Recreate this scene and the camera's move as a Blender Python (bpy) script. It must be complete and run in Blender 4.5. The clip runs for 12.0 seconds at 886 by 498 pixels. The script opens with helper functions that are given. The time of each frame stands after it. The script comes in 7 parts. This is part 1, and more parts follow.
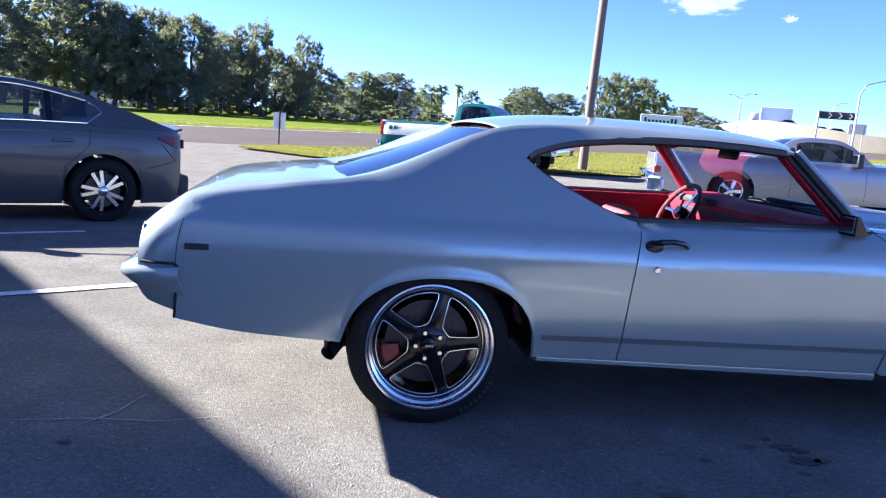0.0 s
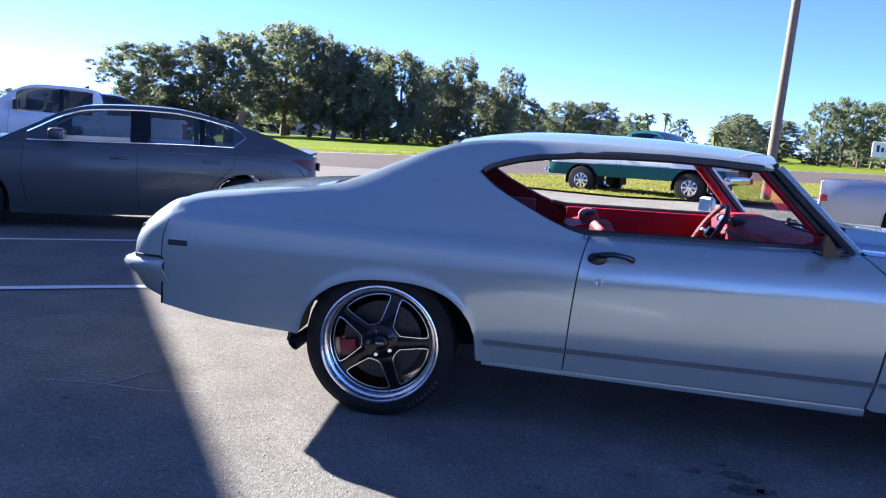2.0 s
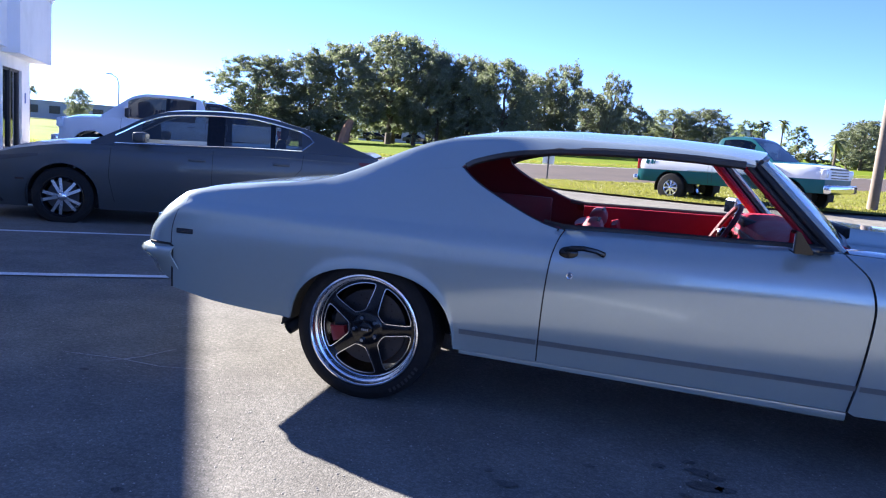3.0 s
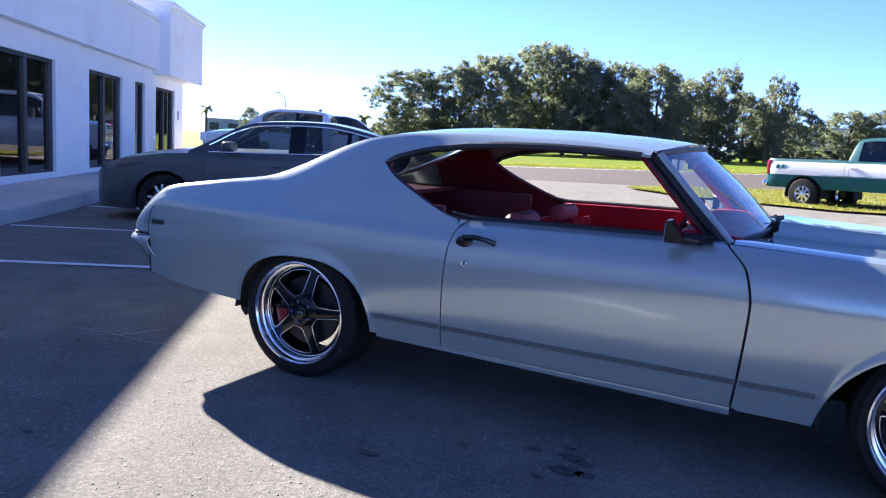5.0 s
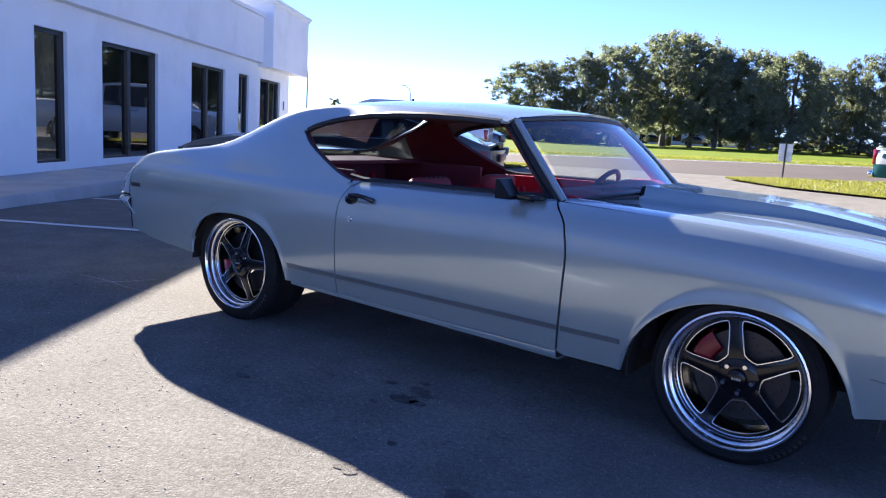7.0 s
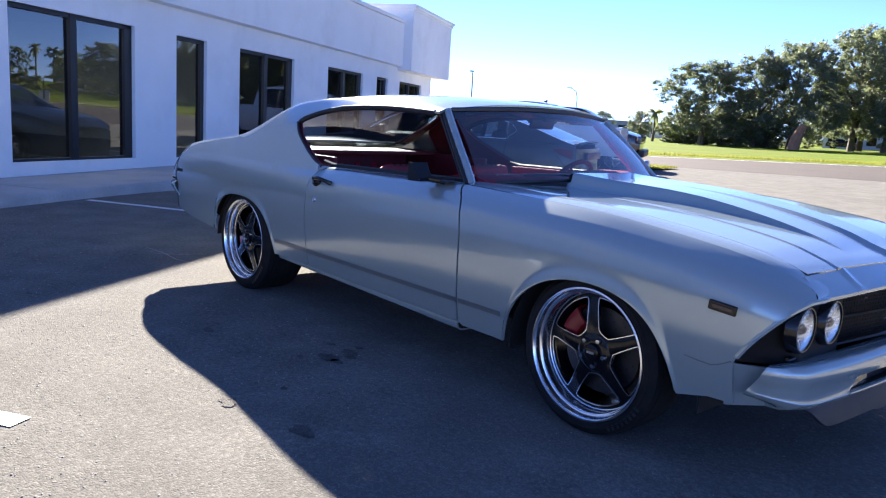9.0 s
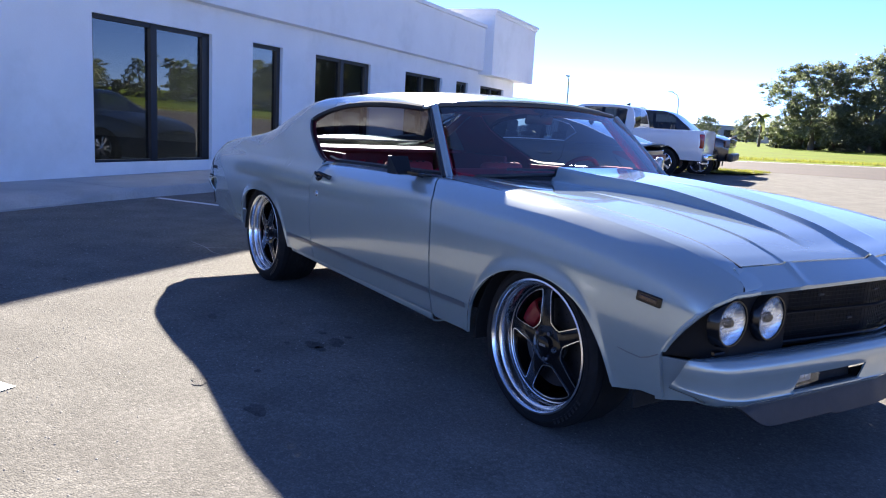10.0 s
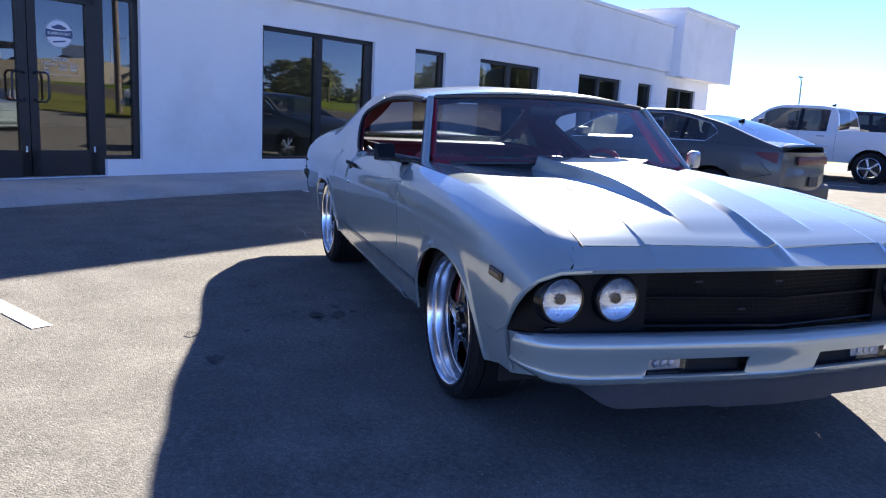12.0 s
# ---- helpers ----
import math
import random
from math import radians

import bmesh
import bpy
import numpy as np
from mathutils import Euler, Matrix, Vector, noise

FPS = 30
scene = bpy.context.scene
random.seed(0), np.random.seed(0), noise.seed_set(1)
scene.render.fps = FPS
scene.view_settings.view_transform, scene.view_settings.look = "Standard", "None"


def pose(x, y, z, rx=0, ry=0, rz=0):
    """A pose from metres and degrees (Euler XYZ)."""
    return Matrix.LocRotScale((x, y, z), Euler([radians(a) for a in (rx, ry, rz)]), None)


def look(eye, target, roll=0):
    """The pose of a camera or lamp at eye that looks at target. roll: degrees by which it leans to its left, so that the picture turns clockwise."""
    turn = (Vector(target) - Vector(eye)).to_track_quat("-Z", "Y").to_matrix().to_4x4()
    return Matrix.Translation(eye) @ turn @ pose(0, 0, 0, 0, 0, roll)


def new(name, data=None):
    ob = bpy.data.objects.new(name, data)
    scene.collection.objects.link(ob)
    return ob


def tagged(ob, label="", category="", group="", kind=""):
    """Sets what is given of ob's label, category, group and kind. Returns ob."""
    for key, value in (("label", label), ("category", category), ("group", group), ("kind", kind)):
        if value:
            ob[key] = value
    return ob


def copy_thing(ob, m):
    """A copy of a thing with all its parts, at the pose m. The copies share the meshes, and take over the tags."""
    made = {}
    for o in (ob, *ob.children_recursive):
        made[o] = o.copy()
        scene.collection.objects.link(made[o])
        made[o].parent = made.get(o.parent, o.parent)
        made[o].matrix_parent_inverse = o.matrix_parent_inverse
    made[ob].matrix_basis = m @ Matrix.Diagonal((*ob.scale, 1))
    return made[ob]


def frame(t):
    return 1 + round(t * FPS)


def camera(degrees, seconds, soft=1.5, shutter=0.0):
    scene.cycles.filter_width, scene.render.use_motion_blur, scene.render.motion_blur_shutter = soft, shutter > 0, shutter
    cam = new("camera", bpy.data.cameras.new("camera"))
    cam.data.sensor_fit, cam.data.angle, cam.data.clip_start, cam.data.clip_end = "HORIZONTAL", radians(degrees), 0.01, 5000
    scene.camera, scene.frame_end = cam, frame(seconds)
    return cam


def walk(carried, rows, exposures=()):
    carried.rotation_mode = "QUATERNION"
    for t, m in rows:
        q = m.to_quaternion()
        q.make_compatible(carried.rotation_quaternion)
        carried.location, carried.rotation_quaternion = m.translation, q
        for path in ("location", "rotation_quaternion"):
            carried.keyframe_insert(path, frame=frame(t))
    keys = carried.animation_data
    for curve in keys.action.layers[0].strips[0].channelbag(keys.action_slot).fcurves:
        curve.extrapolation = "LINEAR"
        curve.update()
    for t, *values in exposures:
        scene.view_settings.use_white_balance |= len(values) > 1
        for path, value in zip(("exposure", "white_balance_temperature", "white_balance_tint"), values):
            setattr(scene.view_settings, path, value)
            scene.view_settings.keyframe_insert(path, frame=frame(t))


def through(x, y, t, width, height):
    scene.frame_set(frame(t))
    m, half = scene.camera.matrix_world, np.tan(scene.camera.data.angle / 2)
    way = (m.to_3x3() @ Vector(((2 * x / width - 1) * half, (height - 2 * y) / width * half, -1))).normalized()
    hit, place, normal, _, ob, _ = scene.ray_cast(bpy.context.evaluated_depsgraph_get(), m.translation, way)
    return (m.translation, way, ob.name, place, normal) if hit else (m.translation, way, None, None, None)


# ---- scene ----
cam = camera(60.3, 12.0, soft=1.15)
PATH = [
    (0, (-0.525, -3.879, 1.227), (-0.169, -1.937, 0.91), 4.8),
    (0.5, (-0.282, -4.003, 1.234), (-0.06, -2.039, 0.928), 4.7),
    (1, (-0.04, -4.119, 1.251), (0.049, -2.143, 0.953), 4.6),
    (1.5, (0.259, -4.124, 1.247), (0.218, -2.145, 0.959), 4.5),
    (2, (0.542, -4.154, 1.252), (0.365, -2.183, 0.967), 4.6),
    (2.5, (0.846, -4.21, 1.249), (0.53, -2.256, 0.965), 4.6),
    (3, (1.112, -4.201, 1.242), (0.665, -2.273, 0.957), 4.6),
    (5, (2.239, -4.04, 1.255), (1.407, -2.244, 0.968), 3.6),
    (5.5, (2.531, -3.998, 1.238), (1.632, -2.236, 0.943), 3.4),
    (6, (2.828, -3.913, 1.24), (1.862, -2.189, 0.933), 3.4),
    (6.5, (3.141, -3.831, 1.229), (2.101, -2.153, 0.91), 3.4),
    (7, (3.457, -3.825, 1.214), (2.342, -2.197, 0.888), 3.6),
    (9, (4.56, -3.33, 1.221), (3.116, -1.989, 0.876), 3.6),
    (9.5, (4.761, -3.102, 1.201), (3.236, -1.854, 0.856), 3.4),
    (10, (4.969, -2.918, 1.2), (3.364, -1.775, 0.855), 3.3),
    (10.5, (5.162, -2.692, 1.228), (3.482, -1.663, 0.882), 3.1),
    (11, (5.331, -2.402, 1.192), (3.582, -1.496, 0.843), 3.0),
    (11.5, (5.521, -2.178, 1.183), (3.713, -1.399, 0.828), 3.1),
    (12, (5.714, -1.956, 1.186), (3.856, -1.313, 0.826), 3.0),
]
walk(cam, [(t, look(eye, target, roll)) for t, eye, target, roll in PATH], [(0, 2.80, 5320, 12), (5, 2.80, 5560, 12), (9, 2.70, 5760, 9), (12, 2.70, 5800, 8)])

# ---- light ----
SUN_AZ, SUN_EL = 150.5, 24.1
world = bpy.data.worlds.new("sky")
scene.world = world
world.use_nodes = True
wt = world.node_tree
wt.nodes.clear()
w_out = wt.nodes.new("ShaderNodeOutputWorld")
w_bg = wt.nodes.new("ShaderNodeBackground")
w_sky = wt.nodes.new("ShaderNodeTexSky")
w_sky.sky_type = "NISHITA"
w_sky.sun_disc = False
w_sky.sun_elevation = radians(SUN_EL)
w_sky.sun_rotation = radians(90 - SUN_AZ)
w_sky.air_density, w_sky.dust_density, w_sky.ozone_density = 0.42, 0.0, 6.0
w_bg.inputs["Strength"].default_value = 0.059
w_tint = wt.nodes.new("ShaderNodeVectorMath")
w_tint.operation = "MULTIPLY"
w_tint.inputs[1].default_value = (1.18, 0.91, 0.94)
wt.links.new(w_sky.outputs[0], w_tint.inputs[0])
wt.links.new(w_tint.outputs[0], w_bg.inputs[0])
wt.links.new(w_bg.outputs[0], w_out.inputs[0])
sun = new("sun", bpy.data.lights.new("sun", "SUN"))
sun.data.energy, sun.data.angle, sun.data.color = 5.0, radians(0.6), (1.0, 0.85, 0.68)
ca, ce = radians(SUN_AZ), radians(SUN_EL)
sun.matrix_world = look((60 * math.cos(ca) * math.cos(ce), 60 * math.sin(ca) * math.cos(ce), 60 * math.sin(ce)), (0, 0, 0))


# ---- tools ----
def ip(*pts):
    """A smooth curve through (x, y) points."""
    xs = np.array([p[0] for p in pts], float)
    ys = np.array([p[1] for p in pts], float)
    h = np.diff(xs)
    dl = np.diff(ys) / h
    m = np.zeros(len(xs))
    m[0], m[-1] = dl[0], dl[-1]
    for i in range(1, len(xs) - 1):
        if dl[i - 1] * dl[i] > 0:
            w1, w2 = 2 * h[i] + h[i - 1], h[i] + 2 * h[i - 1]
            m[i] = (w1 + w2) / (w1 / dl[i - 1] + w2 / dl[i])

    def f(x):
        x = min(max(float(x), xs[0]), xs[-1])
        i = min(int(np.searchsorted(xs, x, side="right")) - 1, len(xs) - 2)
        i = max(i, 0)
        s = (x - xs[i]) / h[i]
        return float((1 + 2 * s) * (1 - s) ** 2 * ys[i] + s * (1 - s) ** 2 * h[i] * m[i] + s * s * (3 - 2 * s) * ys[i + 1] + s * s * (s - 1) * h[i] * m[i + 1])
    return f


def clamp(v, a=0.0, b=1.0):
    return max(a, min(b, v))


def lerp(a, b, s):
    return a + (b - a) * s


def smooth(a, b, v):
    s = clamp((v - a) / (b - a))
    return s * s * (3 - 2 * s)


class Geo:
    """Gathers vertices and faces of one part."""

    def __init__(self):
        self.v, self.f, self.mi, self.cur = [], [], [], 0

    def add(self, verts, faces, m=None):
        k = len(self.v)
        if m is not None:
            verts = [m @ Vector(p) for p in verts]
        self.v.extend(tuple(p) for p in verts)
        self.f.extend(tuple(i + k for i in f) for f in faces)
        self.mi.extend([self.cur] * len(faces))
        return self

    def grid(self, rows, thick=0.0, flip=False, m=None, keep=None):
        """A sheet through rows of points; thick gives it a second side and rims."""
        P = np.array(rows, float)
        n, k = P.shape[:2]
        idx = lambda i, j: i * k + j
        q = [(idx(i, j), idx(i, j + 1), idx(i + 1, j + 1), idx(i + 1, j)) for i in range(n - 1) for j in range(k - 1) if keep is None or keep(i, j)]
        if flip:
            q = [f[::-1] for f in q]
        V = [tuple(p) for p in P.reshape(-1, 3)]
        if keep is not None and not thick:
            used = sorted(set(i for f in q for i in f))
            back = {i: a for a, i in enumerate(used)}
            V, q = [V[i] for i in used], [tuple(back[i] for i in f) for f in q]
        if thick:
            du = np.gradient(P, axis=0)
            dv = np.gradient(P, axis=1)
            N = np.cross(dv, du) if not flip else np.cross(du, dv)
            N /= np.maximum(np.linalg.norm(N, axis=2, keepdims=True), 1e-9)
            inner = (P - N * thick).reshape(-1, 3)
            o = len(V)
            V += [tuple(p) for p in inner]
            cnt = {}
            for f in q:
                for a, b in zip(f, f[1:] + f[:1]):
                    cnt[(a, b)] = 1
            rim = [(a, a + o, b + o, b) for (a, b) in cnt if (b, a) not in cnt]
            q = q + [tuple(i + o for i in f[::-1]) for f in q] + rim
        return self.add(V, q, m)

    def box(self, c, size, rot=(0, 0, 0), bevel=0.0, m=None, seg=1):
        bm = bmesh.new()
        bmesh.ops.create_cube(bm, size=1.0)
        for v in bm.verts:
            v.co = Vector((v.co.x * size[0], v.co.y * size[1], v.co.z * size[2]))
        if bevel:
            bmesh.ops.bevel(bm, geom=list(bm.edges), offset=bevel, segments=seg, affect="EDGES", profile=0.5)
        mm = pose(c[0], c[1], c[2], *rot)
        if m is not None:
            mm = m @ mm
        bm.verts.index_update()
        self.add([v.co.copy() for v in bm.verts], [[v.index for v in f.verts] for f in bm.faces], mm)
        bm.free()
        return self

    def lathe(self, prof, seg=32, m=None, a0=0.0, a1=360.0):
        """Turns (radius, height) points round local z."""
        full = abs(a1 - a0) >= 359.9
        n = seg if full else seg + 1
        V, F = [], []
        k = len(prof)
        for i in range(n):
            a = radians(a0 + (a1 - a0) * i / seg)
            V += [(r * math.cos(a), r * math.sin(a), h) for r, h in prof]
        for i in range(seg):
            j = (i + 1) % n
            for p in range(k - 1):
                F.append((i * k + p, j * k + p, j * k + p + 1, i * k + p + 1))
        return self.add(V, F, m)

    def tube(self, pts, r, seg=8, m=None, closed=False, caps=True, flat=1.0):
        """A round bar along points; r may be a list."""
        P = [Vector(p) for p in pts]
        n = len(P)
        R = r if isinstance(r, (list, tuple)) else [r] * n
        V, F = [], []
        up = None
        for i, p in enumerate(P):
            if closed:
                t = P[(i + 1) % n] - P[i - 1]
            else:
                t = P[min(i + 1, n - 1)] - P[max(i - 1, 0)]
            t = t.normalized() if t.length > 1e-9 else Vector((0, 0, 1))
            if up is None:
                up = Vector((0, 0, 1)) if abs(t.z) < 0.9 else Vector((1, 0, 0))
            a = t.cross(up)
            a = a.normalized() if a.length > 1e-6 else t.orthogonal().normalized()
            b = a.cross(t).normalized()
            up = b
            for s in range(seg):
                g = 2 * math.pi * (s + 0.5) / seg
                V.append(p + a * math.cos(g) * R[i] + b * math.sin(g) * R[i] * flat)
        for i in range(n if closed else n - 1):
            j = (i + 1) % n
            for s in range(seg):
                s2 = (s + 1) % seg
                F.append((i * seg + s, i * seg + s2, j * seg + s2, j * seg + s))
        if caps and not closed:
            F.append(tuple(range(seg))[::-1])
            F.append(tuple((n - 1) * seg + s for s in range(seg)))
        return self.add(V, F, m)

    def prism(self, poly, depth, m=None, z0=0.0):
        """A polygon in local xy, drawn out along z."""
        n = len(poly)
        V = [(p[0], p[1], z0) for p in poly] + [(p[0], p[1], z0 + depth) for p in poly]
        F = [tuple(range(n))[::-1], tuple(range(n, 2 * n))] + [(i, (i + 1) % n, n + (i + 1) % n, n + i) for i in range(n)]
        return self.add(V, F, m)

    def mesh(self, name, mats, angle=35.0, weld=0.0, solid=0.0):
        me = bpy.data.meshes.new(name)
        if weld:
            bm = bmesh.new()
            tmp = bpy.data.meshes.new("tmp")
            tmp.from_pydata(self.v, [], self.f)
            bm.from_mesh(tmp)
            bmesh.ops.remove_doubles(bm, verts=bm.verts, dist=weld)
            if solid:
                bmesh.ops.solidify(bm, geom=bm.faces[:], thickness=solid)
            bm.to_mesh(me)
            bm.free()
            bpy.data.meshes.remove(tmp)
        else:
            me.from_pydata(self.v, [], self.f)
            if any(self.mi):
                me.polygons.foreach_set("material_index", self.mi)
        for mt in (mats if isinstance(mats, (list, tuple)) else [mats]):
            me.materials.append(mt)
        me.polygons.foreach_set("use_smooth", [True] * len(me.polygons))
        if angle < 180:
            me.set_sharp_from_angle(angle=radians(angle))
        me.update()
        return me


def part(name, geo, material, parent=None, label="", angle=35.0, weld=0.0, solid=0.0):
    """Links what geo holds as one mesh object under parent."""
    ob = new(name, geo.mesh(name, material, angle, weld, solid) if isinstance(geo, Geo) else geo)
    if parent is not None:
        ob.parent = parent
    if label:
        ob["label"] = label
    return ob


def thing(name, label, category, m=None, group="", kind=""):
    ob = new(name)
    ob.empty_display_size = 0.1
    if m is not None:
        ob.matrix_basis = m
    return tagged(ob, label, category, group, kind)


def piece(name, geo, material, label, category, kind="", angle=35.0, weld=0.0, group=""):
    return tagged(part(name, geo, material, None, "", angle, weld), label, category, group, kind)


# ---- materials ----
def mat(name, col, rough=0.5, metal=0.0, coat=0.0, var=0.12, scale=6.0, fine=60.0, bump=0.0, bump_scale=80.0, spec=0.5, rough_var=0.08, space="Object", dirt=None, dirt_scale=1.5, random_tint=0.0):
    m = bpy.data.materials.new(name)
    m.use_nodes = True
    t = m.node_tree
    L = t.links.new
    b = t.nodes["Principled BSDF"]
    b.inputs["Roughness"].default_value = rough
    b.inputs["Metallic"].default_value = metal
    b.inputs["Specular IOR Level"].default_value = spec
    b.inputs["Coat Weight"].default_value = coat
    b.inputs["Coat Roughness"].default_value = 0.03
    b.inputs["Base Color"].default_value = (*col, 1)
    if space == "Object":
        pos = t.nodes.new("ShaderNodeTexCoord").outputs["Object"]
    else:
        pos = t.nodes.new("ShaderNodeNewGeometry").outputs["Position"]
    n1 = t.nodes.new("ShaderNodeTexNoise")
    n1.inputs["Scale"].default_value = scale
    n1.inputs["Detail"].default_value = 5
    L(pos, n1.inputs["Vector"])
    n2 = t.nodes.new("ShaderNodeTexNoise")
    n2.inputs["Scale"].default_value = fine
    n2.inputs["Detail"].default_value = 3
    L(pos, n2.inputs["Vector"])
    if var:
        add = t.nodes.new("ShaderNodeMath")
        add.operation = "ADD"
        L(n1.outputs[0], add.inputs[0])
        L(n2.outputs[0], add.inputs[1])
        mr = t.nodes.new("ShaderNodeMapRange")
        mr.inputs[1].default_value, mr.inputs[2].default_value = 0.7, 1.3
        mr.inputs[3].default_value, mr.inputs[4].default_value = 1 - var, 1 + var
        L(add.outputs[0], mr.inputs[0])
        mul = t.nodes.new("ShaderNodeVectorMath")
        mul.operation = "SCALE"
        mul.inputs[0].default_value = col
        L(mr.outputs[0], mul.inputs["Scale"])
        cur = mul.outputs[0]
        if random_tint:
            oi = t.nodes.new("ShaderNodeObjectInfo")
            m2 = t.nodes.new("ShaderNodeMapRange")
            m2.inputs[3].default_value, m2.inputs[4].default_value = 1 - random_tint, 1 + random_tint
            L(oi.outputs["Random"], m2.inputs[0])
            s2 = t.nodes.new("ShaderNodeVectorMath")
            s2.operation = "SCALE"
            L(cur, s2.inputs[0])
            L(m2.outputs[0], s2.inputs["Scale"])
            cur = s2.outputs[0]
        if dirt:
            n3 = t.nodes.new("ShaderNodeTexNoise")
            n3.inputs["Scale"].default_value = dirt_scale
            n3.inputs["Detail"].default_value = 6
            n3.inputs["Roughness"].default_value = 0.65
            L(pos, n3.inputs["Vector"])
            r3 = t.nodes.new("ShaderNodeMapRange")
            r3.inputs[1].default_value, r3.inputs[2].default_value = 0.52, 0.72
            L(n3.outputs[0], r3.inputs[0])
            mx = t.nodes.new("ShaderNodeMix")
            mx.data_type = "RGBA"
            L(r3.outputs[0], mx.inputs[0])
            L(cur, mx.inputs[6])
            mx.inputs[7].default_value = (*dirt, 1)
            cur = mx.outputs[2]
        L(cur, b.inputs["Base Color"])
    if rough_var:
        rr = t.nodes.new("ShaderNodeMapRange")
        rr.inputs[1].default_value, rr.inputs[2].default_value = 0.3, 0.7
        rr.inputs[3].default_value, rr.inputs[4].default_value = max(0.0, rough - rough_var), min(1.0, rough + rough_var)
        L(n1.outputs[0], rr.inputs[0])
        L(rr.outputs[0], b.inputs["Roughness"])
    if bump:
        n4 = t.nodes.new("ShaderNodeTexNoise")
        n4.inputs["Scale"].default_value = bump_scale
        n4.inputs["Detail"].default_value = 4
        L(pos, n4.inputs["Vector"])
        bp = t.nodes.new("ShaderNodeBump")
        bp.inputs["Strength"].default_value = bump
        bp.inputs["Distance"].default_value = 0.01
        L(n4.outputs[0], bp.inputs["Height"])
        L(bp.outputs[0], b.inputs["Normal"])
    return m


def glass(name, tint=(0.9, 0.95, 0.95), alpha=0.25, rough=0.0, mirror=0.06):
    """Thin pane: see-through with a clear reflection."""
    m = bpy.data.materials.new(name)
    m.use_nodes = True
    t = m.node_tree
    t.nodes.clear()
    out = t.nodes.new("ShaderNodeOutputMaterial")
    tr = t.nodes.new("ShaderNodeBsdfTransparent")
    tr.inputs[0].default_value = (*[c * (1 - alpha) for c in tint], 1)
    gl = t.nodes.new("ShaderNodeBsdfGlossy")
    gl.inputs["Roughness"].default_value = rough
    lw = t.nodes.new("ShaderNodeLayerWeight")
    pw = t.nodes.new("ShaderNodeMath")
    pw.operation, pw.inputs[1].default_value = "POWER", 4.0
    t.links.new(lw.outputs["Facing"], pw.inputs[0])
    fr = t.nodes.new("ShaderNodeMath")
    fr.operation, fr.inputs[1].default_value, fr.inputs[2].default_value = "MULTIPLY_ADD", 0.85, mirror
    t.links.new(pw.outputs[0], fr.inputs[0])
    mx = t.nodes.new("ShaderNodeMixShader")
    t.links.new(fr.outputs[0], mx.inputs[0])
    t.links.new(tr.outputs[0], mx.inputs[1])
    t.links.new(gl.outputs[0], mx.inputs[2])
    t.links.new(mx.outputs[0], out.inputs[0])
    return m


def glow(name, col, power):
    m = bpy.data.materials.new(name)
    m.use_nodes = True
    b = m.node_tree.nodes["Principled BSDF"]
    b.inputs["Base Color"].default_value = (*col, 1)
    b.inputs["Emission Color"].default_value = (*col, 1)
    b.inputs["Emission Strength"].default_value = power
    return m


def two_tone(name, low_col, band_col, zlo, zhi):
    """Car paint with a band of a second colour between two heights of the body."""
    m = paint(name, low_col, 0.0, 0.42)
    m.node_tree.nodes["Principled BSDF"].inputs["Coat Weight"].default_value = 0.15
    m.node_tree.nodes["Principled BSDF"].inputs["Specular IOR Level"].default_value = 0.25
    t = m.node_tree
    b = t.nodes["Principled BSDF"]
    tc = t.nodes.new("ShaderNodeTexCoord")
    sp = t.nodes.new("ShaderNodeSeparateXYZ")
    t.links.new(tc.outputs["Object"], sp.inputs[0])
    f = []
    for op, z in (("GREATER_THAN", zlo), ("LESS_THAN", zhi)):
        n = t.nodes.new("ShaderNodeMath")
        n.operation = op
        n.inputs[1].default_value = z
        t.links.new(sp.outputs["Z"], n.inputs[0])
        f.append(n)
    both = t.nodes.new("ShaderNodeMath")
    both.operation = "MULTIPLY"
    t.links.new(f[0].outputs[0], both.inputs[0])
    t.links.new(f[1].outputs[0], both.inputs[1])
    mx = t.nodes.new("ShaderNodeMix")
    mx.data_type = "RGBA"
    t.links.new(both.outputs[0], mx.inputs["Factor"])
    src = b.inputs["Base Color"]
    if src.is_linked:
        t.links.new(src.links[0].from_socket, mx.inputs[6])
    else:
        mx.inputs[6].default_value = (*low_col, 1)
    mx.inputs[7].default_value = (*band_col, 1)
    t.links.new(mx.outputs[2], b.inputs["Base Color"])
    return m


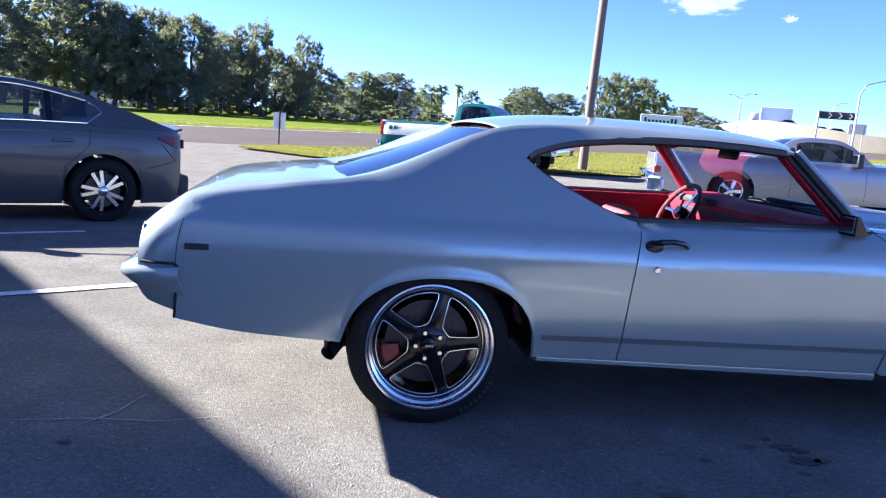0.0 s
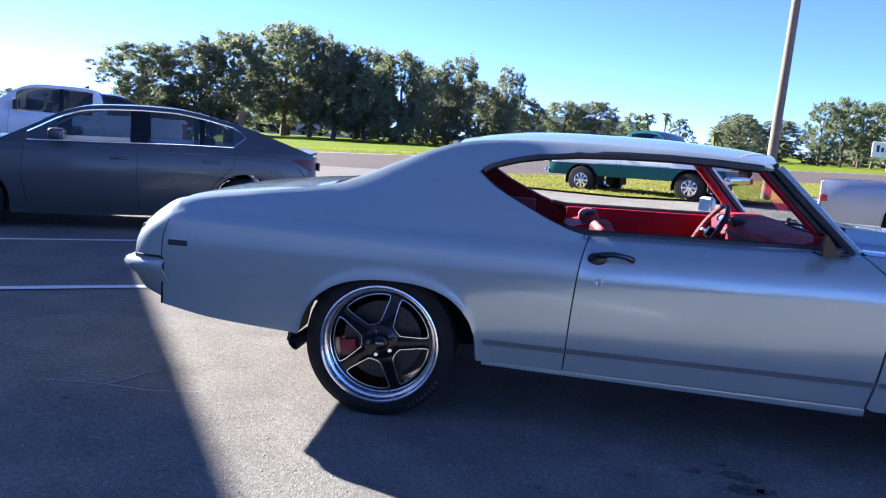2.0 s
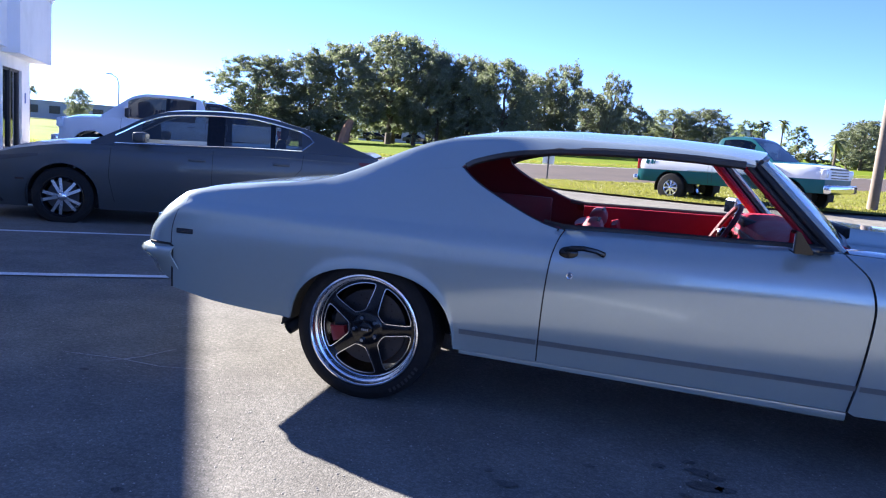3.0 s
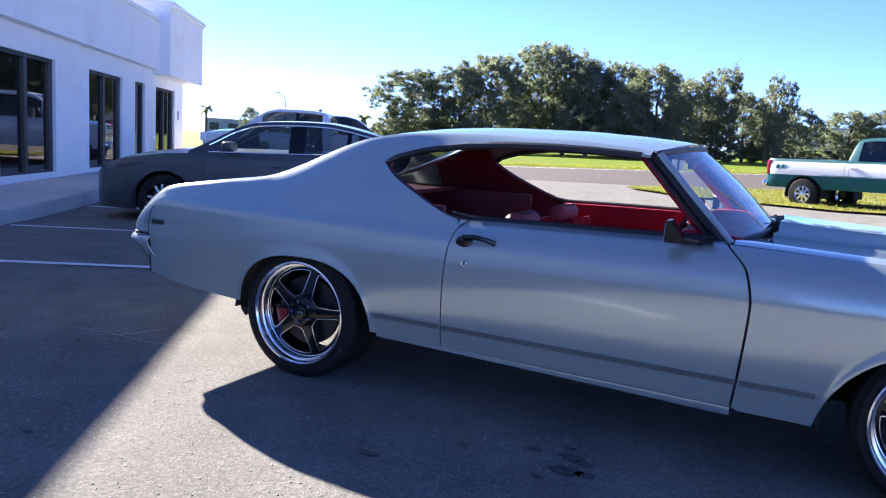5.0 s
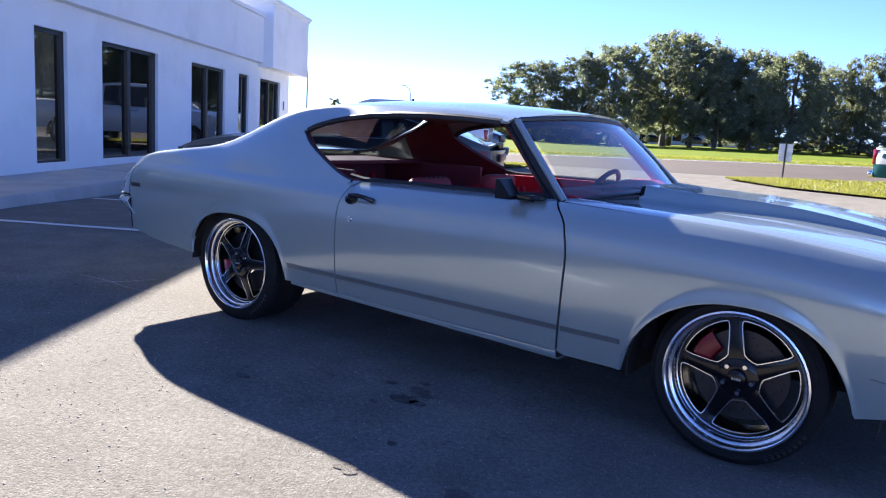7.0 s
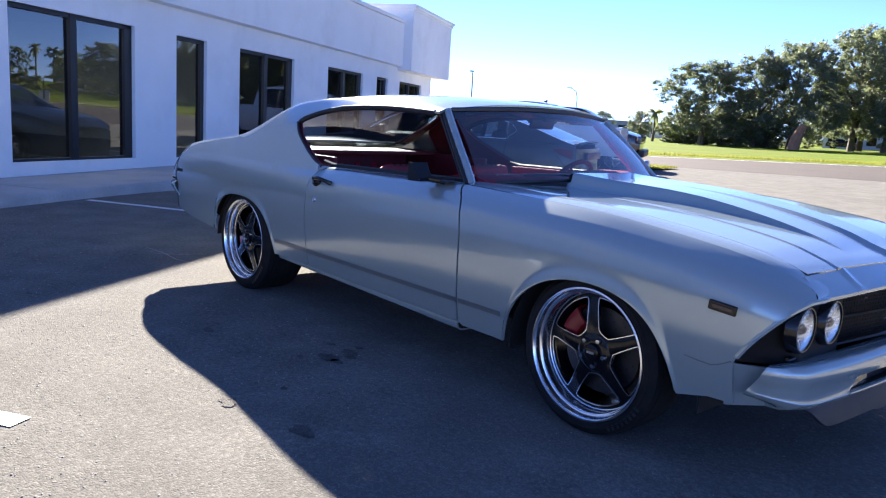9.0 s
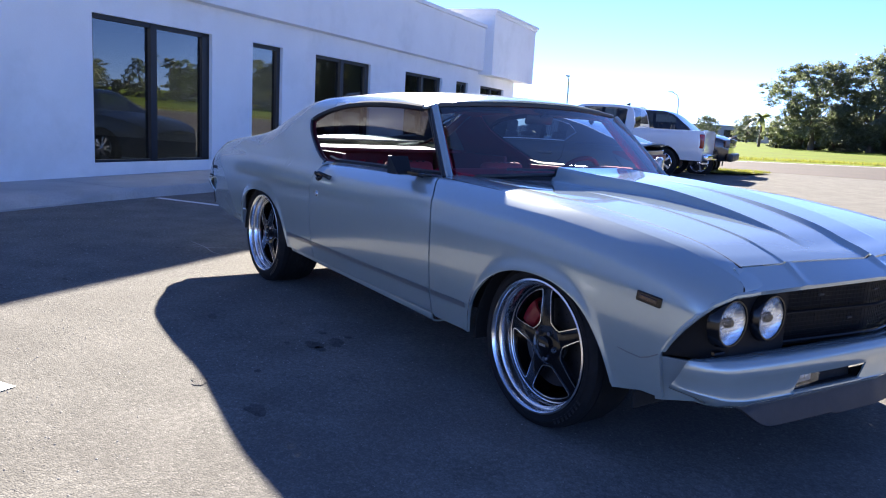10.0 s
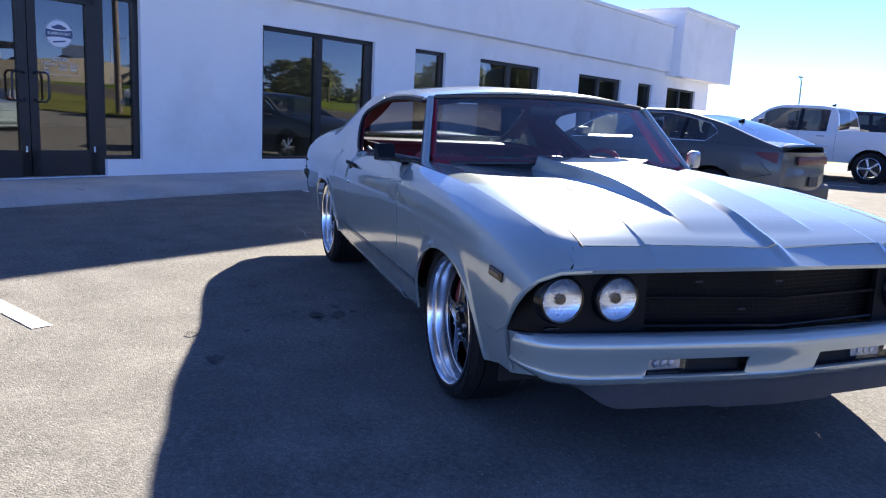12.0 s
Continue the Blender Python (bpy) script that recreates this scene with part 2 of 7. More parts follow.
def leaf_mat(name, col, through=0.45):
    m = bpy.data.materials.new(name)
    m.use_nodes = True
    t = m.node_tree
    L = t.links.new
    t.nodes.clear()
    out = t.nodes.new("ShaderNodeOutputMaterial")
    geo = t.nodes.new("ShaderNodeNewGeometry")
    oi = t.nodes.new("ShaderNodeObjectInfo")
    add = t.nodes.new("ShaderNodeMath")
    add.operation = "MULTIPLY_ADD"
    L(oi.outputs["Random"], add.inputs[0])
    add.inputs[1].default_value = 0.5
    hm = t.nodes.new("ShaderNodeMath")
    hm.operation = "MULTIPLY"
    L(geo.outputs["Random Per Island"], hm.inputs[0])
    hm.inputs[1].default_value = 0.9
    L(hm.outputs[0], add.inputs[2])
    mr = t.nodes.new("ShaderNodeMapRange")
    mr.inputs[2].default_value = 1.4
    mr.inputs[3].default_value, mr.inputs[4].default_value = 0.6, 1.4
    L(add.outputs[0], mr.inputs[0])
    sc = t.nodes.new("ShaderNodeVectorMath")
    sc.operation = "SCALE"
    sc.inputs[0].default_value = col
    L(mr.outputs[0], sc.inputs["Scale"])
    d = t.nodes.new("ShaderNodeBsdfPrincipled")
    d.inputs["Roughness"].default_value = 0.55
    L(sc.outputs[0], d.inputs["Base Color"])
    tl = t.nodes.new("ShaderNodeBsdfTranslucent")
    s2 = t.nodes.new("ShaderNodeVectorMath")
    s2.operation = "MULTIPLY"
    L(sc.outputs[0], s2.inputs[0])
    s2.inputs[1].default_value = (1.25, 1.3, 0.8)
    L(s2.outputs[0], tl.inputs[0])
    mx = t.nodes.new("ShaderNodeMixShader")
    mx.inputs[0].default_value = through
    L(d.outputs[0], mx.inputs[1])
    L(tl.outputs[0], mx.inputs[2])
    L(mx.outputs[0], out.inputs[0])
    return m


def paint(name, col, metal, rough, coat=1.0):
    m = mat(name, col, rough, metal, coat=coat, var=0.015, scale=2.0, fine=40.0, rough_var=0.0)
    return m


silver_paint = paint("silver_paint", (0.345, 0.410, 0.420), 0.36, 0.20)
grey_paint = paint("grey_paint", (0.060, 0.068, 0.074), 0.25, 0.38, 0.45)
white_paint = paint("white_paint", (0.72, 0.73, 0.75), 0.0, 0.35)
black_paint = paint("black_paint", (0.012, 0.012, 0.014), 0.0, 0.25)
teal_paint = paint("teal_paint", (0.0, 0.12, 0.155), 0.2, 0.3)
teal_white = two_tone("teal_and_white_paint", (0.0, 0.085, 0.105), (0.72, 0.73, 0.75), 0.845, 1.165)
elk_paint = paint("elk_paint", (0.31, 0.335, 0.39), 0.6, 0.36)
chrome = mat("chrome", (0.75, 0.76, 0.78), 0.08, 1.0, var=0.02, rough_var=0.03)
dull_chrome = mat("dull_chrome", (0.45, 0.46, 0.48), 0.4, 0.6, var=0.15, fine=120)
polished = mat("polished_aluminium", (0.86, 0.87, 0.89), 0.2, 1.0, var=0.03, fine=200, rough_var=0.05)
machined = mat("machined_edge", (0.85, 0.86, 0.88), 0.22, 1.0, var=0.03, rough_var=0.05)
gloss_black = mat("gloss_black", (0.006, 0.006, 0.007), 0.16, 0.0, coat=0.0, spec=0.4, var=0.05, rough_var=0.04)
satin_black = mat("satin_black", (0.018, 0.018, 0.02), 0.42, 0.0, var=0.15, rough_var=0.08)
soot_black = mat("underside_black", (0.012, 0.012, 0.013), 0.85, 0.0, var=0.3, bump=0.2, bump_scale=60)
rubber = mat("rubber", (0.011, 0.011, 0.012), 0.78, 0.0, spec=0.25, var=0.2, scale=12, bump=0.15, bump_scale=140, dirt=(0.022, 0.021, 0.02), dirt_scale=5)
iron = mat("brake_iron", (0.06, 0.06, 0.065), 0.45, 1.0, var=0.12, fine=150, rough_var=0.1)
caliper_red = mat("caliper_red", (0.20, 0.006, 0.012), 0.35, 0.0, coat=0.3, var=0.08)
red_vinyl = mat("red_vinyl", (0.29, 0.010, 0.030), 0.55, 0.0, spec=0.25, var=0.12, scale=9, fine=220, bump=0.25, bump_scale=260)
dark_red = mat("dark_red_vinyl", (0.115, 0.012, 0.022), 0.5, 0.0, var=0.15, scale=8, fine=200, bump=0.25, bump_scale=240)
headrest_red = mat("headrest_vinyl", (0.27, 0.05, 0.065), 0.65, var=0.15, scale=8, fine=200, bump=0.25, bump_scale=240)
headliner = mat("headliner", (0.09, 0.026, 0.034), 0.9, var=0.15, fine=300, bump=0.2, bump_scale=300)
# grey that stands for crease and edge shade on the silver body
shade_grey = mat("body_line_grey", (0.10, 0.115, 0.125), 0.45, coat=0.6, var=0.08)
dark_trim = mat("dark_trim", (0.03, 0.03, 0.033), 0.6, var=0.15, bump=0.15, bump_scale=200)
seat_grey = mat("seat_cloth", (0.05, 0.05, 0.055), 0.85, var=0.2, bump=0.2, bump_scale=250)
clear_glass = glass("windshield_glass", (0.84, 0.90, 0.91), 0.08, mirror=0.15)
tint_glass = glass("tinted_glass", (0.24, 0.27, 0.29), 0.2)
sedan_glass = glass("saloon_glass", (0.50, 0.56, 0.58), 0.15, mirror=0.10)
dark_glass = glass("dark_glass", (0.16, 0.17, 0.18), 0.3)
shop_glass = glass("shop_glass", (0.42, 0.45, 0.47), 0.1, mirror=0.14)
lamp_glass = glass("lamp_glass", (0.95, 0.97, 1.0), 0.03)
lamp_silver = mat("lamp_reflector", (0.72, 0.74, 0.77), 0.24, 1.0, var=0.02, scale=30, fine=120)
grille_black = mat("grille_black", (0.006, 0.006, 0.007), 0.55, spec=0.15, var=0.15)
red_lens = mat("red_lens", (0.28, 0.006, 0.008), 0.15, coat=0.8, var=0.1)
dim_red_lens = mat("dim_red_lens", (0.09, 0.010, 0.012), 0.45, coat=0.15, var=0.1)
amber_lens = mat("amber_lens", (0.035, 0.012, 0.010), 0.2, coat=0.6, var=0.1)
white_lens = mat("white_lens", (0.75, 0.76, 0.78), 0.15, coat=0.8, var=0.05)
smoked_lens = mat("smoked_lens", (0.06, 0.063, 0.07), 0.12, coat=0.8, var=0.1)

asphalt = mat("asphalt", (0.180, 0.172, 0.154), 0.97, spec=0.03, var=0.25, scale=3.0, fine=40, rough_var=0.12, space="Position", dirt=(0.150, 0.141, 0.127), dirt_scale=0.5)


def stones(m, size, contrast, depth):
    """Exposed aggregate: small stones of differing tone with sunk gaps."""
    t = m.node_tree
    L = t.links.new
    b = t.nodes["Principled BSDF"]
    pos = t.nodes.new("ShaderNodeNewGeometry").outputs["Position"]
    v = t.nodes.new("ShaderNodeTexVoronoi")
    v.inputs["Scale"].default_value = 1 / size
    L(pos, v.inputs["Vector"])
    sep = t.nodes.new("ShaderNodeSeparateColor")
    L(v.outputs["Color"], sep.inputs[0])
    pw = t.nodes.new("ShaderNodeMath")
    pw.operation, pw.inputs[1].default_value = "POWER", 2.2
    L(sep.outputs[0], pw.inputs[0])
    mr = t.nodes.new("ShaderNodeMapRange")
    mr.inputs[3].default_value, mr.inputs[4].default_value = 1 - contrast * 0.55, 1 + contrast
    L(pw.outputs[0], mr.inputs[0])
    old = b.inputs["Base Color"].links[0].from_socket
    sc = t.nodes.new("ShaderNodeVectorMath")
    sc.operation = "SCALE"
    L(old, sc.inputs[0])
    L(mr.outputs[0], sc.inputs["Scale"])
    L(sc.outputs[0], b.inputs["Base Color"])
    nz = t.nodes.new("ShaderNodeTexNoise")
    nz.inputs["Scale"].default_value, nz.inputs["Detail"].default_value = 0.45 / size, 4
    L(pos, nz.inputs["Vector"])
    ad = t.nodes.new("ShaderNodeMath")
    ad.operation = "SUBTRACT"
    L(nz.outputs[0], ad.inputs[0])
    L(v.outputs["Distance"], ad.inputs[1])
    bp = t.nodes.new("ShaderNodeBump")
    bp.inputs["Strength"].default_value, bp.inputs["Distance"].default_value = 1.0, depth
    L(ad.outputs[0], bp.inputs["Height"])
    L(bp.outputs[0], b.inputs["Normal"])


stones(asphalt, 0.0068, 0.26, 0.0019)

road_mat = mat("road_asphalt", (0.082, 0.068, 0.061), 0.9, spec=0.1, var=0.2, scale=0.6, fine=30, bump=0.4, bump_scale=60, space="Position", dirt=(0.064, 0.056, 0.052), dirt_scale=0.25)
for m_ in (asphalt, road_mat):
    m_.node_tree.nodes["Principled BSDF"].inputs["Diffuse Roughness"].default_value = 0.15
field_mat = mat("field_grass", (0.10, 0.138, 0.008), 0.95, spec=0.04, var=0.35, scale=0.35, fine=5.0, bump=1.0, bump_scale=6, space="Position", dirt=(0.11, 0.118, 0.016), dirt_scale=0.06)
turf_mat = mat("verge_turf", (0.14, 0.145, 0.024), 0.95, spec=0.05, var=0.4, scale=2.0, fine=25, bump=1.0, bump_scale=30, space="Position", dirt=(0.17, 0.135, 0.05), dirt_scale=0.8)
blade_mat = leaf_mat("grass_blades", (0.17, 0.17, 0.04), 0.5)
concrete = mat("concrete", (0.42, 0.41, 0.39), 0.85, var=0.16, scale=2.5, fine=60, bump=0.35, bump_scale=90, space="Position", dirt=(0.33, 0.32, 0.30), dirt_scale=1.1)
stucco = mat("white_stucco", (0.84, 0.84, 0.84), 0.85, var=0.04, scale=1.5, fine=90, bump=0.35, bump_scale=110, space="Position", dirt=(0.74, 0.74, 0.73), dirt_scale=0.7)
line_mat = mat("line_paint", (0.72, 0.72, 0.70), 0.7, var=0.12, scale=8, fine=90, bump=0.5, bump_scale=170, space="Position", dirt=(0.5, 0.49, 0.47), dirt_scale=7)
frame_dark = mat("dark_bronze_frame", (0.022, 0.022, 0.025), 0.4, 0.3, var=0.12)
bark = mat("bark", (0.10, 0.075, 0.055), 0.9, var=0.35, scale=3, fine=30, bump=0.8, bump_scale=14)
red_bark = mat("reddish_wood", (0.30, 0.15, 0.085), 0.9, var=0.3, scale=2, fine=20, bump=0.6, bump_scale=10)
wood_pole = mat("weathered_wood", (0.15, 0.12, 0.095), 0.85, var=0.3, scale=2, fine=40, bump=0.5, bump_scale=30)
steel = mat("galvanised_steel", (0.45, 0.46, 0.47), 0.45, 0.8, var=0.1)
oak_leaf = leaf_mat("oak_leaves", (0.150, 0.168, 0.125), 0.45)
pine_leaf = leaf_mat("pine_leaves", (0.16, 0.19, 0.12), 0.6)
palm_leaf = leaf_mat("palm_leaves", (0.16, 0.175, 0.11), 0.5)
sign_white = mat("sign_white", (0.75, 0.75, 0.74), 0.5, var=0.05)
dull_white = mat("far_white_wall", (0.62, 0.62, 0.62), 0.8, var=0.08, scale=0.3)
dull_grey = mat("far_grey_wall", (0.34, 0.34, 0.36), 0.8, var=0.1, scale=0.3)
deck_mat = mat("bridge_concrete", (0.36, 0.31, 0.25), 0.85, var=0.1, scale=0.3, fine=3, space="Position")


def hz(x, y):
    """Height of the land: level by the cars, a slight rise across the far field."""
    r = math.hypot(x, y - 2)
    k = lerp(smooth(7, 15, r), smooth(4, 9, r), smooth(-2, 3, x))
    dip = -0.07 * smooth(2.0, 6.0, 0.855 * y - 0.518 * x) * (1 - smooth(2.0, 5.0, 0.855 * x + 0.518 * y))
    return lerp(dip, 0.021 * x + 0.0065 * y, k)


# ground sheets
def land(name, cells, z, material, label, category):
    g = Geo()
    g.add([(x, y, hz(x, y) + z) for x, y in cells[0]], cells[1])
    return piece(name, g, material, label, category, "structure", 60)


def polar_sheet(rings, seg=96):
    V = [(0.0, 2.0)]
    for r in rings:
        V += [(r * math.cos(2 * math.pi * k / seg), 2 + r * math.sin(2 * math.pi * k / seg)) for k in range(seg)]
    F = [(0, 1 + k, 1 + (k + 1) % seg) for k in range(seg)]
    for i in range(len(rings) - 1):
        a, b = 1 + i * seg, 1 + (i + 1) * seg
        F += [(a + k, b + k, b + (k + 1) % seg, a + (k + 1) % seg) for k in range(seg)]
    return V, F


land("ground", polar_sheet([3, 5, 7, 9, 11, 13, 16, 20, 25, 30, 36, 44, 52, 60, 75, 95, 120, 160, 240, 400, 800, 1600, 3200]), -0.03, field_mat, "mown green grass field reaching the horizon", "ground")


def strip(left, right, n=24, cross=4):
    """Cells between two polylines of equal length."""
    A = [Vector(p) for p in left]
    Bq = [Vector(p) for p in right]
    V, F = [], []
    segs = len(A) - 1
    for i in range(segs):
        for k in range(n + (1 if i == segs - 1 else 0)):
            s = k / n
            a, b = A[i].lerp(A[i + 1], s), Bq[i].lerp(Bq[i + 1], s)
            V += [tuple(a.lerp(b, j / cross)) for j in range(cross + 1)]
    c = cross + 1
    rows = len(V) // c
    F = [(r * c + j, r * c + j + 1, (r + 1) * c + j + 1, (r + 1) * c + j) for r in range(rows - 1) for j in range(cross)]
    return V, F


far_edge = [(-80, -58), (-45, -6), (-18.0, 30.0), (-8.0, 40.0), (3.0, 48.5), (22.0, 64.0), (95.0, 118.0)]
near_edge = [(-60, -76), (-32, -24), (-11.0, 20.6), (-2.0, 22.2), (5.0, 27.0), (14.0, 33.6), (100.0, 92.0)]
land("road", strip(far_edge, near_edge, 14, 4), 0.004, road_mat, "pale worn asphalt road beside the car park", "road")
lot_out = [(-60, -76), (-32, -24), (-11.0, 20.6), (-2.0, 22.2), (5.0, 27.0), (14.0, 33.6), (100.0, 92.0)]
lot_in = [(-30, -80), (-14, -24), (-4.0, -6.0), (0.0, -8.0), (6.0, -10.0), (22.0, -20.0), (140.0, -60.0)]
land("car_park", strip(lot_out, lot_in, 16, 16), 0.0, asphalt, "dark grey asphalt car park with coarse grain", "pavement")
lot_b = [(-30, -120), (-14, -110), (-4.0, -100), (0.0, -100), (6.0, -100), (22.0, -100), (140.0, -100)]
land("car_park_rear", strip(lot_in, lot_b, 8, 8), 0.0, asphalt, "dark grey asphalt car park, plain part", "pavement")
# pale edge lines on the road
off = lambda pts, d: [(x + d * 0.77, y - d * 0.64) for x, y in pts]
land("road_line", strip(off(far_edge, 1.2), off(far_edge, 1.42), 14, 1), 0.012, line_mat, "thin white road edge line", "road marking")

# grass verge by the sign, pole and pickup, and the small island by the trucks
verge_a = [(-2.6, 19.6), (-1.6, 21.7), (2.0, 24.6), (6.0, 28.0), (14.0, 33.4), (60.0, 64.6)]
verge_b = [(-2.2, 19.0), (-0.6, 17.0), (3.0, 15.0), (7.4, 15.6), (22.0, 19.0), (80.0, 34.0)]
land("grass_verge", strip(verge_a, verge_b, 14, 8), 0.05, turf_mat, "rough yellow-green grass verge", "grass")
isl_a = [(-12.2, 18.3), (-10.0, 19.9), (-8.8, 19.4)]
isl_b = [(-11.9, 17.8), (-9.3, 16.7), (-8.5, 17.3)]
land("grass_island", strip(isl_a, isl_b, 8, 4), 0.05, turf_mat, "small rough grass island", "grass")


def tufts(name, left, right, count, seed, h0, h1, label):
    rnd = random.Random(seed)
    V, F = [], []
    A = [Vector(p) for p in left]
    Bq = [Vector(p) for p in right]
    for _ in range(count):
        i = rnd.randrange(len(A) - 1)
        s, q = rnd.random(), rnd.random()
        p = A[i].lerp(A[i + 1], s).lerp(Bq[i].lerp(Bq[i + 1], s), q)
        z = hz(p.x, p.y) + 0.045
        h = rnd.uniform(h0, h1)
        a = rnd.uniform(0, 6.28)
        w = rnd.uniform(0.008, 0.02)
        k = len(V)
        dx, dy = math.cos(a) * w, math.sin(a) * w
        lx, ly = rnd.uniform(-0.06, 0.06), rnd.uniform(-0.06, 0.06)
        V += [(p.x - dx, p.y - dy, z), (p.x + dx, p.y + dy, z), (p.x + lx, p.y + ly, z + h)]
        F.append((k, k + 1, k + 2))
    g = Geo()
    g.add(V, F)
    return piece(name, g, blade_mat, label, "grass", "stuff", 180)


tufts("grass_tufts", verge_a[:5], verge_b[:5], 30000, 3, 0.025, 0.07, "short rough grass blades on the verge")
tufts("grass_tufts", isl_a, isl_b, 3500, 4, 0.03, 0.09, "grass blades on the island")
tufts("field_fringe", [(-40, 4), (-18.2, 30.4), (-8.2, 40.4), (3.0, 49.2), (22.0, 64.6)], [(-41, 5), (-18.8, 31.2), (-9.0, 41.2), (2.2, 50.2), (21.2, 65.8)], 16000, 5, 0.06, 0.2, "taller grass fringe along the field")

# ---- the white showroom ----
ND, DD = Vector((0.855, 0.518, 0)), Vector((-0.518, 0.855, 0))


def PB(s, n, z):
    p = ND * n + DD * s
    return (p.x, p.y, z - 0.0095 * (s - 2.4) * (1 if z > 0.2 else 0))


def wall_box(g, s0, s1, n0, n1, z0, z1, k=1):
    rows = []
    c = [PB(s, n, z) for s in (s0, s1) for n in (n0, n1) for z in (z0, z1)]
    g.add(c, [(0, 1, 3, 2), (4, 6, 7, 5), (0, 4, 5, 1), (2, 3, 7, 6), (0, 2, 6, 4), (1, 5, 7, 3)])
    return g


WALL = -5.70
showroom = thing("showroom_building", "white stucco car showroom with dark-framed windows and a parapet", "building", kind="structure")
opens = [(-2.25, 0.58, 0.13, 2.38), (2.49, 4.81, 0.30, 2.27), (5.83, 6.69, 0.28, 2.27), (7.76, 9.94, 0.29, 2.27), (11.63, 13.77, 0.29, 2.27), (14.76, 15.6, 0.29, 2.27), (16.6, 18.65, 0.29, 2.27)]
S0, S1 = -14.0, 19.65
def wall_part(*a):
    part("wall", wall_box(Geo(), *a), stucco, showroom, angle=20)


cur = S0
for a, b, z0, z1 in opens:
    wall_part(cur, a, WALL - 0.22, WALL, 0.0, 3.4)
    wall_part(a, b, WALL - 0.22, WALL, z1, 3.4)
    wall_part(a, b, WALL - 0.22, WALL, 0.0, z0)
    cur = b
wall_part(cur, S1, WALL - 0.22, WALL, 0.0, 3.4)
g = Geo()
wall_box(g, S1 - 0.2, S1, WALL - 14, WALL - 0.221, 0.0, 3.4)
part("wall", g, stucco, showroom, angle=20)
g = Geo()
wall_box(g, S0, S0 + 0.2, WALL - 14, WALL - 0.221, 0.0, 3.4)
part("wall", g, stucco, showroom, angle=20)
wall_part(S0, 12.5, WALL - 14.2, WALL - 14.0, 0.0, 3.4)
wall_part(12.5, S1, WALL - 14.2, WALL - 14.0, 0.0, 0.6)
wall_part(12.5, S1, WALL - 14.2, WALL - 14.0, 1.7, 3.4)
for k in range(3):
    wall_part(12.5 + k * 3.2, 13.2 + k * 3.2, WALL - 14.2, WALL - 14.0, 0.6, 1.7)
# partition between the sales floor and the far rooms
wall_part(11.0, 11.12, WALL - 13.98, WALL - 2.4, 0.1, 3.0)
g = Geo()
wall_box(g, S0, S1, WALL - 14.2, WALL, 3.4, 3.55)
part("roof", g, concrete, showroom, angle=20)
# parapet band with a lower edge that sweeps up towards the entrance
band_low = ip((-14, 2.70), (3.0, 2.69), (9.7, 2.68), (16.4, 2.66))
g = Geo()
rows = []
for s in np.linspace(S0, 16.35, 60):
    zl = band_low(s)
    rows.append([PB(s, n, z) for n, z in ((WALL, zl + 0.0), (WALL + 0.15, zl + 0.02), (WALL + 0.15, 3.88), (WALL + 0.21, 3.89), (WALL + 0.21, 3.975), (WALL - 0.25, 3.99), (WALL - 0.25, 3.4))])
g.grid(rows)
part("parapet", g, stucco, showroom, "white projecting parapet band", angle=25)
g = Geo()
wall_box(g, 16.35, 20.32, WALL - 1.2, WALL + 0.42, 2.57, 4.28)
wall_box(g, 16.31, 20.36, WALL - 1.24, WALL + 0.46, 4.28, 4.36)
wall_box(g, 16.27, 20.40, WALL - 1.28, WALL + 0.50, 4.36, 4.43)
part("corner_tower", g, stucco, showroom, "white boxed corner sign tower", angle=20)
g = Geo()
wall_box(g, S0 + 0.2, S1 - 0.2, WALL - 14, WALL - 0.22, 0.02, 0.10)
part("showroom_floor", g, mat("dark_floor", (0.10, 0.10, 0.11), 0.35, var=0.15), showroom, angle=20)
g = Geo()
wall_box(g, S0 + 0.2, S1 - 0.2, WALL - 13.9, WALL - 0.23, 3.0, 3.05)
part("showroom_ceiling", g, dull_white, showroom, angle=20)
spot = glow("downlight", (1.0, 0.95, 0.88), 14.0)
for k in range(9):
    for r in range(2):
        g = Geo()
        p = PB(-1.4 + k * 1.55, WALL - 2.0 - 3.0 * r, 2.985)
        g.lathe([(0.0, 0.0), (0.09, 0.0), (0.11, 0.01)], 14, Matrix.Translation(p))
        part("downlight", g, spot, showroom)
g = Geo()
wall_box(g, 19.0, 19.12, WALL, WALL + 0.012, 1.45, 1.72)
part("wall_plate", g, mat("plate_blue", (0.05, 0.11, 0.35), 0.5, var=0.08), showroom)
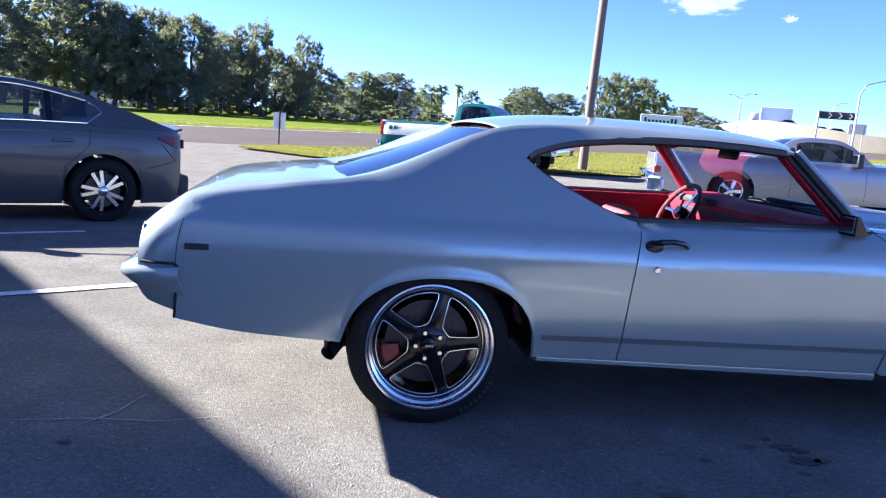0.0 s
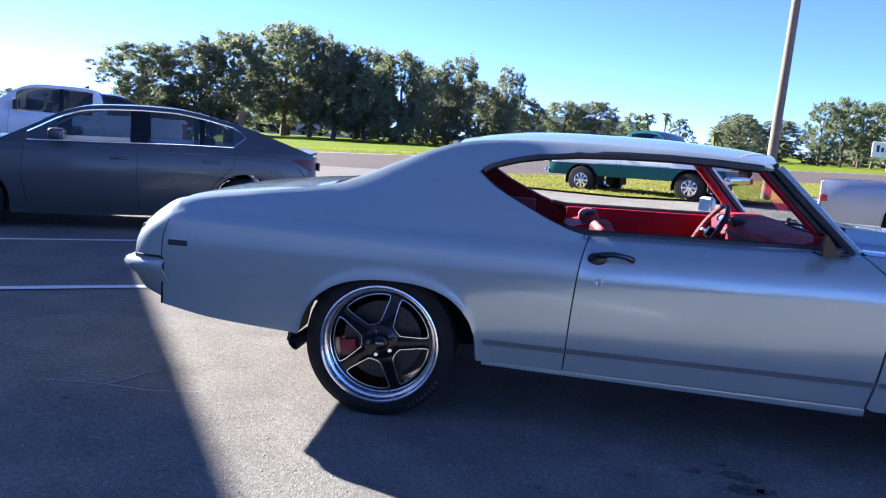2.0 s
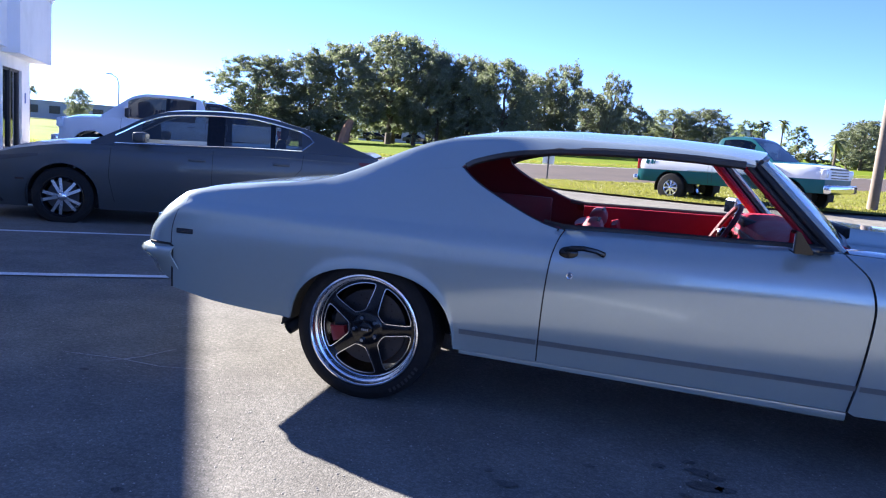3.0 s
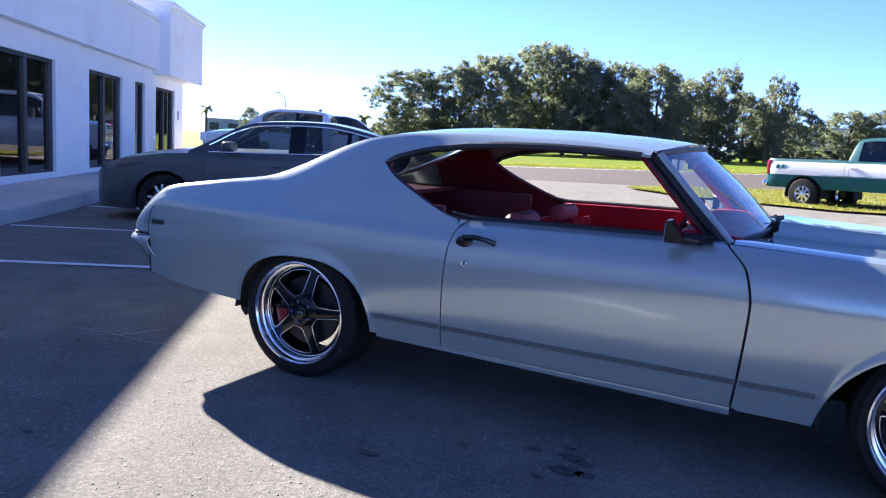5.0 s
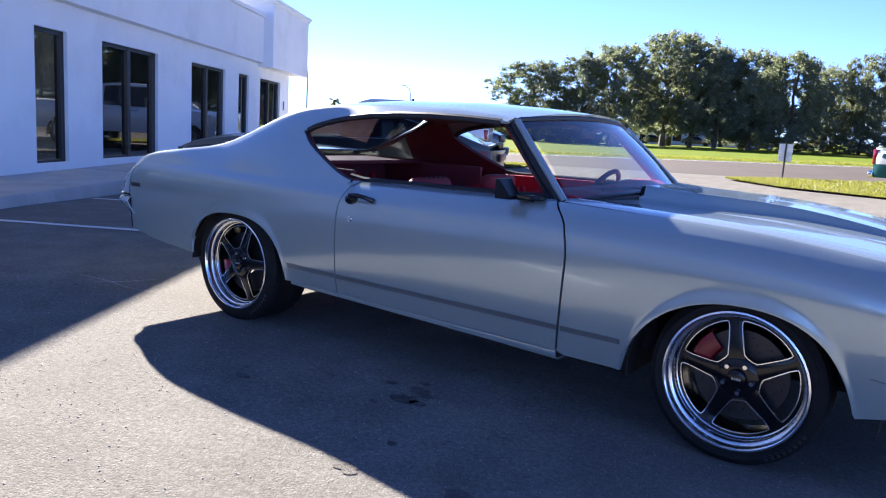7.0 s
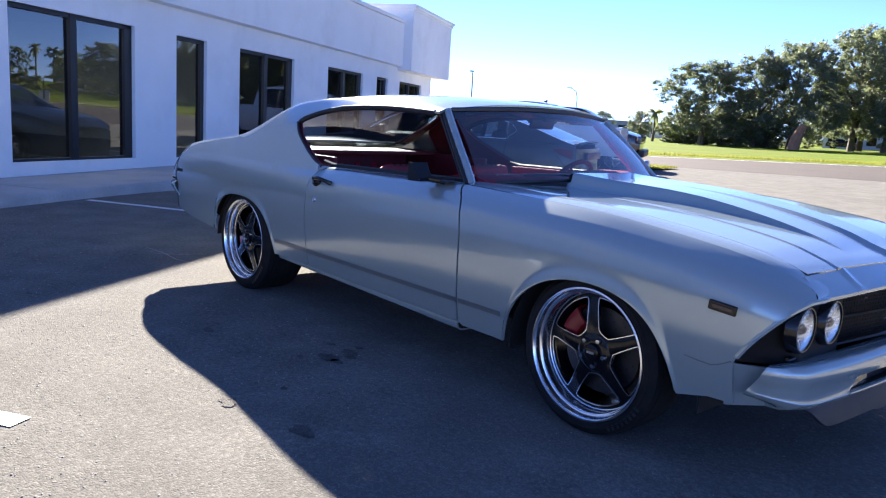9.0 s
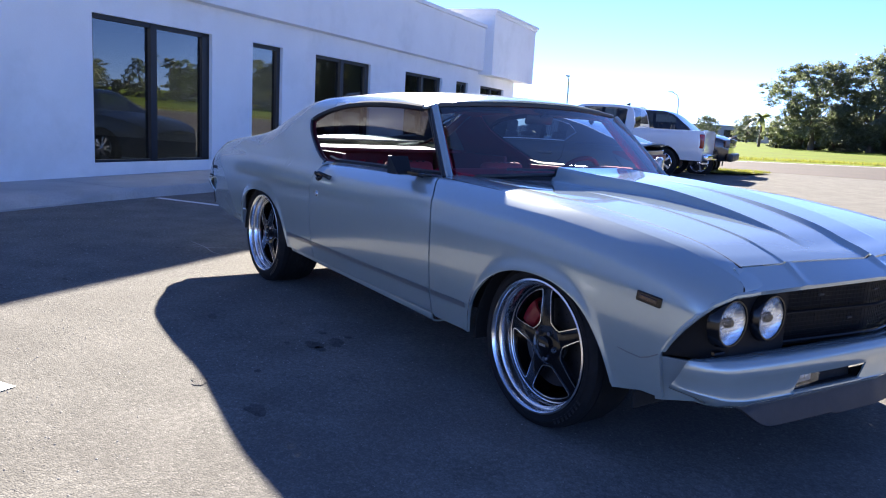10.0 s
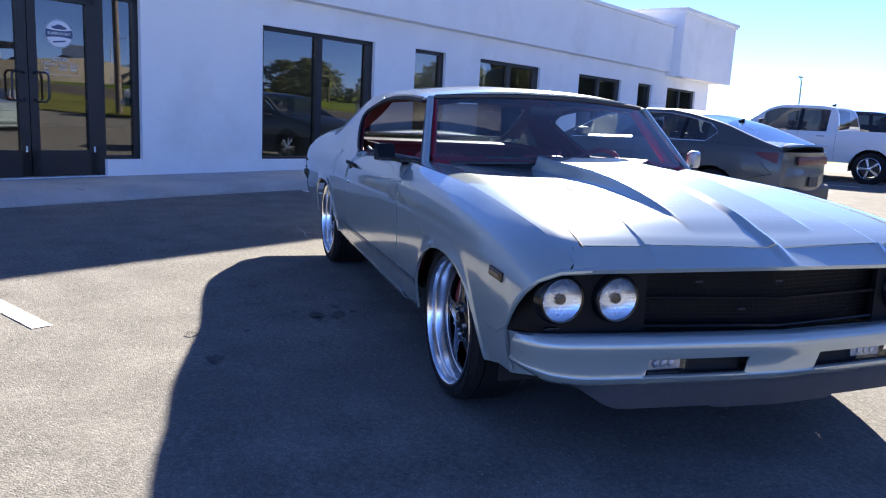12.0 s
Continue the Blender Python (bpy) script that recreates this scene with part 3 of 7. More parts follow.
for k, (a, b, z0, z1) in enumerate(opens):
    if k == 0:
        continue
    win = thing("window_%d" % k, "dark-framed showroom window with reflecting glass", "window", kind="structure")
    fw = 0.06
    g = Geo()
    n0, n1 = WALL - 0.16, WALL - 0.06
    wall_box(g, a, a + fw, n0, n1, z0, z1)
    wall_box(g, b - fw - (0.10 if b - a > 1 else 0.04), b, n0, n1, z0, z1)
    wall_box(g, a, b, n0, n1, z1 - fw, z1)
    wall_box(g, a, b, n0, n1, z0, z0 + fw * 0.6)
    part("window_frame", g, frame_dark, win, angle=20)
    if b - a > 1:
        g = Geo()
        mid = 0.5 * (a + b) - 0.03
        wall_box(g, mid - 0.06, mid + 0.06, n0, n1 + 0.01, z0, z1)
        part("mullion", g, frame_dark, win, angle=20)
        panes = ((a + fw, mid - 0.06), (mid + 0.06, b - 0.16))
    else:
        panes = ((a + fw, b - 0.1),)
    for pa, pb in panes:
        g = Geo()
        wall_box(g, pa, pb, WALL - 0.115, WALL - 0.107, z0 + 0.03, z1 - 0.05)
        o = part("pane", g, shop_glass, win, angle=20)
        o.visible_shadow = False
    g = Geo()
    wall_box(g, a, b, WALL - 0.2, WALL + 0.005, z0 - 0.03, z0 - 0.001)
    part("window_sill", g, stucco, win, angle=20)
for a, b in ((0.10, 0.58), (-2.25, -1.68)):
    wall_part(a, b, WALL - 0.2, WALL - 0.004, 0.0, 0.31)
# glazed entrance: two doors with a sidelight at each end
ent = thing("door_1", "black-framed glazed double entrance door with lettering", "door", kind="structure")
n0, n1 = WALL - 0.17, WALL - 0.07
g = Geo()
for a, b in ((-2.25, -2.17), (-1.70, -1.60), (0.02, 0.12), (0.50, 0.58)):
    wall_box(g, a, b, n0, n1, 0.13, 2.38)
wall_box(g, -2.25, 0.58, n0, n1, 2.30, 2.38)
wall_box(g, 0.12, 0.50, n0, n1, 0.30, 0.36)
wall_box(g, -2.17, -1.70, n0, n1, 0.30, 0.36)
part("door_frame", g, frame_dark, ent, angle=20)
for a, b in ((-1.598, -0.795), (-0.785, 0.018)):
    g = Geo()
    wall_box(g, a, a + 0.10, n0 + 0.01, n1 + 0.005, 0.14, 2.295)
    wall_box(g, b - 0.11, b, n0 + 0.01, n1 + 0.005, 0.14, 2.295)
    wall_box(g, a, b, n0 + 0.01, n1 + 0.005, 0.14, 0.42)
    wall_box(g, a, b, n0 + 0.01, n1 + 0.005, 2.19, 2.295)
    leaf = part("door_leaf", g, frame_dark, ent, angle=20)
    g = Geo()
    wall_box(g, a + 0.1, b - 0.11, WALL - 0.115, WALL - 0.107, 0.42, 2.19)
    o = part("pane", g, shop_glass, leaf, angle=20)
    o.visible_shadow = False
    e = b - 0.05 if a < -1 else a + 0.05
    g = Geo()
    sg = -1 if a < -1 else 1
    pts = [(e, 1.02), (e + sg * 0.02, 1.0), (e + sg * 0.12, 1.0), (e + sg * 0.15, 1.04), (e + sg * 0.15, 1.30), (e + sg * 0.12, 1.34), (e + sg * 0.02, 1.34), (e, 1.32)]
    g.tube([PB(s, n1 + 0.06 * (0.3 + 0.7 * (i not in (0, 7))), z) for i, (s, z) in enumerate(pts)], 0.013, 8)
    part("door_pull", g, satin_black, leaf, "black pull handle")
    g = Geo()
    wall_box(g, b - 0.06, b - 0.04, n1 + 0.005, n1 + 0.012, 0.40, 0.47)
    part("door_plate", g, sign_white, leaf)
for a, b in ((0.12, 0.50), (-2.17, -1.70)):
    g = Geo()
    wall_box(g, a, b, WALL - 0.115, WALL - 0.107, 0.36, 2.30)
    o = part("pane", g, shop_glass, ent, angle=20)
    o.visible_shadow = False
# lettering on the right-hand leaf
letter_white = mat("letter_white", (0.78, 0.80, 0.82), 0.6, var=0.03)
letter_blue = mat("letter_blue", (0.06, 0.09, 0.17), 0.5, var=0.05)


def face_pose(s, z, lift):
    p = PB(s, WALL - 0.107 + lift, z)
    m = Matrix.Identity(4)
    right = DD
    for i in range(3):
        m[i][0], m[i][1], m[i][2] = right[i], (0, 0, 1)[i], ND[i] * 1.0
    m.translation = p
    return m


def words(text, s, z, size, material, parent, lift=0.006, align="CENTER"):
    c = bpy.data.curves.new("letters", "FONT")
    c.body, c.size, c.align_x, c.align_y, c.extrude = text, size, align, "CENTER", 0.0008
    o = new("letters", c)
    dg = bpy.context.evaluated_depsgraph_get()
    me = bpy.data.meshes.new_from_object(o.evaluated_get(dg))
    bpy.data.objects.remove(o)
    me.materials.clear()
    me.materials.append(material)
    o = new("lettering", me)
    o.matrix_basis = face_pose(s, z, lift)
    o.parent = parent
    return o


cs, cz = -0.405, 1.81
g = Geo()
g.lathe([(0.0, 0.001), (0.165, 0.001), (0.168, 0.0)], 40, face_pose(cs, cz, 0.003))
decal = part("round_sign", g, letter_white, ent, "round white and blue sign on the glass")
g = Geo()
g.lathe([(0.156, 0.0005), (0.163, 0.0005)], 40, face_pose(cs, cz, 0.005))
part("sign_ring", g, letter_blue, decal)
g = Geo()
band = [(-0.15, -0.05), (-0.08, -0.038), (0.0, -0.034), (0.08, -0.038), (0.15, -0.05), (0.158, 0.0), (0.15, 0.05), (0.08, 0.04), (0.0, 0.036), (-0.08, 0.04), (-0.15, 0.05), (-0.158, 0.0)]
g.prism(band, 0.0006, face_pose(cs, cz, 0.0046))
part("sign_band", g, letter_blue, decal)
g = Geo()
g.prism([(-0.085, 0.062), (-0.08, 0.085), (-0.045, 0.09), (-0.02, 0.108), (0.035, 0.106), (0.055, 0.088), (0.09, 0.08), (0.092, 0.06), (0.06, 0.052), (-0.05, 0.054)], 0.0006, face_pose(cs, cz, 0.0046))
part("sign_car_shape", g, letter_blue, decal)
g = Geo()
g.box((0, -0.09, 0), (0.15, 0.018, 0.0008), (0, 0, 8), 0, face_pose(cs, cz, 0.005))
part("sign_script_bar", g, letter_blue, decal)
words("SUPERSPORT", cs, cz, 0.047, letter_white, ent, 0.0065)
words("HOURS", cs, 1.50, 0.05, letter_white, ent)
for i, (a, b) in enumerate((("Mon-Fri", "9am - 6pm"), ("Sat", "10am - 5pm"), ("Sun", ""))):
    zz = 1.445 - 0.045 * i
    words(a, cs - 0.19, zz, 0.046, letter_white, ent, align="LEFT")
    if b:
        words(b, cs + 0.2, zz, 0.046, letter_white, ent, align="RIGHT")
g = Geo()
fr_pts = [(-0.215, 1.33), (0.215, 1.33), (0.215, 1.475), (0.12, 1.475), (0.07, 1.53), (-0.07, 1.53), (-0.12, 1.475), (-0.215, 1.475)]
g.tube([PB(cs + a, WALL - 0.102, z) for a, z in fr_pts], 0.003, 4, closed=True)
part("hours_frame", g, letter_white, ent)

# pavement with kerb in front of the showroom
g = Geo()
kerb_n = lambda s: -4.30 - 0.04 * math.sin(s * 0.8)
rows = []
for s in np.linspace(S0, 20.5, 90):
    k = kerb_n(s)
    ramp = 1 - 0.75 * smooth(-3.2, -2.4, s) * (1 - smooth(0.6, 1.7, s))
    h = 0.12
    rows.append([PB(s, WALL - 0.05, h), PB(s, -5.0, h), PB(s, k - 0.35, h - 0.0 * ramp), PB(s, k - 0.12, h * (0.55 + 0.45 * ramp)), PB(s, k - 0.03, h * ramp * 0.95), PB(s, k, h * ramp * 0.6), PB(s, k + 0.03, -0.3)])
g.grid(rows)
piece("pavement", g, concrete, "pale concrete pavement with a rounded kerb", "pavement", "structure", 50)
for s in np.arange(-6.0, 20.0, 2.6):
    g = Geo()
    wall_box(g, s, s + 0.012, WALL, kerb_n(s) - 0.15, 0.115, 0.1215)
    piece("pavement_joint", g, dull_grey, "thin joint in the concrete pavement", "joint", "structure", 20)
# bay lines
def on_ground(s, n, z):
    p = PB(s, n, 0.0)
    return (p[0], p[1], hz(p[0], p[1]) + z)


for s, n0, n1 in ((2.07, -4.2, 0.0), (4.62, -4.2, -0.25), (7.15, -4.2, -0.25), (9.7, -4.2, 0.0), (12.25, -4.2, 0.0), (14.8, -4.2, 0.0), (17.35, -4.2, 0.0)):
    g = Geo()
    rows = [[on_ground(s + 0.05 * q + 0.012 * noise.noise((n * 3, s, q)), n, 0.005) for q in (-1, 1)] for n in np.linspace(n0, n1, 24)]
    g.grid(rows)
    piece("bay_line", g, line_mat, "white painted parking bay line", "road marking", "structure", 30)
g = Geo()
rows = [[PB(-3.07 - 0.05 * q, n, 0.005) for q in (-1, 1)] for n in np.linspace(-3.4, -0.02, 12)]
g.grid(rows)
piece("bay_line", g, line_mat, "white painted parking bay line", "road marking", "structure", 30)
g = Geo()
rows = [[PB(-5.62 - 0.055 * q, n, 0.005) for q in (-1, 1)] for n in np.linspace(-4.2, 1.0, 14)]
g.grid(rows)
piece("bay_line", g, line_mat, "white painted parking bay line", "road marking", "structure", 30)

# scuffs, stains and grit on the asphalt
scuff_mat = mat("pale_scuff", (0.34, 0.32, 0.31), 0.9, var=0.35, scale=12, fine=120, bump=0.8, bump_scale=170, space="Position")
stain_mat = mat("oil_stain", (0.112, 0.106, 0.098), 0.95, spec=0.1, var=0.4, scale=10, fine=120, bump=0.8, bump_scale=170, space="Position")


def ground_line(name, pts, w, material, label, rag=0.5, seed=0):
    P = [Vector(p) for p in pts]
    rows = []
    n = 26
    for k in range(n):
        f = k / (n - 1) * (len(P) - 1)
        i = min(int(f), len(P) - 2)
        p = P[i].lerp(P[i + 1], f - i)
        d = (P[i + 1] - P[i]).normalized()
        q = Vector((-d.y, d.x))
        e = math.sin(math.pi * clamp(k / (n - 1), 0.02, 0.98)) ** 0.5
        r = 1 + rag * noise.noise((p.x * 14 + seed, p.y * 14, 0.3))
        a, b = p + q * w * e * r, p - q * w * e * (2 - r)
        rows.append([(a.x, a.y, 0.004), (b.x, b.y, 0.004)])
    return piece(name, Geo().grid(rows), material, label, "scuff", "structure", 30)


ground_line("scuff_mark", [(-1.62, -0.93), (-1.30, -0.90), (-1.05, -0.92), (-0.82, -0.86)], 0.005, scuff_mat, "pale scratched scuff on the asphalt", 0.9)
ground_line("scuff_mark", [(-1.34, -0.98), (-1.22, -0.82), (-1.15, -0.62)], 0.007, scuff_mat, "pale scratched scuff on the asphalt", 0.9, 3)


def blot(x, y, r, seed, material, name, label):
    g = Geo()
    n = 20
    V = [(x, y, 0.0045)]
    for k in range(n):
        a = 6.2832 * k / n
        rr = r * (1 + 0.6 * noise.noise((math.cos(a) * 1.3 + seed, math.sin(a) * 1.3, seed * 1.7)))
        V.append((x + rr * 1.5 * math.cos(a), y + rr * math.sin(a), 0.0045))
    g.add(V, [(0, 1 + k, 1 + (k + 1) % n) for k in range(n)])
    piece(name, g, material, label, "stain", "structure", 30)


rnd = random.Random(77)
for k in range(10):
    blot(rnd.uniform(-1.5, 4.4), rnd.uniform(-2.6, -1.05), rnd.uniform(0.012, 0.045), k, stain_mat, "oil_stain", "small dark oil stain on the asphalt")
for k, (x, y, r) in enumerate(((0.806, -1.535, 0.026), (0.72, -1.44, 0.014), (1.359, -1.116, 0.018), (1.52, -1.115, 0.034), (1.49, -1.03, 0.018), (1.58, -1.15, 0.024), (1.54, -1.242, 0.042), (1.61, -1.25, 0.024), (1.45, -1.36, 0.016), (1.09, -1.24, 0.014))):
    blot(x, y, r, 60 + k, stain_mat, "oil_stain", "small dark oil stain on the asphalt")
grit_v, grit_f = [], []
for k in range(5200):
    x, y = rnd.uniform(-4.0, 6.0), rnd.uniform(-3.2, 5.5)
    if rnd.random() < 0.6:
        y = rnd.uniform(-3.2, -0.9)
    s_ = rnd.uniform(0.002, 0.0055)
    b0 = len(grit_v)
    a = rnd.uniform(0, 6.28)
    for j in range(4):
        w_ = s_ * rnd.uniform(0.7, 1.3)
        grit_v.append((x + w_ * math.cos(a + j * 1.57), y + w_ * math.sin(a + j * 1.57), hz(x, y) + 0.001))
    grit_v.append((x, y, hz(x, y) + 0.001 + s_ * 0.8))
    grit_f += [(b0 + j, b0 + (j + 1) % 4, b0 + 4) for j in range(4)]
piece("grit", Geo().add(grit_v, grit_f), mat("pale_grit", (0.30, 0.28, 0.25), 0.9, var=0.4, scale=20, space="Position"), "loose pale grit scattered on the asphalt", "grit", "stuff", 180)

# ---- trees and distance ----
def crown_mesh(name, seed, shape, leaf, material, count, lobes, flat=0.85):
    """Lobes on limbs, sprays of leaves round each lobe, with sky between them."""
    rnd = random.Random(seed)
    V, F = [], []
    sprays = []
    for i in range(lobes):
        h = (i + rnd.random()) / lobes
        a, r = i * 2.4 + rnd.uniform(-0.5, 0.5), math.sqrt(rnd.uniform(0.12, 1.0))
        wide = shape(h) * 0.43
        c = Vector((math.cos(a) * r * wide, math.sin(a) * r * wide, h * 0.93 + 0.02))
        big = rnd.uniform(0.085, 0.15)
        for _ in range(17):
            d = Vector((rnd.gauss(0, 1), rnd.gauss(0, 1), rnd.gauss(0.25, 1))).normalized()
            q = big * rnd.uniform(0.45, 1.1)
            sprays.append((c + Vector((d.x * q, d.y * q, d.z * q * flat)), rnd.uniform(0.024, 0.058), (d + Vector((0, 0, 0.35))).normalized()))
    for _ in range(count):
        c, pr, out = rnd.choice(sprays)
        d = Vector((rnd.gauss(0, 1), rnd.gauss(0, 1), rnd.gauss(0, 0.8))).normalized()
        p = c + d * pr * rnd.uniform(0.1, 1.0) + out * pr * rnd.uniform(-0.3, 0.7)
        n = (d + Vector((rnd.gauss(0, 0.7), rnd.gauss(0, 0.7), rnd.gauss(0, 0.7)))).normalized()
        a = n.orthogonal().normalized()
        b = n.cross(a)
        s = leaf * rnd.uniform(0.55, 1.3)
        k = len(V)
        V += [p - a * s, p + b * s * 0.75 + n * s * 0.25, p + a * s - b * s * 0.3]
        F.append((k, k + 1, k + 2))
    g = Geo()
    g.add(V, F)
    return g.mesh(name, material, 180)


def trunk_geo(seed, limbs, thick):
    rnd = random.Random(seed)
    g = Geo()
    pts = [(0, 0, -0.03)]
    x = y = 0.0
    for k in range(1, 8):
        x += rnd.uniform(-0.02, 0.02)
        y += rnd.uniform(-0.02, 0.02)
        pts.append((x, y, 0.11 * k))
    g.tube(pts, [thick * (1.25 if i == 0 else 1 - 0.1 * i) for i in range(8)], 7)
    for k in range(limbs):
        i = rnd.randrange(2, 6)
        a = rnd.uniform(0, 6.283)
        l = rnd.uniform(0.18, 0.34)
        p = Vector(pts[i])
        d = Vector((math.cos(a), math.sin(a), rnd.uniform(0.5, 1.3))).normalized()
        g.tube([p, p + d * l * 0.5 + Vector((0, 0, 0.02)), p + d * l + Vector((0, 0, 0.06))], [thick * 0.5, thick * 0.33, thick * 0.12], 5)
    return g


oak_shape = ip((0.0, 0.5), (0.3, 1.0), (0.6, 1.0), (0.85, 0.7), (1.0, 0.3))
tall_shape = ip((0.0, 0.5), (0.35, 0.75), (0.7, 1.0), (1.0, 0.5))
pine_shape = ip((0.0, 0.9), (0.4, 1.0), (0.8, 0.6), (1.0, 0.2))


def base_tree(seed, shape, material, low, count, puffs, leaf, label):
    """A tree one metre high with a crown about one metre wide, to be scaled."""
    root = thing("tree", label, "tree", Matrix.Translation((0, 0, -60)), group="trees beyond the field")
    part("trunk", trunk_geo(seed, 7, 0.026), bark, root)
    me = crown_mesh("crown", seed, shape, leaf, material, count, puffs)
    me.transform(Matrix.Translation((0, 0, low)) @ Matrix.Diagonal((1, 1, 0.93 - low, 1)))
    part("crown", me, None, root)
    return root


oaks = [base_tree(11, oak_shape, oak_leaf, 0.11, 46000, 44, 0.0115, "broad dark green oak beyond the field"),
        base_tree(12, oak_shape, oak_leaf, 0.11, 46000, 42, 0.0115, "broad dark green oak beyond the field"),
        base_tree(13, tall_shape, oak_leaf, 0.14, 42000, 36, 0.0115, "tall dark green oak beyond the field"),
        base_tree(14, oak_shape, oak_leaf, 0.11, 46000, 45, 0.0115, "broad dark green oak beyond the field")]
pines = [base_tree(21, tall_shape, pine_leaf, 0.18, 26000, 22, 0.012, "tall green pine beyond the field"),
         base_tree(22, pine_shape, pine_leaf, 0.12, 26000, 22, 0.012, "green pine beyond the field")]
rear_oak = base_tree(15, oak_shape, oak_leaf, 0.14, 6000, 26, 0.03, "broad dark green oak across the road")
bushes = [base_tree(31, oak_shape, oak_leaf, 0.0, 7000, 12, 0.028, "dense green bush at the field's edge"), base_tree(32, oak_shape, palm_leaf, 0.0, 7000, 11, 0.028, "dense green bush at the field's edge")]


def plant(src, x, y, top, wide, turn, lean=0.0, lab=""):
    z = hz(x, y) - 0.05
    h = (top - z) * 1.06
    o = copy_thing(src, Matrix.Translation((x, y, z)) @ pose(0, 0, 0, 0, lean, turn))
    o.scale = (wide * 1.2, wide * 1.2, h)
    if lab:
        o["label"] = lab
    return o


rnd = random.Random(5)
for i, (k, x, y, top, wide) in enumerate([
        (0, -44.5, 84.5, 9.6, 11.0), (3, -39.5, 88.0, 10.6, 10.0), (1, -36.0, 90.0, 12.2, 10.0), (0, -31.0, 95.8, 14.6, 13.0), (2, -27.5, 96.0, 13.4, 9.5),
        (1, -23.5, 93.0, 11.9, 9.0), (3, -19.5, 93.4, 11.9, 9.5), (0, -14.5, 90.5, 11.2, 9.5), (2, -12.0, 98.0, 10.6, 7.5), (2, -8.3, 98.4, 12.0, 6.5), (1, -5.5, 104.0, 9.6, 7.5),
        (3, 0.5, 122.0, 9.0, 8.0), (0, 8.0, 134.0, 9.4, 10.0), (1, 13.5, 137.0, 9.9, 10.0), (2, -33.0, 104.0, 11.0, 12.0), (3, -24.0, 108.0, 10.0, 12.0), (0, -14.0, 110.0, 9.0, 11.0), (3, -3.0, 116.0, 8.0, 10.0),
        (1, 34.5, 121.4, 8.8, 8.0), (3, 43.0, 150.0, 9.5, 11.0), (0, 50.0, 152.0, 10.0, 11.0), (3, 86.0, 165.0, 9.6, 15.0), (1, 75.0, 168.0, 9.0, 14.0), (0, -62.0, 160.0, 8.0, 12.0), (3, -84.0, 170.0, 8.5, 13.0), (1, -108.5, 152.0, 4.6, 5.5), (3, -101.0, 157.0, 5.2, 6.0), (3, -74.0, 88.7, 4.1, 3.2)]):
    plant(oaks[k], x, y, top, wide, rnd.uniform(0, 360))
plant(oaks[2], -2.6, 100.7, 11.4, 5.0, 40, 9.0, "slender leaning oak with sparse crown")
for k, x, y, top, wide in ((0, 45.0, 116.0, 11.4, 6.5), (1, 48.5, 117.0, 12.2, 7.5), (0, 52.0, 119.0, 12.0, 7.0), (1, 56.0, 124.0, 12.3, 8.0), (0, 59.5, 126.0, 10.6, 7.0), (1, 31.0, 150.0, 8.9, 5.0), (0, 22.0, 145.0, 9.0, 6.0), (1, 38.0, 140.0, 8.6, 6.0)):
    plant(pines[k], x, y, top, wide, rnd.uniform(0, 360))
for i in range(26):
    x = -46 + i * 2.5 + rnd.uniform(-0.8, 0.8)
    y = 97 + 0.25 * max(0, x + 20) + rnd.uniform(-3, 7)
    if not -37 < x < -23:
        plant(bushes[i % 2], x, y, hz(x, y) + rnd.uniform(1.0, 2.6), rnd.uniform(2.5, 5.0), rnd.uniform(0, 360))
for i in range(12):
    x = -52 + i * 1.35 + rnd.uniform(-0.4, 0.4)
    y = 87 + rnd.uniform(-2, 5)
    plant(bushes[i % 2], x, y, hz(x, y) + rnd.uniform(2.6, 4.6), rnd.uniform(4.0, 6.0), rnd.uniform(0, 360))
for i in range(20):
    x = 24 + i * 3.2 + rnd.uniform(-1, 1)
    y = 122 + 0.4 * (x - 24) + rnd.uniform(-2, 8)
    plant(bushes[i % 2], x, y, hz(x, y) + rnd.uniform(2.0, 4.2), rnd.uniform(4, 7), rnd.uniform(0, 360))
for i in range(26):
    x = -95 + i * 9 + rnd.uniform(-3, 3)
    y = -105 - rnd.uniform(0, 25)
    plant(rear_oak, x, y, hz(x, y) + rnd.uniform(4, 7), rnd.uniform(8, 13), rnd.uniform(0, 360))
for t_ in oaks + pines + bushes + [rear_oak]:
    for o in (*t_.children_recursive, t_):
        bpy.data.objects.remove(o)


# palms
def palm(x, y, top, crown_r, seed):
    rr = random.Random(seed)
    z0 = hz(x, y)
    root = thing("palm_tree", "tall palm with a tuft of fronds", "palm", Matrix.Translation((x, y, z0)), group="palms")
    h = top - z0 - crown_r * 0.5
    part("trunk", Geo().tube([(0, 0, -0.1), (0.1, 0.05, h * 0.5), (0.05, 0, h)], [0.22, 0.16, 0.13], 8), bark, root)
    for k in range(18):
        a, el = rr.uniform(0, 6.283), rr.uniform(-0.7, 1.2)
        L_ = crown_r * rr.uniform(0.8, 1.1)
        d = Vector((math.cos(a), math.sin(a), 0))
        g = Geo()
        rows = []
        for s in np.linspace(0, 1, 7):
            p = Vector((0.05, 0, h)) + d * (L_ * s * math.cos(el * (1 - 0.3 * s))) + Vector((0, 0, L_ * (s * math.sin(el) - 0.75 * s * s)))
            w = crown_r * 0.16 * math.sin(min(1, s * 1.1 + 0.12) * 3.0)
            sd = Vector((-d.y, d.x, 0)) * w
            rows.append([p - sd + Vector((0, 0, -w * 0.6)), p, p + sd + Vector((0, 0, -w * 0.6))])
        g.grid(rows)
        part("frond", g, palm_leaf, root, angle=180)


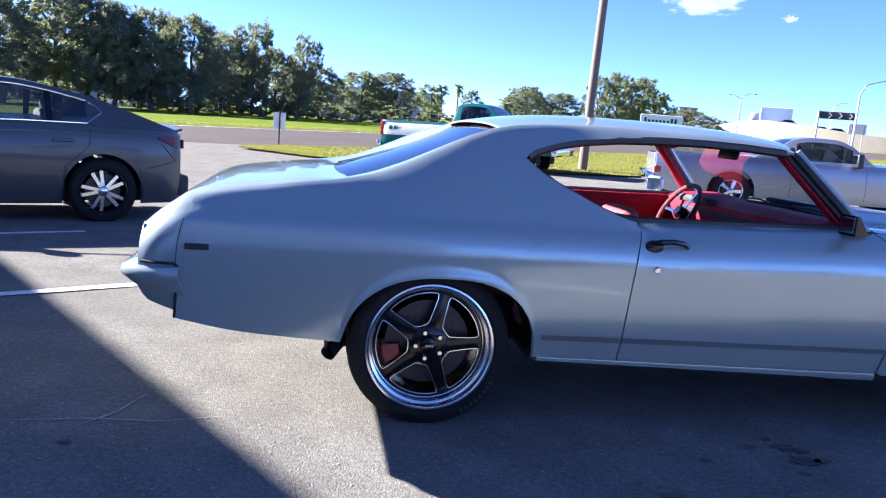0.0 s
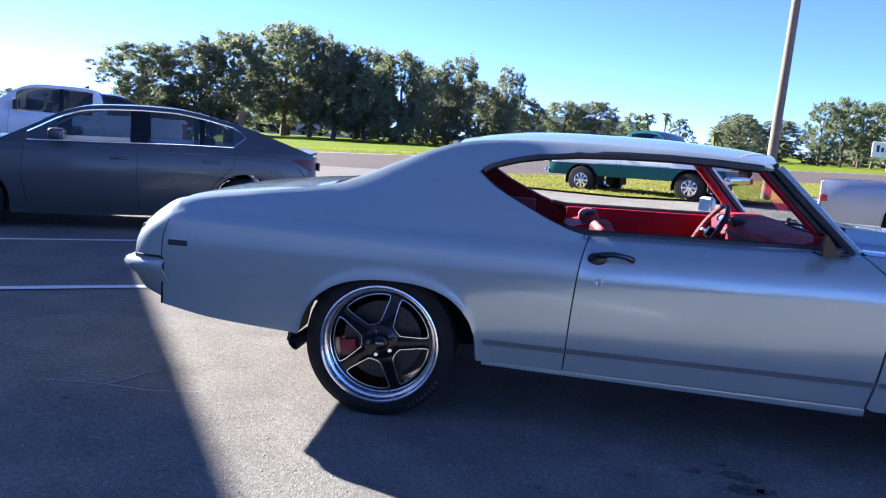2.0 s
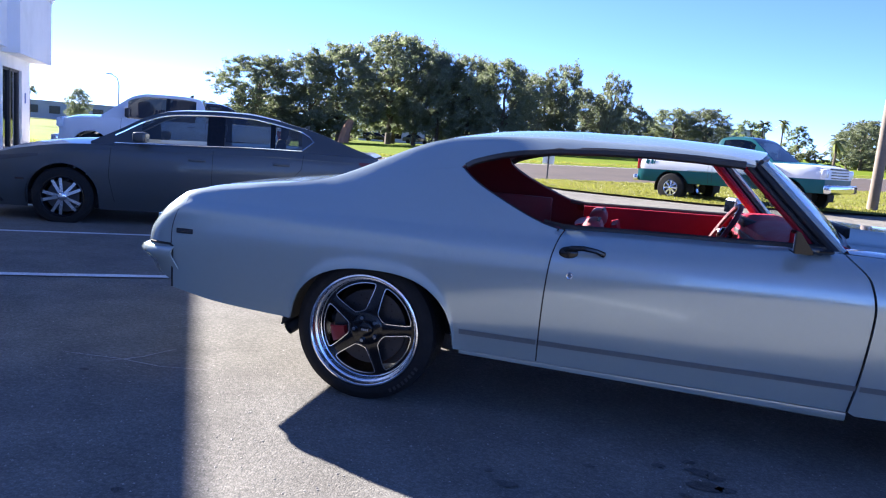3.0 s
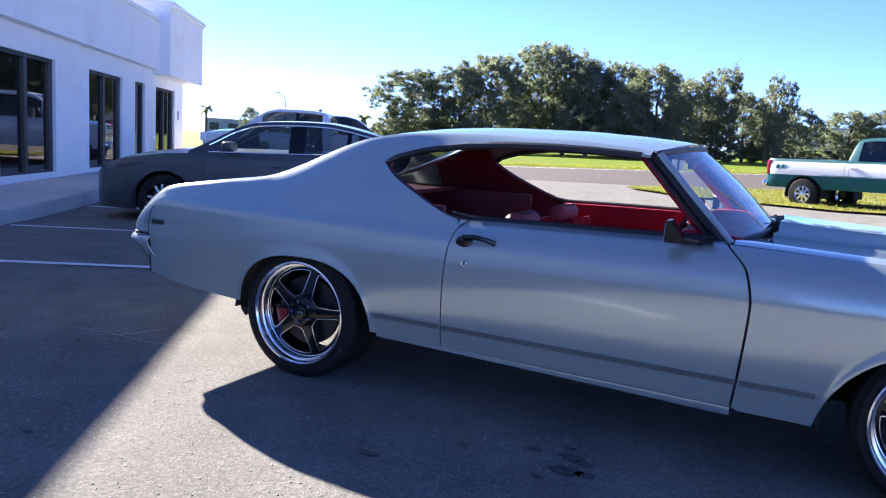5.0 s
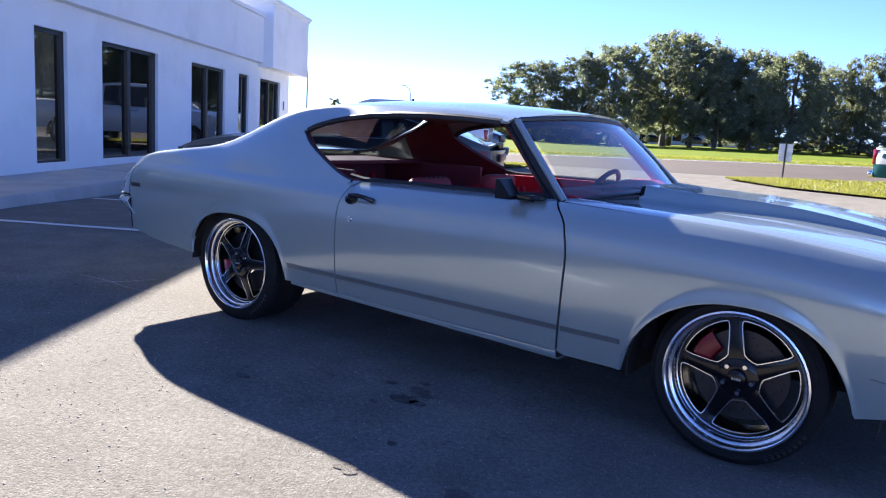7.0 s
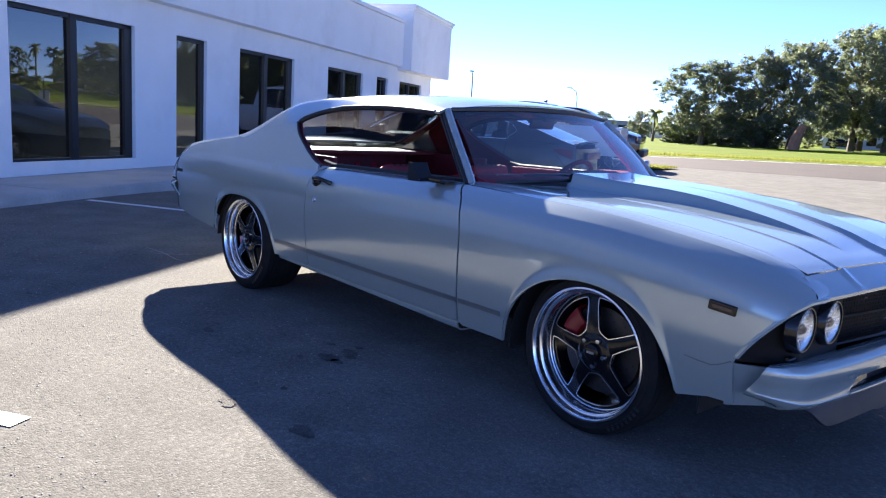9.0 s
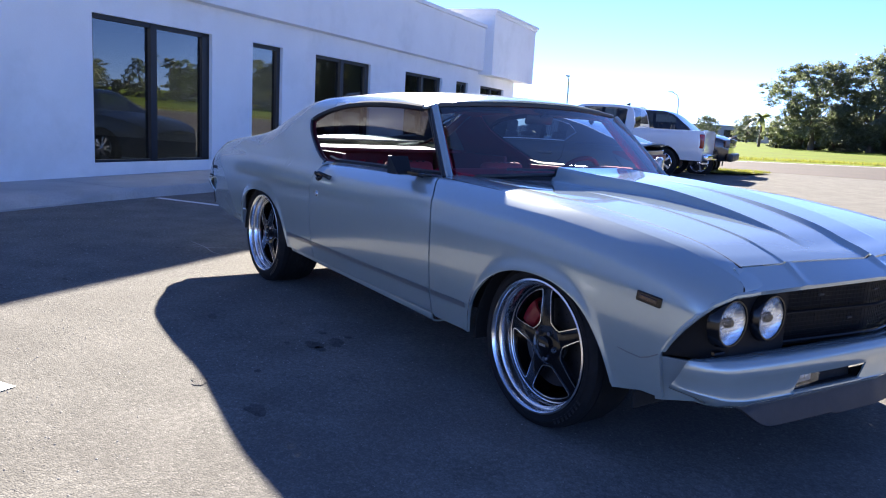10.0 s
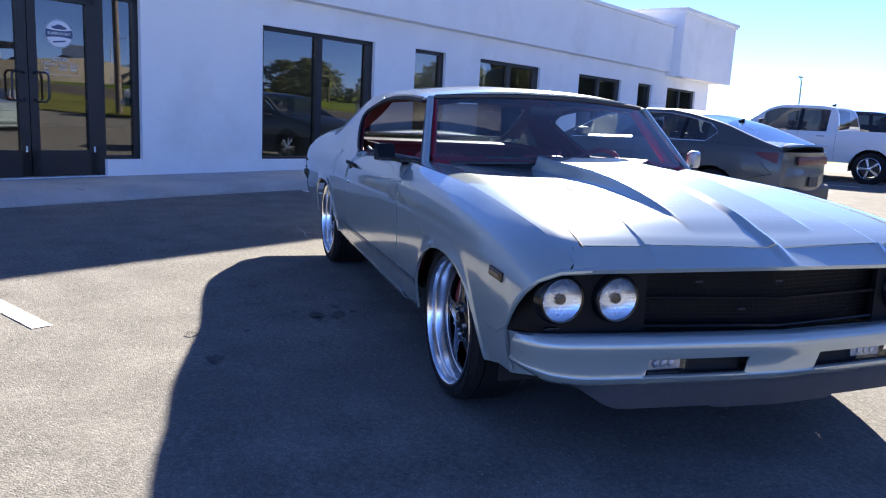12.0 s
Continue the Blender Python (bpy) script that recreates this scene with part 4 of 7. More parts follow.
palm(28.6, 153.0, 10.4, 2.2, 1)
palm(24.0, 146.0, 9.6, 2.0, 2)
palm(-58.0, 95.0, 4.6, 2.2, 3)
palm(30.0, 118.0, 6.6, 2.2, 4)
palm(-65.3, 69.7, 3.9, 1.5, 5)

# broken leaning trunk at the field's edge
piece("fallen_trunk", Geo().tube([(-33.0, 84.0, -0.8), (-32.6, 84.0, 1.2), (-32.0, 84.0, 2.6)], [0.7, 0.6, 0.4], 8), red_bark, "broken reddish-brown trunk among the oaks", "trunk")

# utility pole
g = Geo()
g.tube([(7.28, 17.4, 0.0), (7.31, 17.38, 2.5), (7.42, 17.31, 9.5)], [0.135, 0.125, 0.10], 14)
piece("utility_pole", g, wood_pole, "weathered wooden utility pole on the verge", "pole")

# small sign on a post, seen from behind
sg = thing("post_sign", "small white sign plate on a thin dark post", "sign", Matrix.Translation((-1.57, 22.3, hz(-1.57, 22.3) + 0.04)) @ pose(0, 0, 0, 0, 0, 8))
part("post", Geo().tube([(0, 0, 0), (0, 0, 1.12)], 0.028, 8), satin_black, sg)
part("plate", Geo().box((0, 0.035, 0.80), (0.40, 0.012, 0.55), (0, 0, 0), 0.004), sign_white, sg)


def lamp_post(x, y, top, arm, turn, label):
    z0 = hz(x, y)
    root = thing("street_lamp", label, "street lamp", Matrix.Translation((x, y, z0)) @ pose(0, 0, 0, 0, 0, turn), group="street lamps")
    h = top - z0
    part("pole", Geo().tube([(0, 0, 0), (0, 0, h * 0.8), (arm * 0.15, 0, h * 0.93), (arm * 0.6, 0, h * 0.99), (arm, 0, h)], [0.12, 0.09, 0.07, 0.06, 0.05], 8), steel, root)
    part("lamp_head", Geo().box((arm + 0.3, 0, h - 0.02), (0.8, 0.3, 0.14), (0, 0, 0), 0.04), dull_grey, root)


lamp_post(-71.6, 94.0, 6.7, -1.6, 30, "grey street lamp with a short arm")
lamp_post(-59.9, 59.5, 6.4, -0.8, 120, "grey car park lamp on a slim pole")
lamp_post(75.4, 125.5, 11.6, 2.4, 0, "tall curved grey street lamp")
lamp_post(48.3, 59.5, 8.6, 3.4, -10, "tall curved grey street lamp")
lamp_post(90.0, 150.0, 13.0, 2.6, 180, "tall curved grey street lamp")
lamp_post(112.0, 150.0, 13.4, 2.6, 0, "tall curved grey street lamp")

# white name board with dark lettering bars
nb = thing("name_board", "low white company board with dark lettering bars", "sign", Matrix.Translation((50.5, 104.0, hz(50.5, 104.0))) @ pose(0, 0, 0, 0, 0, -24) @ Matrix.Diagonal((0.8, 0.8, 0.8, 1)))
part("board", Geo().box((0, 0, 3.4), (7.6, 0.6, 2.6), (0, 0, 0), 0.05), sign_white, nb)
part("plinth", Geo().box((-0.3, 0.1, 1.0), (2.0, 0.4, 2.2), (0, 0, 0), 0.05), dull_white, nb)
g = Geo()
for k in range(9):
    g.box((-2.9 + k * 0.68, -0.32, 3.4 + (0.18 if k in (0, 7, 8) else 0)), (0.42, 0.04, 0.75 + (0.36 if k in (0, 7, 8) else 0)), (0, 0, 0), 0.02)
part("lettering_bars", g, satin_black, nb)

# elevated highway ramp
def from_eye(az, d, o=0.0):
    c_, s_ = math.cos(radians(az)), math.sin(radians(az))
    return (-0.4 + (d + o) * c_, -3.9 + (d + o) * s_)


ramp = [(66, 178, 3.4), (63, 175, 4.2), (61, 172, 5.2), (59.5, 170, 6.4), (58, 168, 6.9), (55.5, 166, 6.3), (53, 165, 5.5), (47, 165, 4.3), (38, 175, 3.2), (25, 190, 2.6), (10, 220, 2.0)]
hw = thing("highway_ramp", "pale concrete elevated highway ramp with parapet", "bridge", kind="structure")
g = Geo()
g.grid([[(*from_eye(az, d, o), max(z + dz, hz(*from_eye(az, d)) - 1) if dz > -50 else hz(*from_eye(az, d)) - 1) for o, dz in ((-0.6, -99), (-0.6, 0.9), (-0.2, 0.9), (-0.2, 0.0), (14, 0.0), (14, 0.9), (14.4, 0.9), (14.4, -99))] for az, d, z in ramp], flip=True)
part("deck_and_walls", g, deck_mat, hw, angle=20)
g = Geo()
g.grid([[(*from_eye(az, d, o), z + 0.02) for o in (0.0, 13.8)] for az, d, z in ramp])
part("carriageway", g, road_mat, hw)
gan = thing("road_sign_gantry", "dark overhead chevron sign on a grey steel mast", "road sign", Matrix.Translation((74.7, 102.1, hz(74.7, 102.1))) @ pose(0, 0, 0, 0, 0, -33))
part("mast", Geo().tube([(0, 0, 0), (0, 0, 6.2)], 0.16, 8), steel, gan)
part("board", Geo().box((2.6, 0, 5.4), (5.0, 0.15, 1.1), (0, 0, 0), 0.04), dark_trim, gan)
for k in range(3):
    part("chevron", Geo().tube([(1.4 + k * 1.4, -0.12, 5.0), (1.8 + k * 1.4, -0.12, 5.4), (1.4 + k * 1.4, -0.12, 5.8)], 0.07, 4), sign_white, gan)
ds = thing("road_sign", "grey back of a square road sign on two posts", "road sign", Matrix.Translation((80.0, 100.0, hz(80, 100))) @ pose(0, 0, 0, 0, 0, -33))
for xx in (-0.8, 0.8):
    part("post", Geo().tube([(xx, 0, 0), (xx, 0, 4.2)], 0.07, 6), steel, ds)
part("board", Geo().box((0, 0, 3.6), (2.4, 0.1, 1.5), (0, 0, 0), 0.03), dull_grey, ds)

# distant low buildings
def block(name, label, x, y, turn, w, d, h, material, rows_, cols):
    root = thing(name, label, "building", Matrix.Translation((x, y, hz(x, y) - 0.4)) @ pose(0, 0, 0, 0, 0, turn))
    part("wall", Geo().box((0, 0, h / 2), (w, d, h)), material, root, angle=20)
    part("roof", Geo().box((0, 0, h + 0.15), (w + 0.5, d + 0.5, 0.3)), dull_grey, root, angle=20)
    for r in range(rows_):
        for c in range(cols):
            xx = -w / 2 + (c + 0.5) * w / cols
            zz = h * (r + 0.55) / rows_
            part("window", Geo().box((xx, -d / 2 - 0.03, zz), (w / cols * 0.5, 0.12, h / rows_ * 0.45), (0, 0, 0), 0.02), gloss_black, root)
    return root


block("office_building", "white two-storey office building behind the trees", -36.0, 132.0, 12, 22, 10, 5.6, dull_white, 2, 8)
block("office_building", "white low office building behind the trees", 12.0, 165.0, -4, 30, 10, 6.6, dull_white, 2, 10)
block("office_building", "red-brown low building beyond the trees", 93.6, 180.4, -28, 4, 3, 8.0, mat("brick_far", (0.32, 0.16, 0.12), 0.85, var=0.1), 3, 3)
block("warehouse", "long grey warehouse beyond the road", -150.0, 215.0, 36, 70, 20, 5.0, dull_grey, 1, 12)
block("warehouse", "pale warehouse beyond the road", -82.5, 158.0, 30, 9, 8, 5.6, dull_white, 1, 4)
block("shelter", "small white open shelter", -104.0, 175.0, 30, 10, 5, 3.6, dull_white, 1, 5)
far_mats = [white_paint, black_paint, grey_paint, elk_paint, mat("far_blue_paint", (0.05, 0.09, 0.2), 0.3, coat=1.0)]


def far_car(x, y, z, turn, k):
    root = thing("distant_car", "small distant parked or passing car", "car", Matrix.Translation((x, y, z)) @ pose(0, 0, 0, 0, 0, turn), group="distant cars")
    g = Geo()
    g.grid([[(xx, v * 0.9 * (0.9 if abs(xx) > 2 else 1), zz) for v, zz in ((-1, 0.3), (-1, h_), (-0.9, h_ + 0.03), (0, h_ + 0.06), (0.9, h_ + 0.03), (1, h_), (1, 0.3))] for xx, h_ in ((-2.3, 0.7), (-2.1, 0.95), (0.6, 0.95), (1.9, 0.85), (2.3, 0.6))])
    part("body", g, far_mats[k % 5], root)
    g = Geo()
    g.grid([[(xx, v * w_, zz) for v, zz in ((-1, 0.93), (-0.8, t_), (0, t_ + 0.03), (0.8, t_), (1, 0.93))] for xx, w_, t_ in ((-1.9, 0.8, 0.95), (-1.3, 0.82, 1.42), (0.2, 0.82, 1.46), (1.1, 0.8, 0.95))])
    part("cabin", g, gloss_black, root)
    for xx in (-1.4, 1.4):
        for s_ in (-1, 1):
            part("wheel", Geo().lathe([(0, 0.1), (0.32, 0.1), (0.32, -0.1), (0, -0.1)], 12, Matrix.Translation((xx, s_ * 0.82, 0.32)) @ pose(0, 0, 0, 90)), rubber, root)


for i in range(16):
    x, y = -130 + i * 4.6, 190 - i * 1.6 + (i % 3)
    far_car(x, y, hz(x, y), 70 + (i % 4) * 8, i)
for i in range(7):
    x, y = -40 + i * 6.0, 118 + (i % 2) * 3
    far_car(x, y, hz(x, y), 10, i + 1)
ramp_z = ip(*[(az, z) for az, d, z in ramp[::-1]])
for i, (az, o) in enumerate(((56.6, 3.0), (53.6, 4.0), (52.4, 9.0), (54.6, 9.0), (49.0, 4.0))):
    far_car(*from_eye(az, 166, o), ramp_z(az) + 0.02, az + 90, i)
# box lorry on the ramp
lo_ = thing("box_lorry", "white box lorry on the ramp", "lorry", Matrix.Translation((*from_eye(57.6, 168, 4.0), ramp_z(57.6) + 0.02)) @ pose(0, 0, 0, 0, 0, 150))
part("box", Geo().box((-1.0, 0, 2.2), (6.0, 2.4, 2.8), (0, 0, 0), 0.05), white_paint, lo_)
part("cab", Geo().box((3.0, 0, 1.4), (1.8, 2.2, 1.9), (0, 0, 0), 0.2, seg=2), white_paint, lo_)
for xx in (-2.8, 2.6):
    for s_ in (-1, 1):
        part("wheel", Geo().lathe([(0, 0.15), (0.5, 0.15), (0.5, -0.15), (0, -0.15)], 14, Matrix.Translation((xx, s_ * 1.0, 0.5)) @ pose(0, 0, 0, 90)), rubber, lo_)

# small fair-weather cloud, far beyond everything
cloud_mat = bpy.data.materials.new("cloud")
cloud_mat.use_nodes = True
ct = cloud_mat.node_tree
ct.nodes.clear()
c_out = ct.nodes.new("ShaderNodeOutputMaterial")
c_mix = ct.nodes.new("ShaderNodeMixShader")
c_tr = ct.nodes.new("ShaderNodeBsdfTransparent")
# the cloud's sunlit white is put in as a faint glow
c_wh = ct.nodes.new("ShaderNodeEmission")
c_wh.inputs[0].default_value, c_wh.inputs[1].default_value = (0.88, 0.92, 1.0, 1), 0.2
c_co = ct.nodes.new("ShaderNodeTexCoord")
c_gr = ct.nodes.new("ShaderNodeTexGradient")
c_gr.gradient_type = "SPHERICAL"
c_nz = ct.nodes.new("ShaderNodeTexNoise")
c_nz.inputs["Scale"].default_value, c_nz.inputs["Detail"].default_value = 2.6, 7
c_ad = ct.nodes.new("ShaderNodeMath")
c_ad.operation = "MULTIPLY_ADD"
c_ad.inputs[1].default_value = 1.7
c_mr = ct.nodes.new("ShaderNodeMapRange")
c_mr.interpolation_type = "SMOOTHSTEP"
c_mr.inputs[1].default_value, c_mr.inputs[2].default_value, c_mr.inputs[4].default_value = 0.95, 1.5, 0.85
for a_, b_ in ((c_co.outputs["Object"], c_gr.inputs[0]), (c_co.outputs["Object"], c_nz.inputs["Vector"]), (c_nz.outputs[0], c_ad.inputs[0]), (c_gr.outputs[1], c_ad.inputs[2]), (c_ad.outputs[0], c_mr.inputs[0]), (c_mr.outputs[0], c_mix.inputs[0]), (c_tr.outputs[0], c_mix.inputs[1]), (c_wh.outputs[0], c_mix.inputs[2]), (c_mix.outputs[0], c_out.inputs[0])):
    ct.links.new(a_, b_)
for az, el, w_, h_ in ((62.7, 9.9, 46.0, 17.0), (57.1, 9.0, 9.0, 5.0)):
    c_, s_ = math.cos(radians(az)), math.sin(radians(az))
    g = Geo()
    g.grid([[(u, 0.12 * (1 - u * u - v * v), v) for u in np.linspace(-1, 1, 9)] for v in np.linspace(-1, 1, 7)])
    cl = piece("cloud", g, cloud_mat, "small white fair-weather cloud", "cloud", "structure", 180)
    cl.matrix_basis = Matrix.Translation((900 * c_, 900 * s_, 900 * math.tan(radians(el)))) @ pose(0, 0, 0, 0, 0, az - 90) @ Matrix.Diagonal((w_, 20, h_, 1))
    cl.visible_shadow = False

# ---- the silver coupe ----
hero = thing("coupe", "silver two-door vintage muscle coupe with red interior, parked on asphalt", "car")

top_z = ip((-1.17, 0.745), (-1.05, 0.845), (-0.97, 0.893), (-0.65, 0.95), (-0.40, 0.986), (-0.28, 1.012), (-0.17, 1.054), (0.0, 1.135), (0.14, 1.2), (0.25, 1.237), (0.4, 1.264), (0.6, 1.278), (0.85, 1.288), (1.2, 1.288), (1.5, 1.275), (1.66, 1.257))
top_y = ip((-1.17, 0.80), (-0.97, 0.82), (-0.65, 0.815), (-0.4, 0.79), (-0.17, 0.745), (0.0, 0.71), (0.14, 0.68), (0.25, 0.66), (0.4, 0.64), (0.85, 0.63), (1.66, 0.64))
belt_z = ip((0.7, 0.884), (0.87, 0.888), (1.1, 0.895), (1.5, 0.902), (1.95, 0.912), (2.1, 0.909), (2.36, 0.90), (2.77, 0.885), (3.05, 0.86), (3.38, 0.815), (3.52, 0.775), (3.58, 0.750), (3.62, 0.724), (3.64, 0.707), (3.66, 0.69))
hood_line = ip((1.95, 0.912), (2.1, 0.909), (2.36, 0.90), (2.77, 0.885), (3.05, 0.86), (3.38, 0.815), (3.55, 0.765), (3.66, 0.73))
belt_y = ip((0.7, 0.83), (1.9, 0.83), (2.4, 0.835), (3.2, 0.835), (3.5, 0.81), (3.66, 0.77))
width_f = ip((-1.17, 0.945), (-1.05, 0.965), (-0.9, 0.975), (-0.3, 0.995), (0.4, 1.0), (2.6, 1.0), (3.2, 0.998), (3.45, 0.985), (3.6, 0.95), (3.66, 0.92))
flank = ip((0.18, 0.878), (0.30, 0.912), (0.40, 0.936), (0.50, 0.950), (0.58, 0.9580), (0.65, 0.9620), (0.71, 0.9630), (0.76, 0.9585), (0.80, 0.948), (0.83, 0.932), (0.86, 0.905))
roof_c = ip((0.2, 1.25), (0.32, 1.28), (0.6, 1.322), (0.9, 1.336), (1.2, 1.338), (1.45, 1.328), (1.65, 1.305), (1.78, 1.275))
dlo_top = ip((0.37, 1.122), (0.40, 1.150), (0.45, 1.170), (0.57, 1.204), (0.82, 1.238), (1.18, 1.252), (1.43, 1.248), (1.62, 1.238))
dlo_bot = ip((0.37, 1.122), (0.45, 1.060), (0.57, 0.998), (0.69, 0.942), (0.78, 0.908), (0.87, 0.888))
gap_r = ip((0.25, 0.805), (0.54, 0.812), (0.76, 0.828), (0.85, 0.85), (0.90, 0.875))
gap_f = ip((0.22, 2.075), (0.5, 2.102), (0.69, 2.112), (0.82, 2.085), (0.905, 2.005), (0.93, 1.98))
nose_x = ip((0.28, 3.44), (0.46, 3.435), (0.50, 3.455), (0.68, 3.60), (0.72, 3.635), (0.78, 3.645))


def side_y(x, z):
    rear = x < 0.86
    zt, yt = (top_z(x), top_y(x)) if rear else (belt_z(x), belt_y(x))
    ref = min(0.905, zt) if rear else zt
    zb = 0.40 + 0.46 * (ref - 0.40) / 0.505
    w = width_f(x)
    if z <= zb:
        zz = z if z < 0.40 else 0.40 + (z - 0.40) * 0.46 / (zb - 0.40)
        return w * flank(zz)
    p = (0.8 if x > -0.4 else lerp(0.55, 0.8, smooth(-0.9, -0.4, x))) if rear else lerp(0.55, 0.86, smooth(1.9, 2.5, x))
    return yt + (w * flank(0.86) - yt) * max(0.0, (zt - z) / (zt - zb)) ** p


def arch(x, cx, half, top, base, e=2.5):
    u = abs(x - cx) / half
    return base + (top - base) * (1 - u ** e) ** (1 / e) if u < 1 else -1.0


def low_z(x):
    if x < 0.45:
        b = ip((-1.02, 0.432), (-0.73, 0.374), (-0.45, 0.352), (0.0, 0.33), (0.45, 0.309))(x)
    elif x < 2.09:
        b = lerp(0.309, 0.276, (x - 0.45) / 1.62)
    else:
        b = ip((2.09, 0.262), (2.45, 0.258), (3.25, 0.288), (3.46, 0.318))(x)
    return max(b, arch(x, 0.045, 0.405, 0.632, 0.27), arch(x, 2.83, 0.46, 0.622, 0.20, 2.15))


def columns(a, b, n, marks=()):
    xs = set(round(float(v), 4) for v in np.linspace(a, b, n))
    for c, half in ((0.045, 0.405), (2.83, 0.46)):
        for k in range(0, 15):
            d = c - half * math.cos(math.pi * k / 14)
            if a < d < b:
                xs.add(round(d, 4))
        for e in (c - half - 0.004, c + half + 0.004):
            if a < e < b:
                xs.add(round(e, 4))
    for k in marks:
        xs.add(round(k, 4))
    xs = sorted(xs)
    out = [xs[0]]
    for v in xs[1:]:
        if v - out[-1] > 0.0035 or v in [round(k, 4) for k in marks]:
            out.append(v)
    out[-1] = b
    return out


def side_panel(xs, lo, hi, n, side, rear_edge=None, front_edge=None):
    """Rows of points up the flank for every column."""
    a, b = xs[0], xs[-1]
    rows = []
    for x in xs:
        z0, z1 = lo(x), hi(x)
        u = (x - a) / (b - a)
        line = []
        lip = max(clamp((0.44 - abs(x - 0.045)) / 0.035), clamp((0.495 - abs(x - 2.83)) / 0.035))
        for j in range(n):
            s = j / (n - 1)
            z = z0 + (z1 - z0) * s ** 0.9
            xx = x
            if rear_edge:
                xx += (rear_edge(z) - a) * (1 - u) ** 4
            if front_edge:
                xx += (front_edge(z) - b) * u ** 5
            y = side_y(xx if xx < 3.66 else 3.66, z)
            if lip:
                y += lip * 0.009 * math.exp(-((z - z0) / 0.034) ** 2)
            line.append((xx, side * y, z))
        rows.append(line)
    return rows


for side in (-1, 1):
    fl = side < 0
    # rear quarter with sail panel and roof rail
    g = Geo()
    marks = (-0.30, 0.37)
    xs = columns(-0.955, 0.862, 60, marks + (0.86,))
    qt = lambda x: top_z(x) if x <= -0.30 else (lerp(top_z(-0.30), 1.122, (x + 0.30) / 0.67) if x <= 0.37 else dlo_bot(x))
    g.grid(side_panel(xs, low_z, qt, 58, side, lambda z: lerp(-1.0, -0.955, smooth(0.42, 0.9, z)), gap_r), flip=fl)
    xb = [x for x in xs if -0.30 <= x <= 0.37]
    ys = np.linspace(0, 1, 14)
    g.grid([[(x, side * side_y(x, lerp(qt(x), top_z(x), s)), lerp(qt(x), top_z(x), s)) for s in ys] for x in xb], flip=fl)
    xc = [0.37 + 1.27 * (k / 60) ** 1.25 for k in range(61)]
    rail_y = lambda x, z: lerp(side_y(min(x, 0.85), z), top_y(x) + (0.705 - top_y(x)) * clamp((top_z(x) - z) / max(top_z(x) - dlo_top(x), 1e-4)) ** 0.75, smooth(0.37, 0.85, x))
    g.grid([[(x, side * rail_y(x, lerp(dlo_top(x), top_z(x), s)), lerp(dlo_top(x), top_z(x), s)) for s in ys] for x in xc], flip=fl)
    part("quarter_panel", g, silver_paint, hero, "silver rear quarter with sail panel", weld=0.0006, solid=0.012)
    # end cap behind the quarter
    g = Geo()
    rows = []
    for k in range(13):
        x = lerp(-0.948, -1.143, k / 12)
        rows.append([(x, side * (side_y(x, z) - 0.022 * (k / 12) ** 5), z) for z in np.linspace(0.56, top_z(x), 18)])
    g.grid(rows, thick=0.012, flip=not fl)
    part("end_cap", g, silver_paint, hero)
    # door
    g = Geo()
    xs = list(np.linspace(0.868, 2.072, 44))
    g.grid(side_panel(xs, low_z, belt_z, 58, side, lambda z: gap_r(z) + 0.006, lambda z: gap_f(z) - 0.006), thick=0.012, flip=fl)
    rows = [[(x, side * (belt_y(x) - w), belt_z(x) + h) for w, h in ((0.0, 0.0), (0.010, 0.004), (0.022, 0.003), (0.027, -0.03))] for x in np.linspace(0.872, 1.985, 24)]
    g.grid(rows, flip=fl)
    door = part("door", g, silver_paint, hero, "silver door with window wound down", weld=0.0006)
    g = Geo()
    g.tube([(0.775, side * 0.80, 0.91), (0.87, side * 0.805, 0.898), (1.2, side * 0.80, 0.905), (1.6, side * 0.795, 0.912), (1.95, side * 0.785, 0.92)], 0.014, 6)
    part("weatherstrip", g, satin_black, door)
    # handle with oval scoop and lock
    g = Geo()
    yh = side * (side_y(0.95, 0.81) + 0.004)
    g.lathe([(0.0, 0.012), (0.022, 0.011), (0.032, 0.004), (0.034, -0.006)], 20, Matrix.Translation((0.905, yh, 0.803)) @ pose(0, 0, 0, 90 if fl else -90) @ Matrix.Diagonal((1.25, 0.85, 1, 1)))
    g.tube([(0.885, yh, 0.815), (0.92, yh + side * 0.028, 0.829), (0.97, yh + side * 0.034, 0.834), (1.02, yh + side * 0.028, 0.827), (1.052, yh, 0.812)], [0.010, 0.013, 0.012, 0.011, 0.013], 8)
    part("door_handle", g, gloss_black, door, "gloss black door handle")
    g = Geo()
    g.lathe([(0.0, 0.006), (0.009, 0.006), (0.010, 0.004), (0.013, 0.005), (0.0155, 0.002), (0.016, -0.004)], 16, Matrix.Translation((0.921, side * (side_y(0.921, 0.71) + 0.001), 0.71)) @ pose(0, 0, 0, 90 if fl else -90))
    part("lock", g, chrome, door, "round chrome lock")
    # dark jambs behind the door gaps, and the seam at the tail
    for edge in (gap_r, gap_f):
        g = Geo()
        g.grid([[(edge(z) + o, side * (side_y(edge(z), z) - 0.016), z) for o in (-0.03, 0.035)] for z in np.linspace(0.27, 0.875, 12)], flip=not fl)
        part("door_jamb", g, soot_black, hero)
    g = Geo()
    g.tube([(ip((0.42, -1.006), (0.7, -0.998), (0.80, -0.98), (0.89, -0.953))(z), side * (side_y(-0.985, z) + 0.0004), z) for z in np.linspace(0.58, 0.885, 12)], 0.0018, 4)
    part("panel_seam", g, soot_black, hero)
    # fender and its top strip
    g = Geo()
    xs = columns(2.082, 3.64, 60)
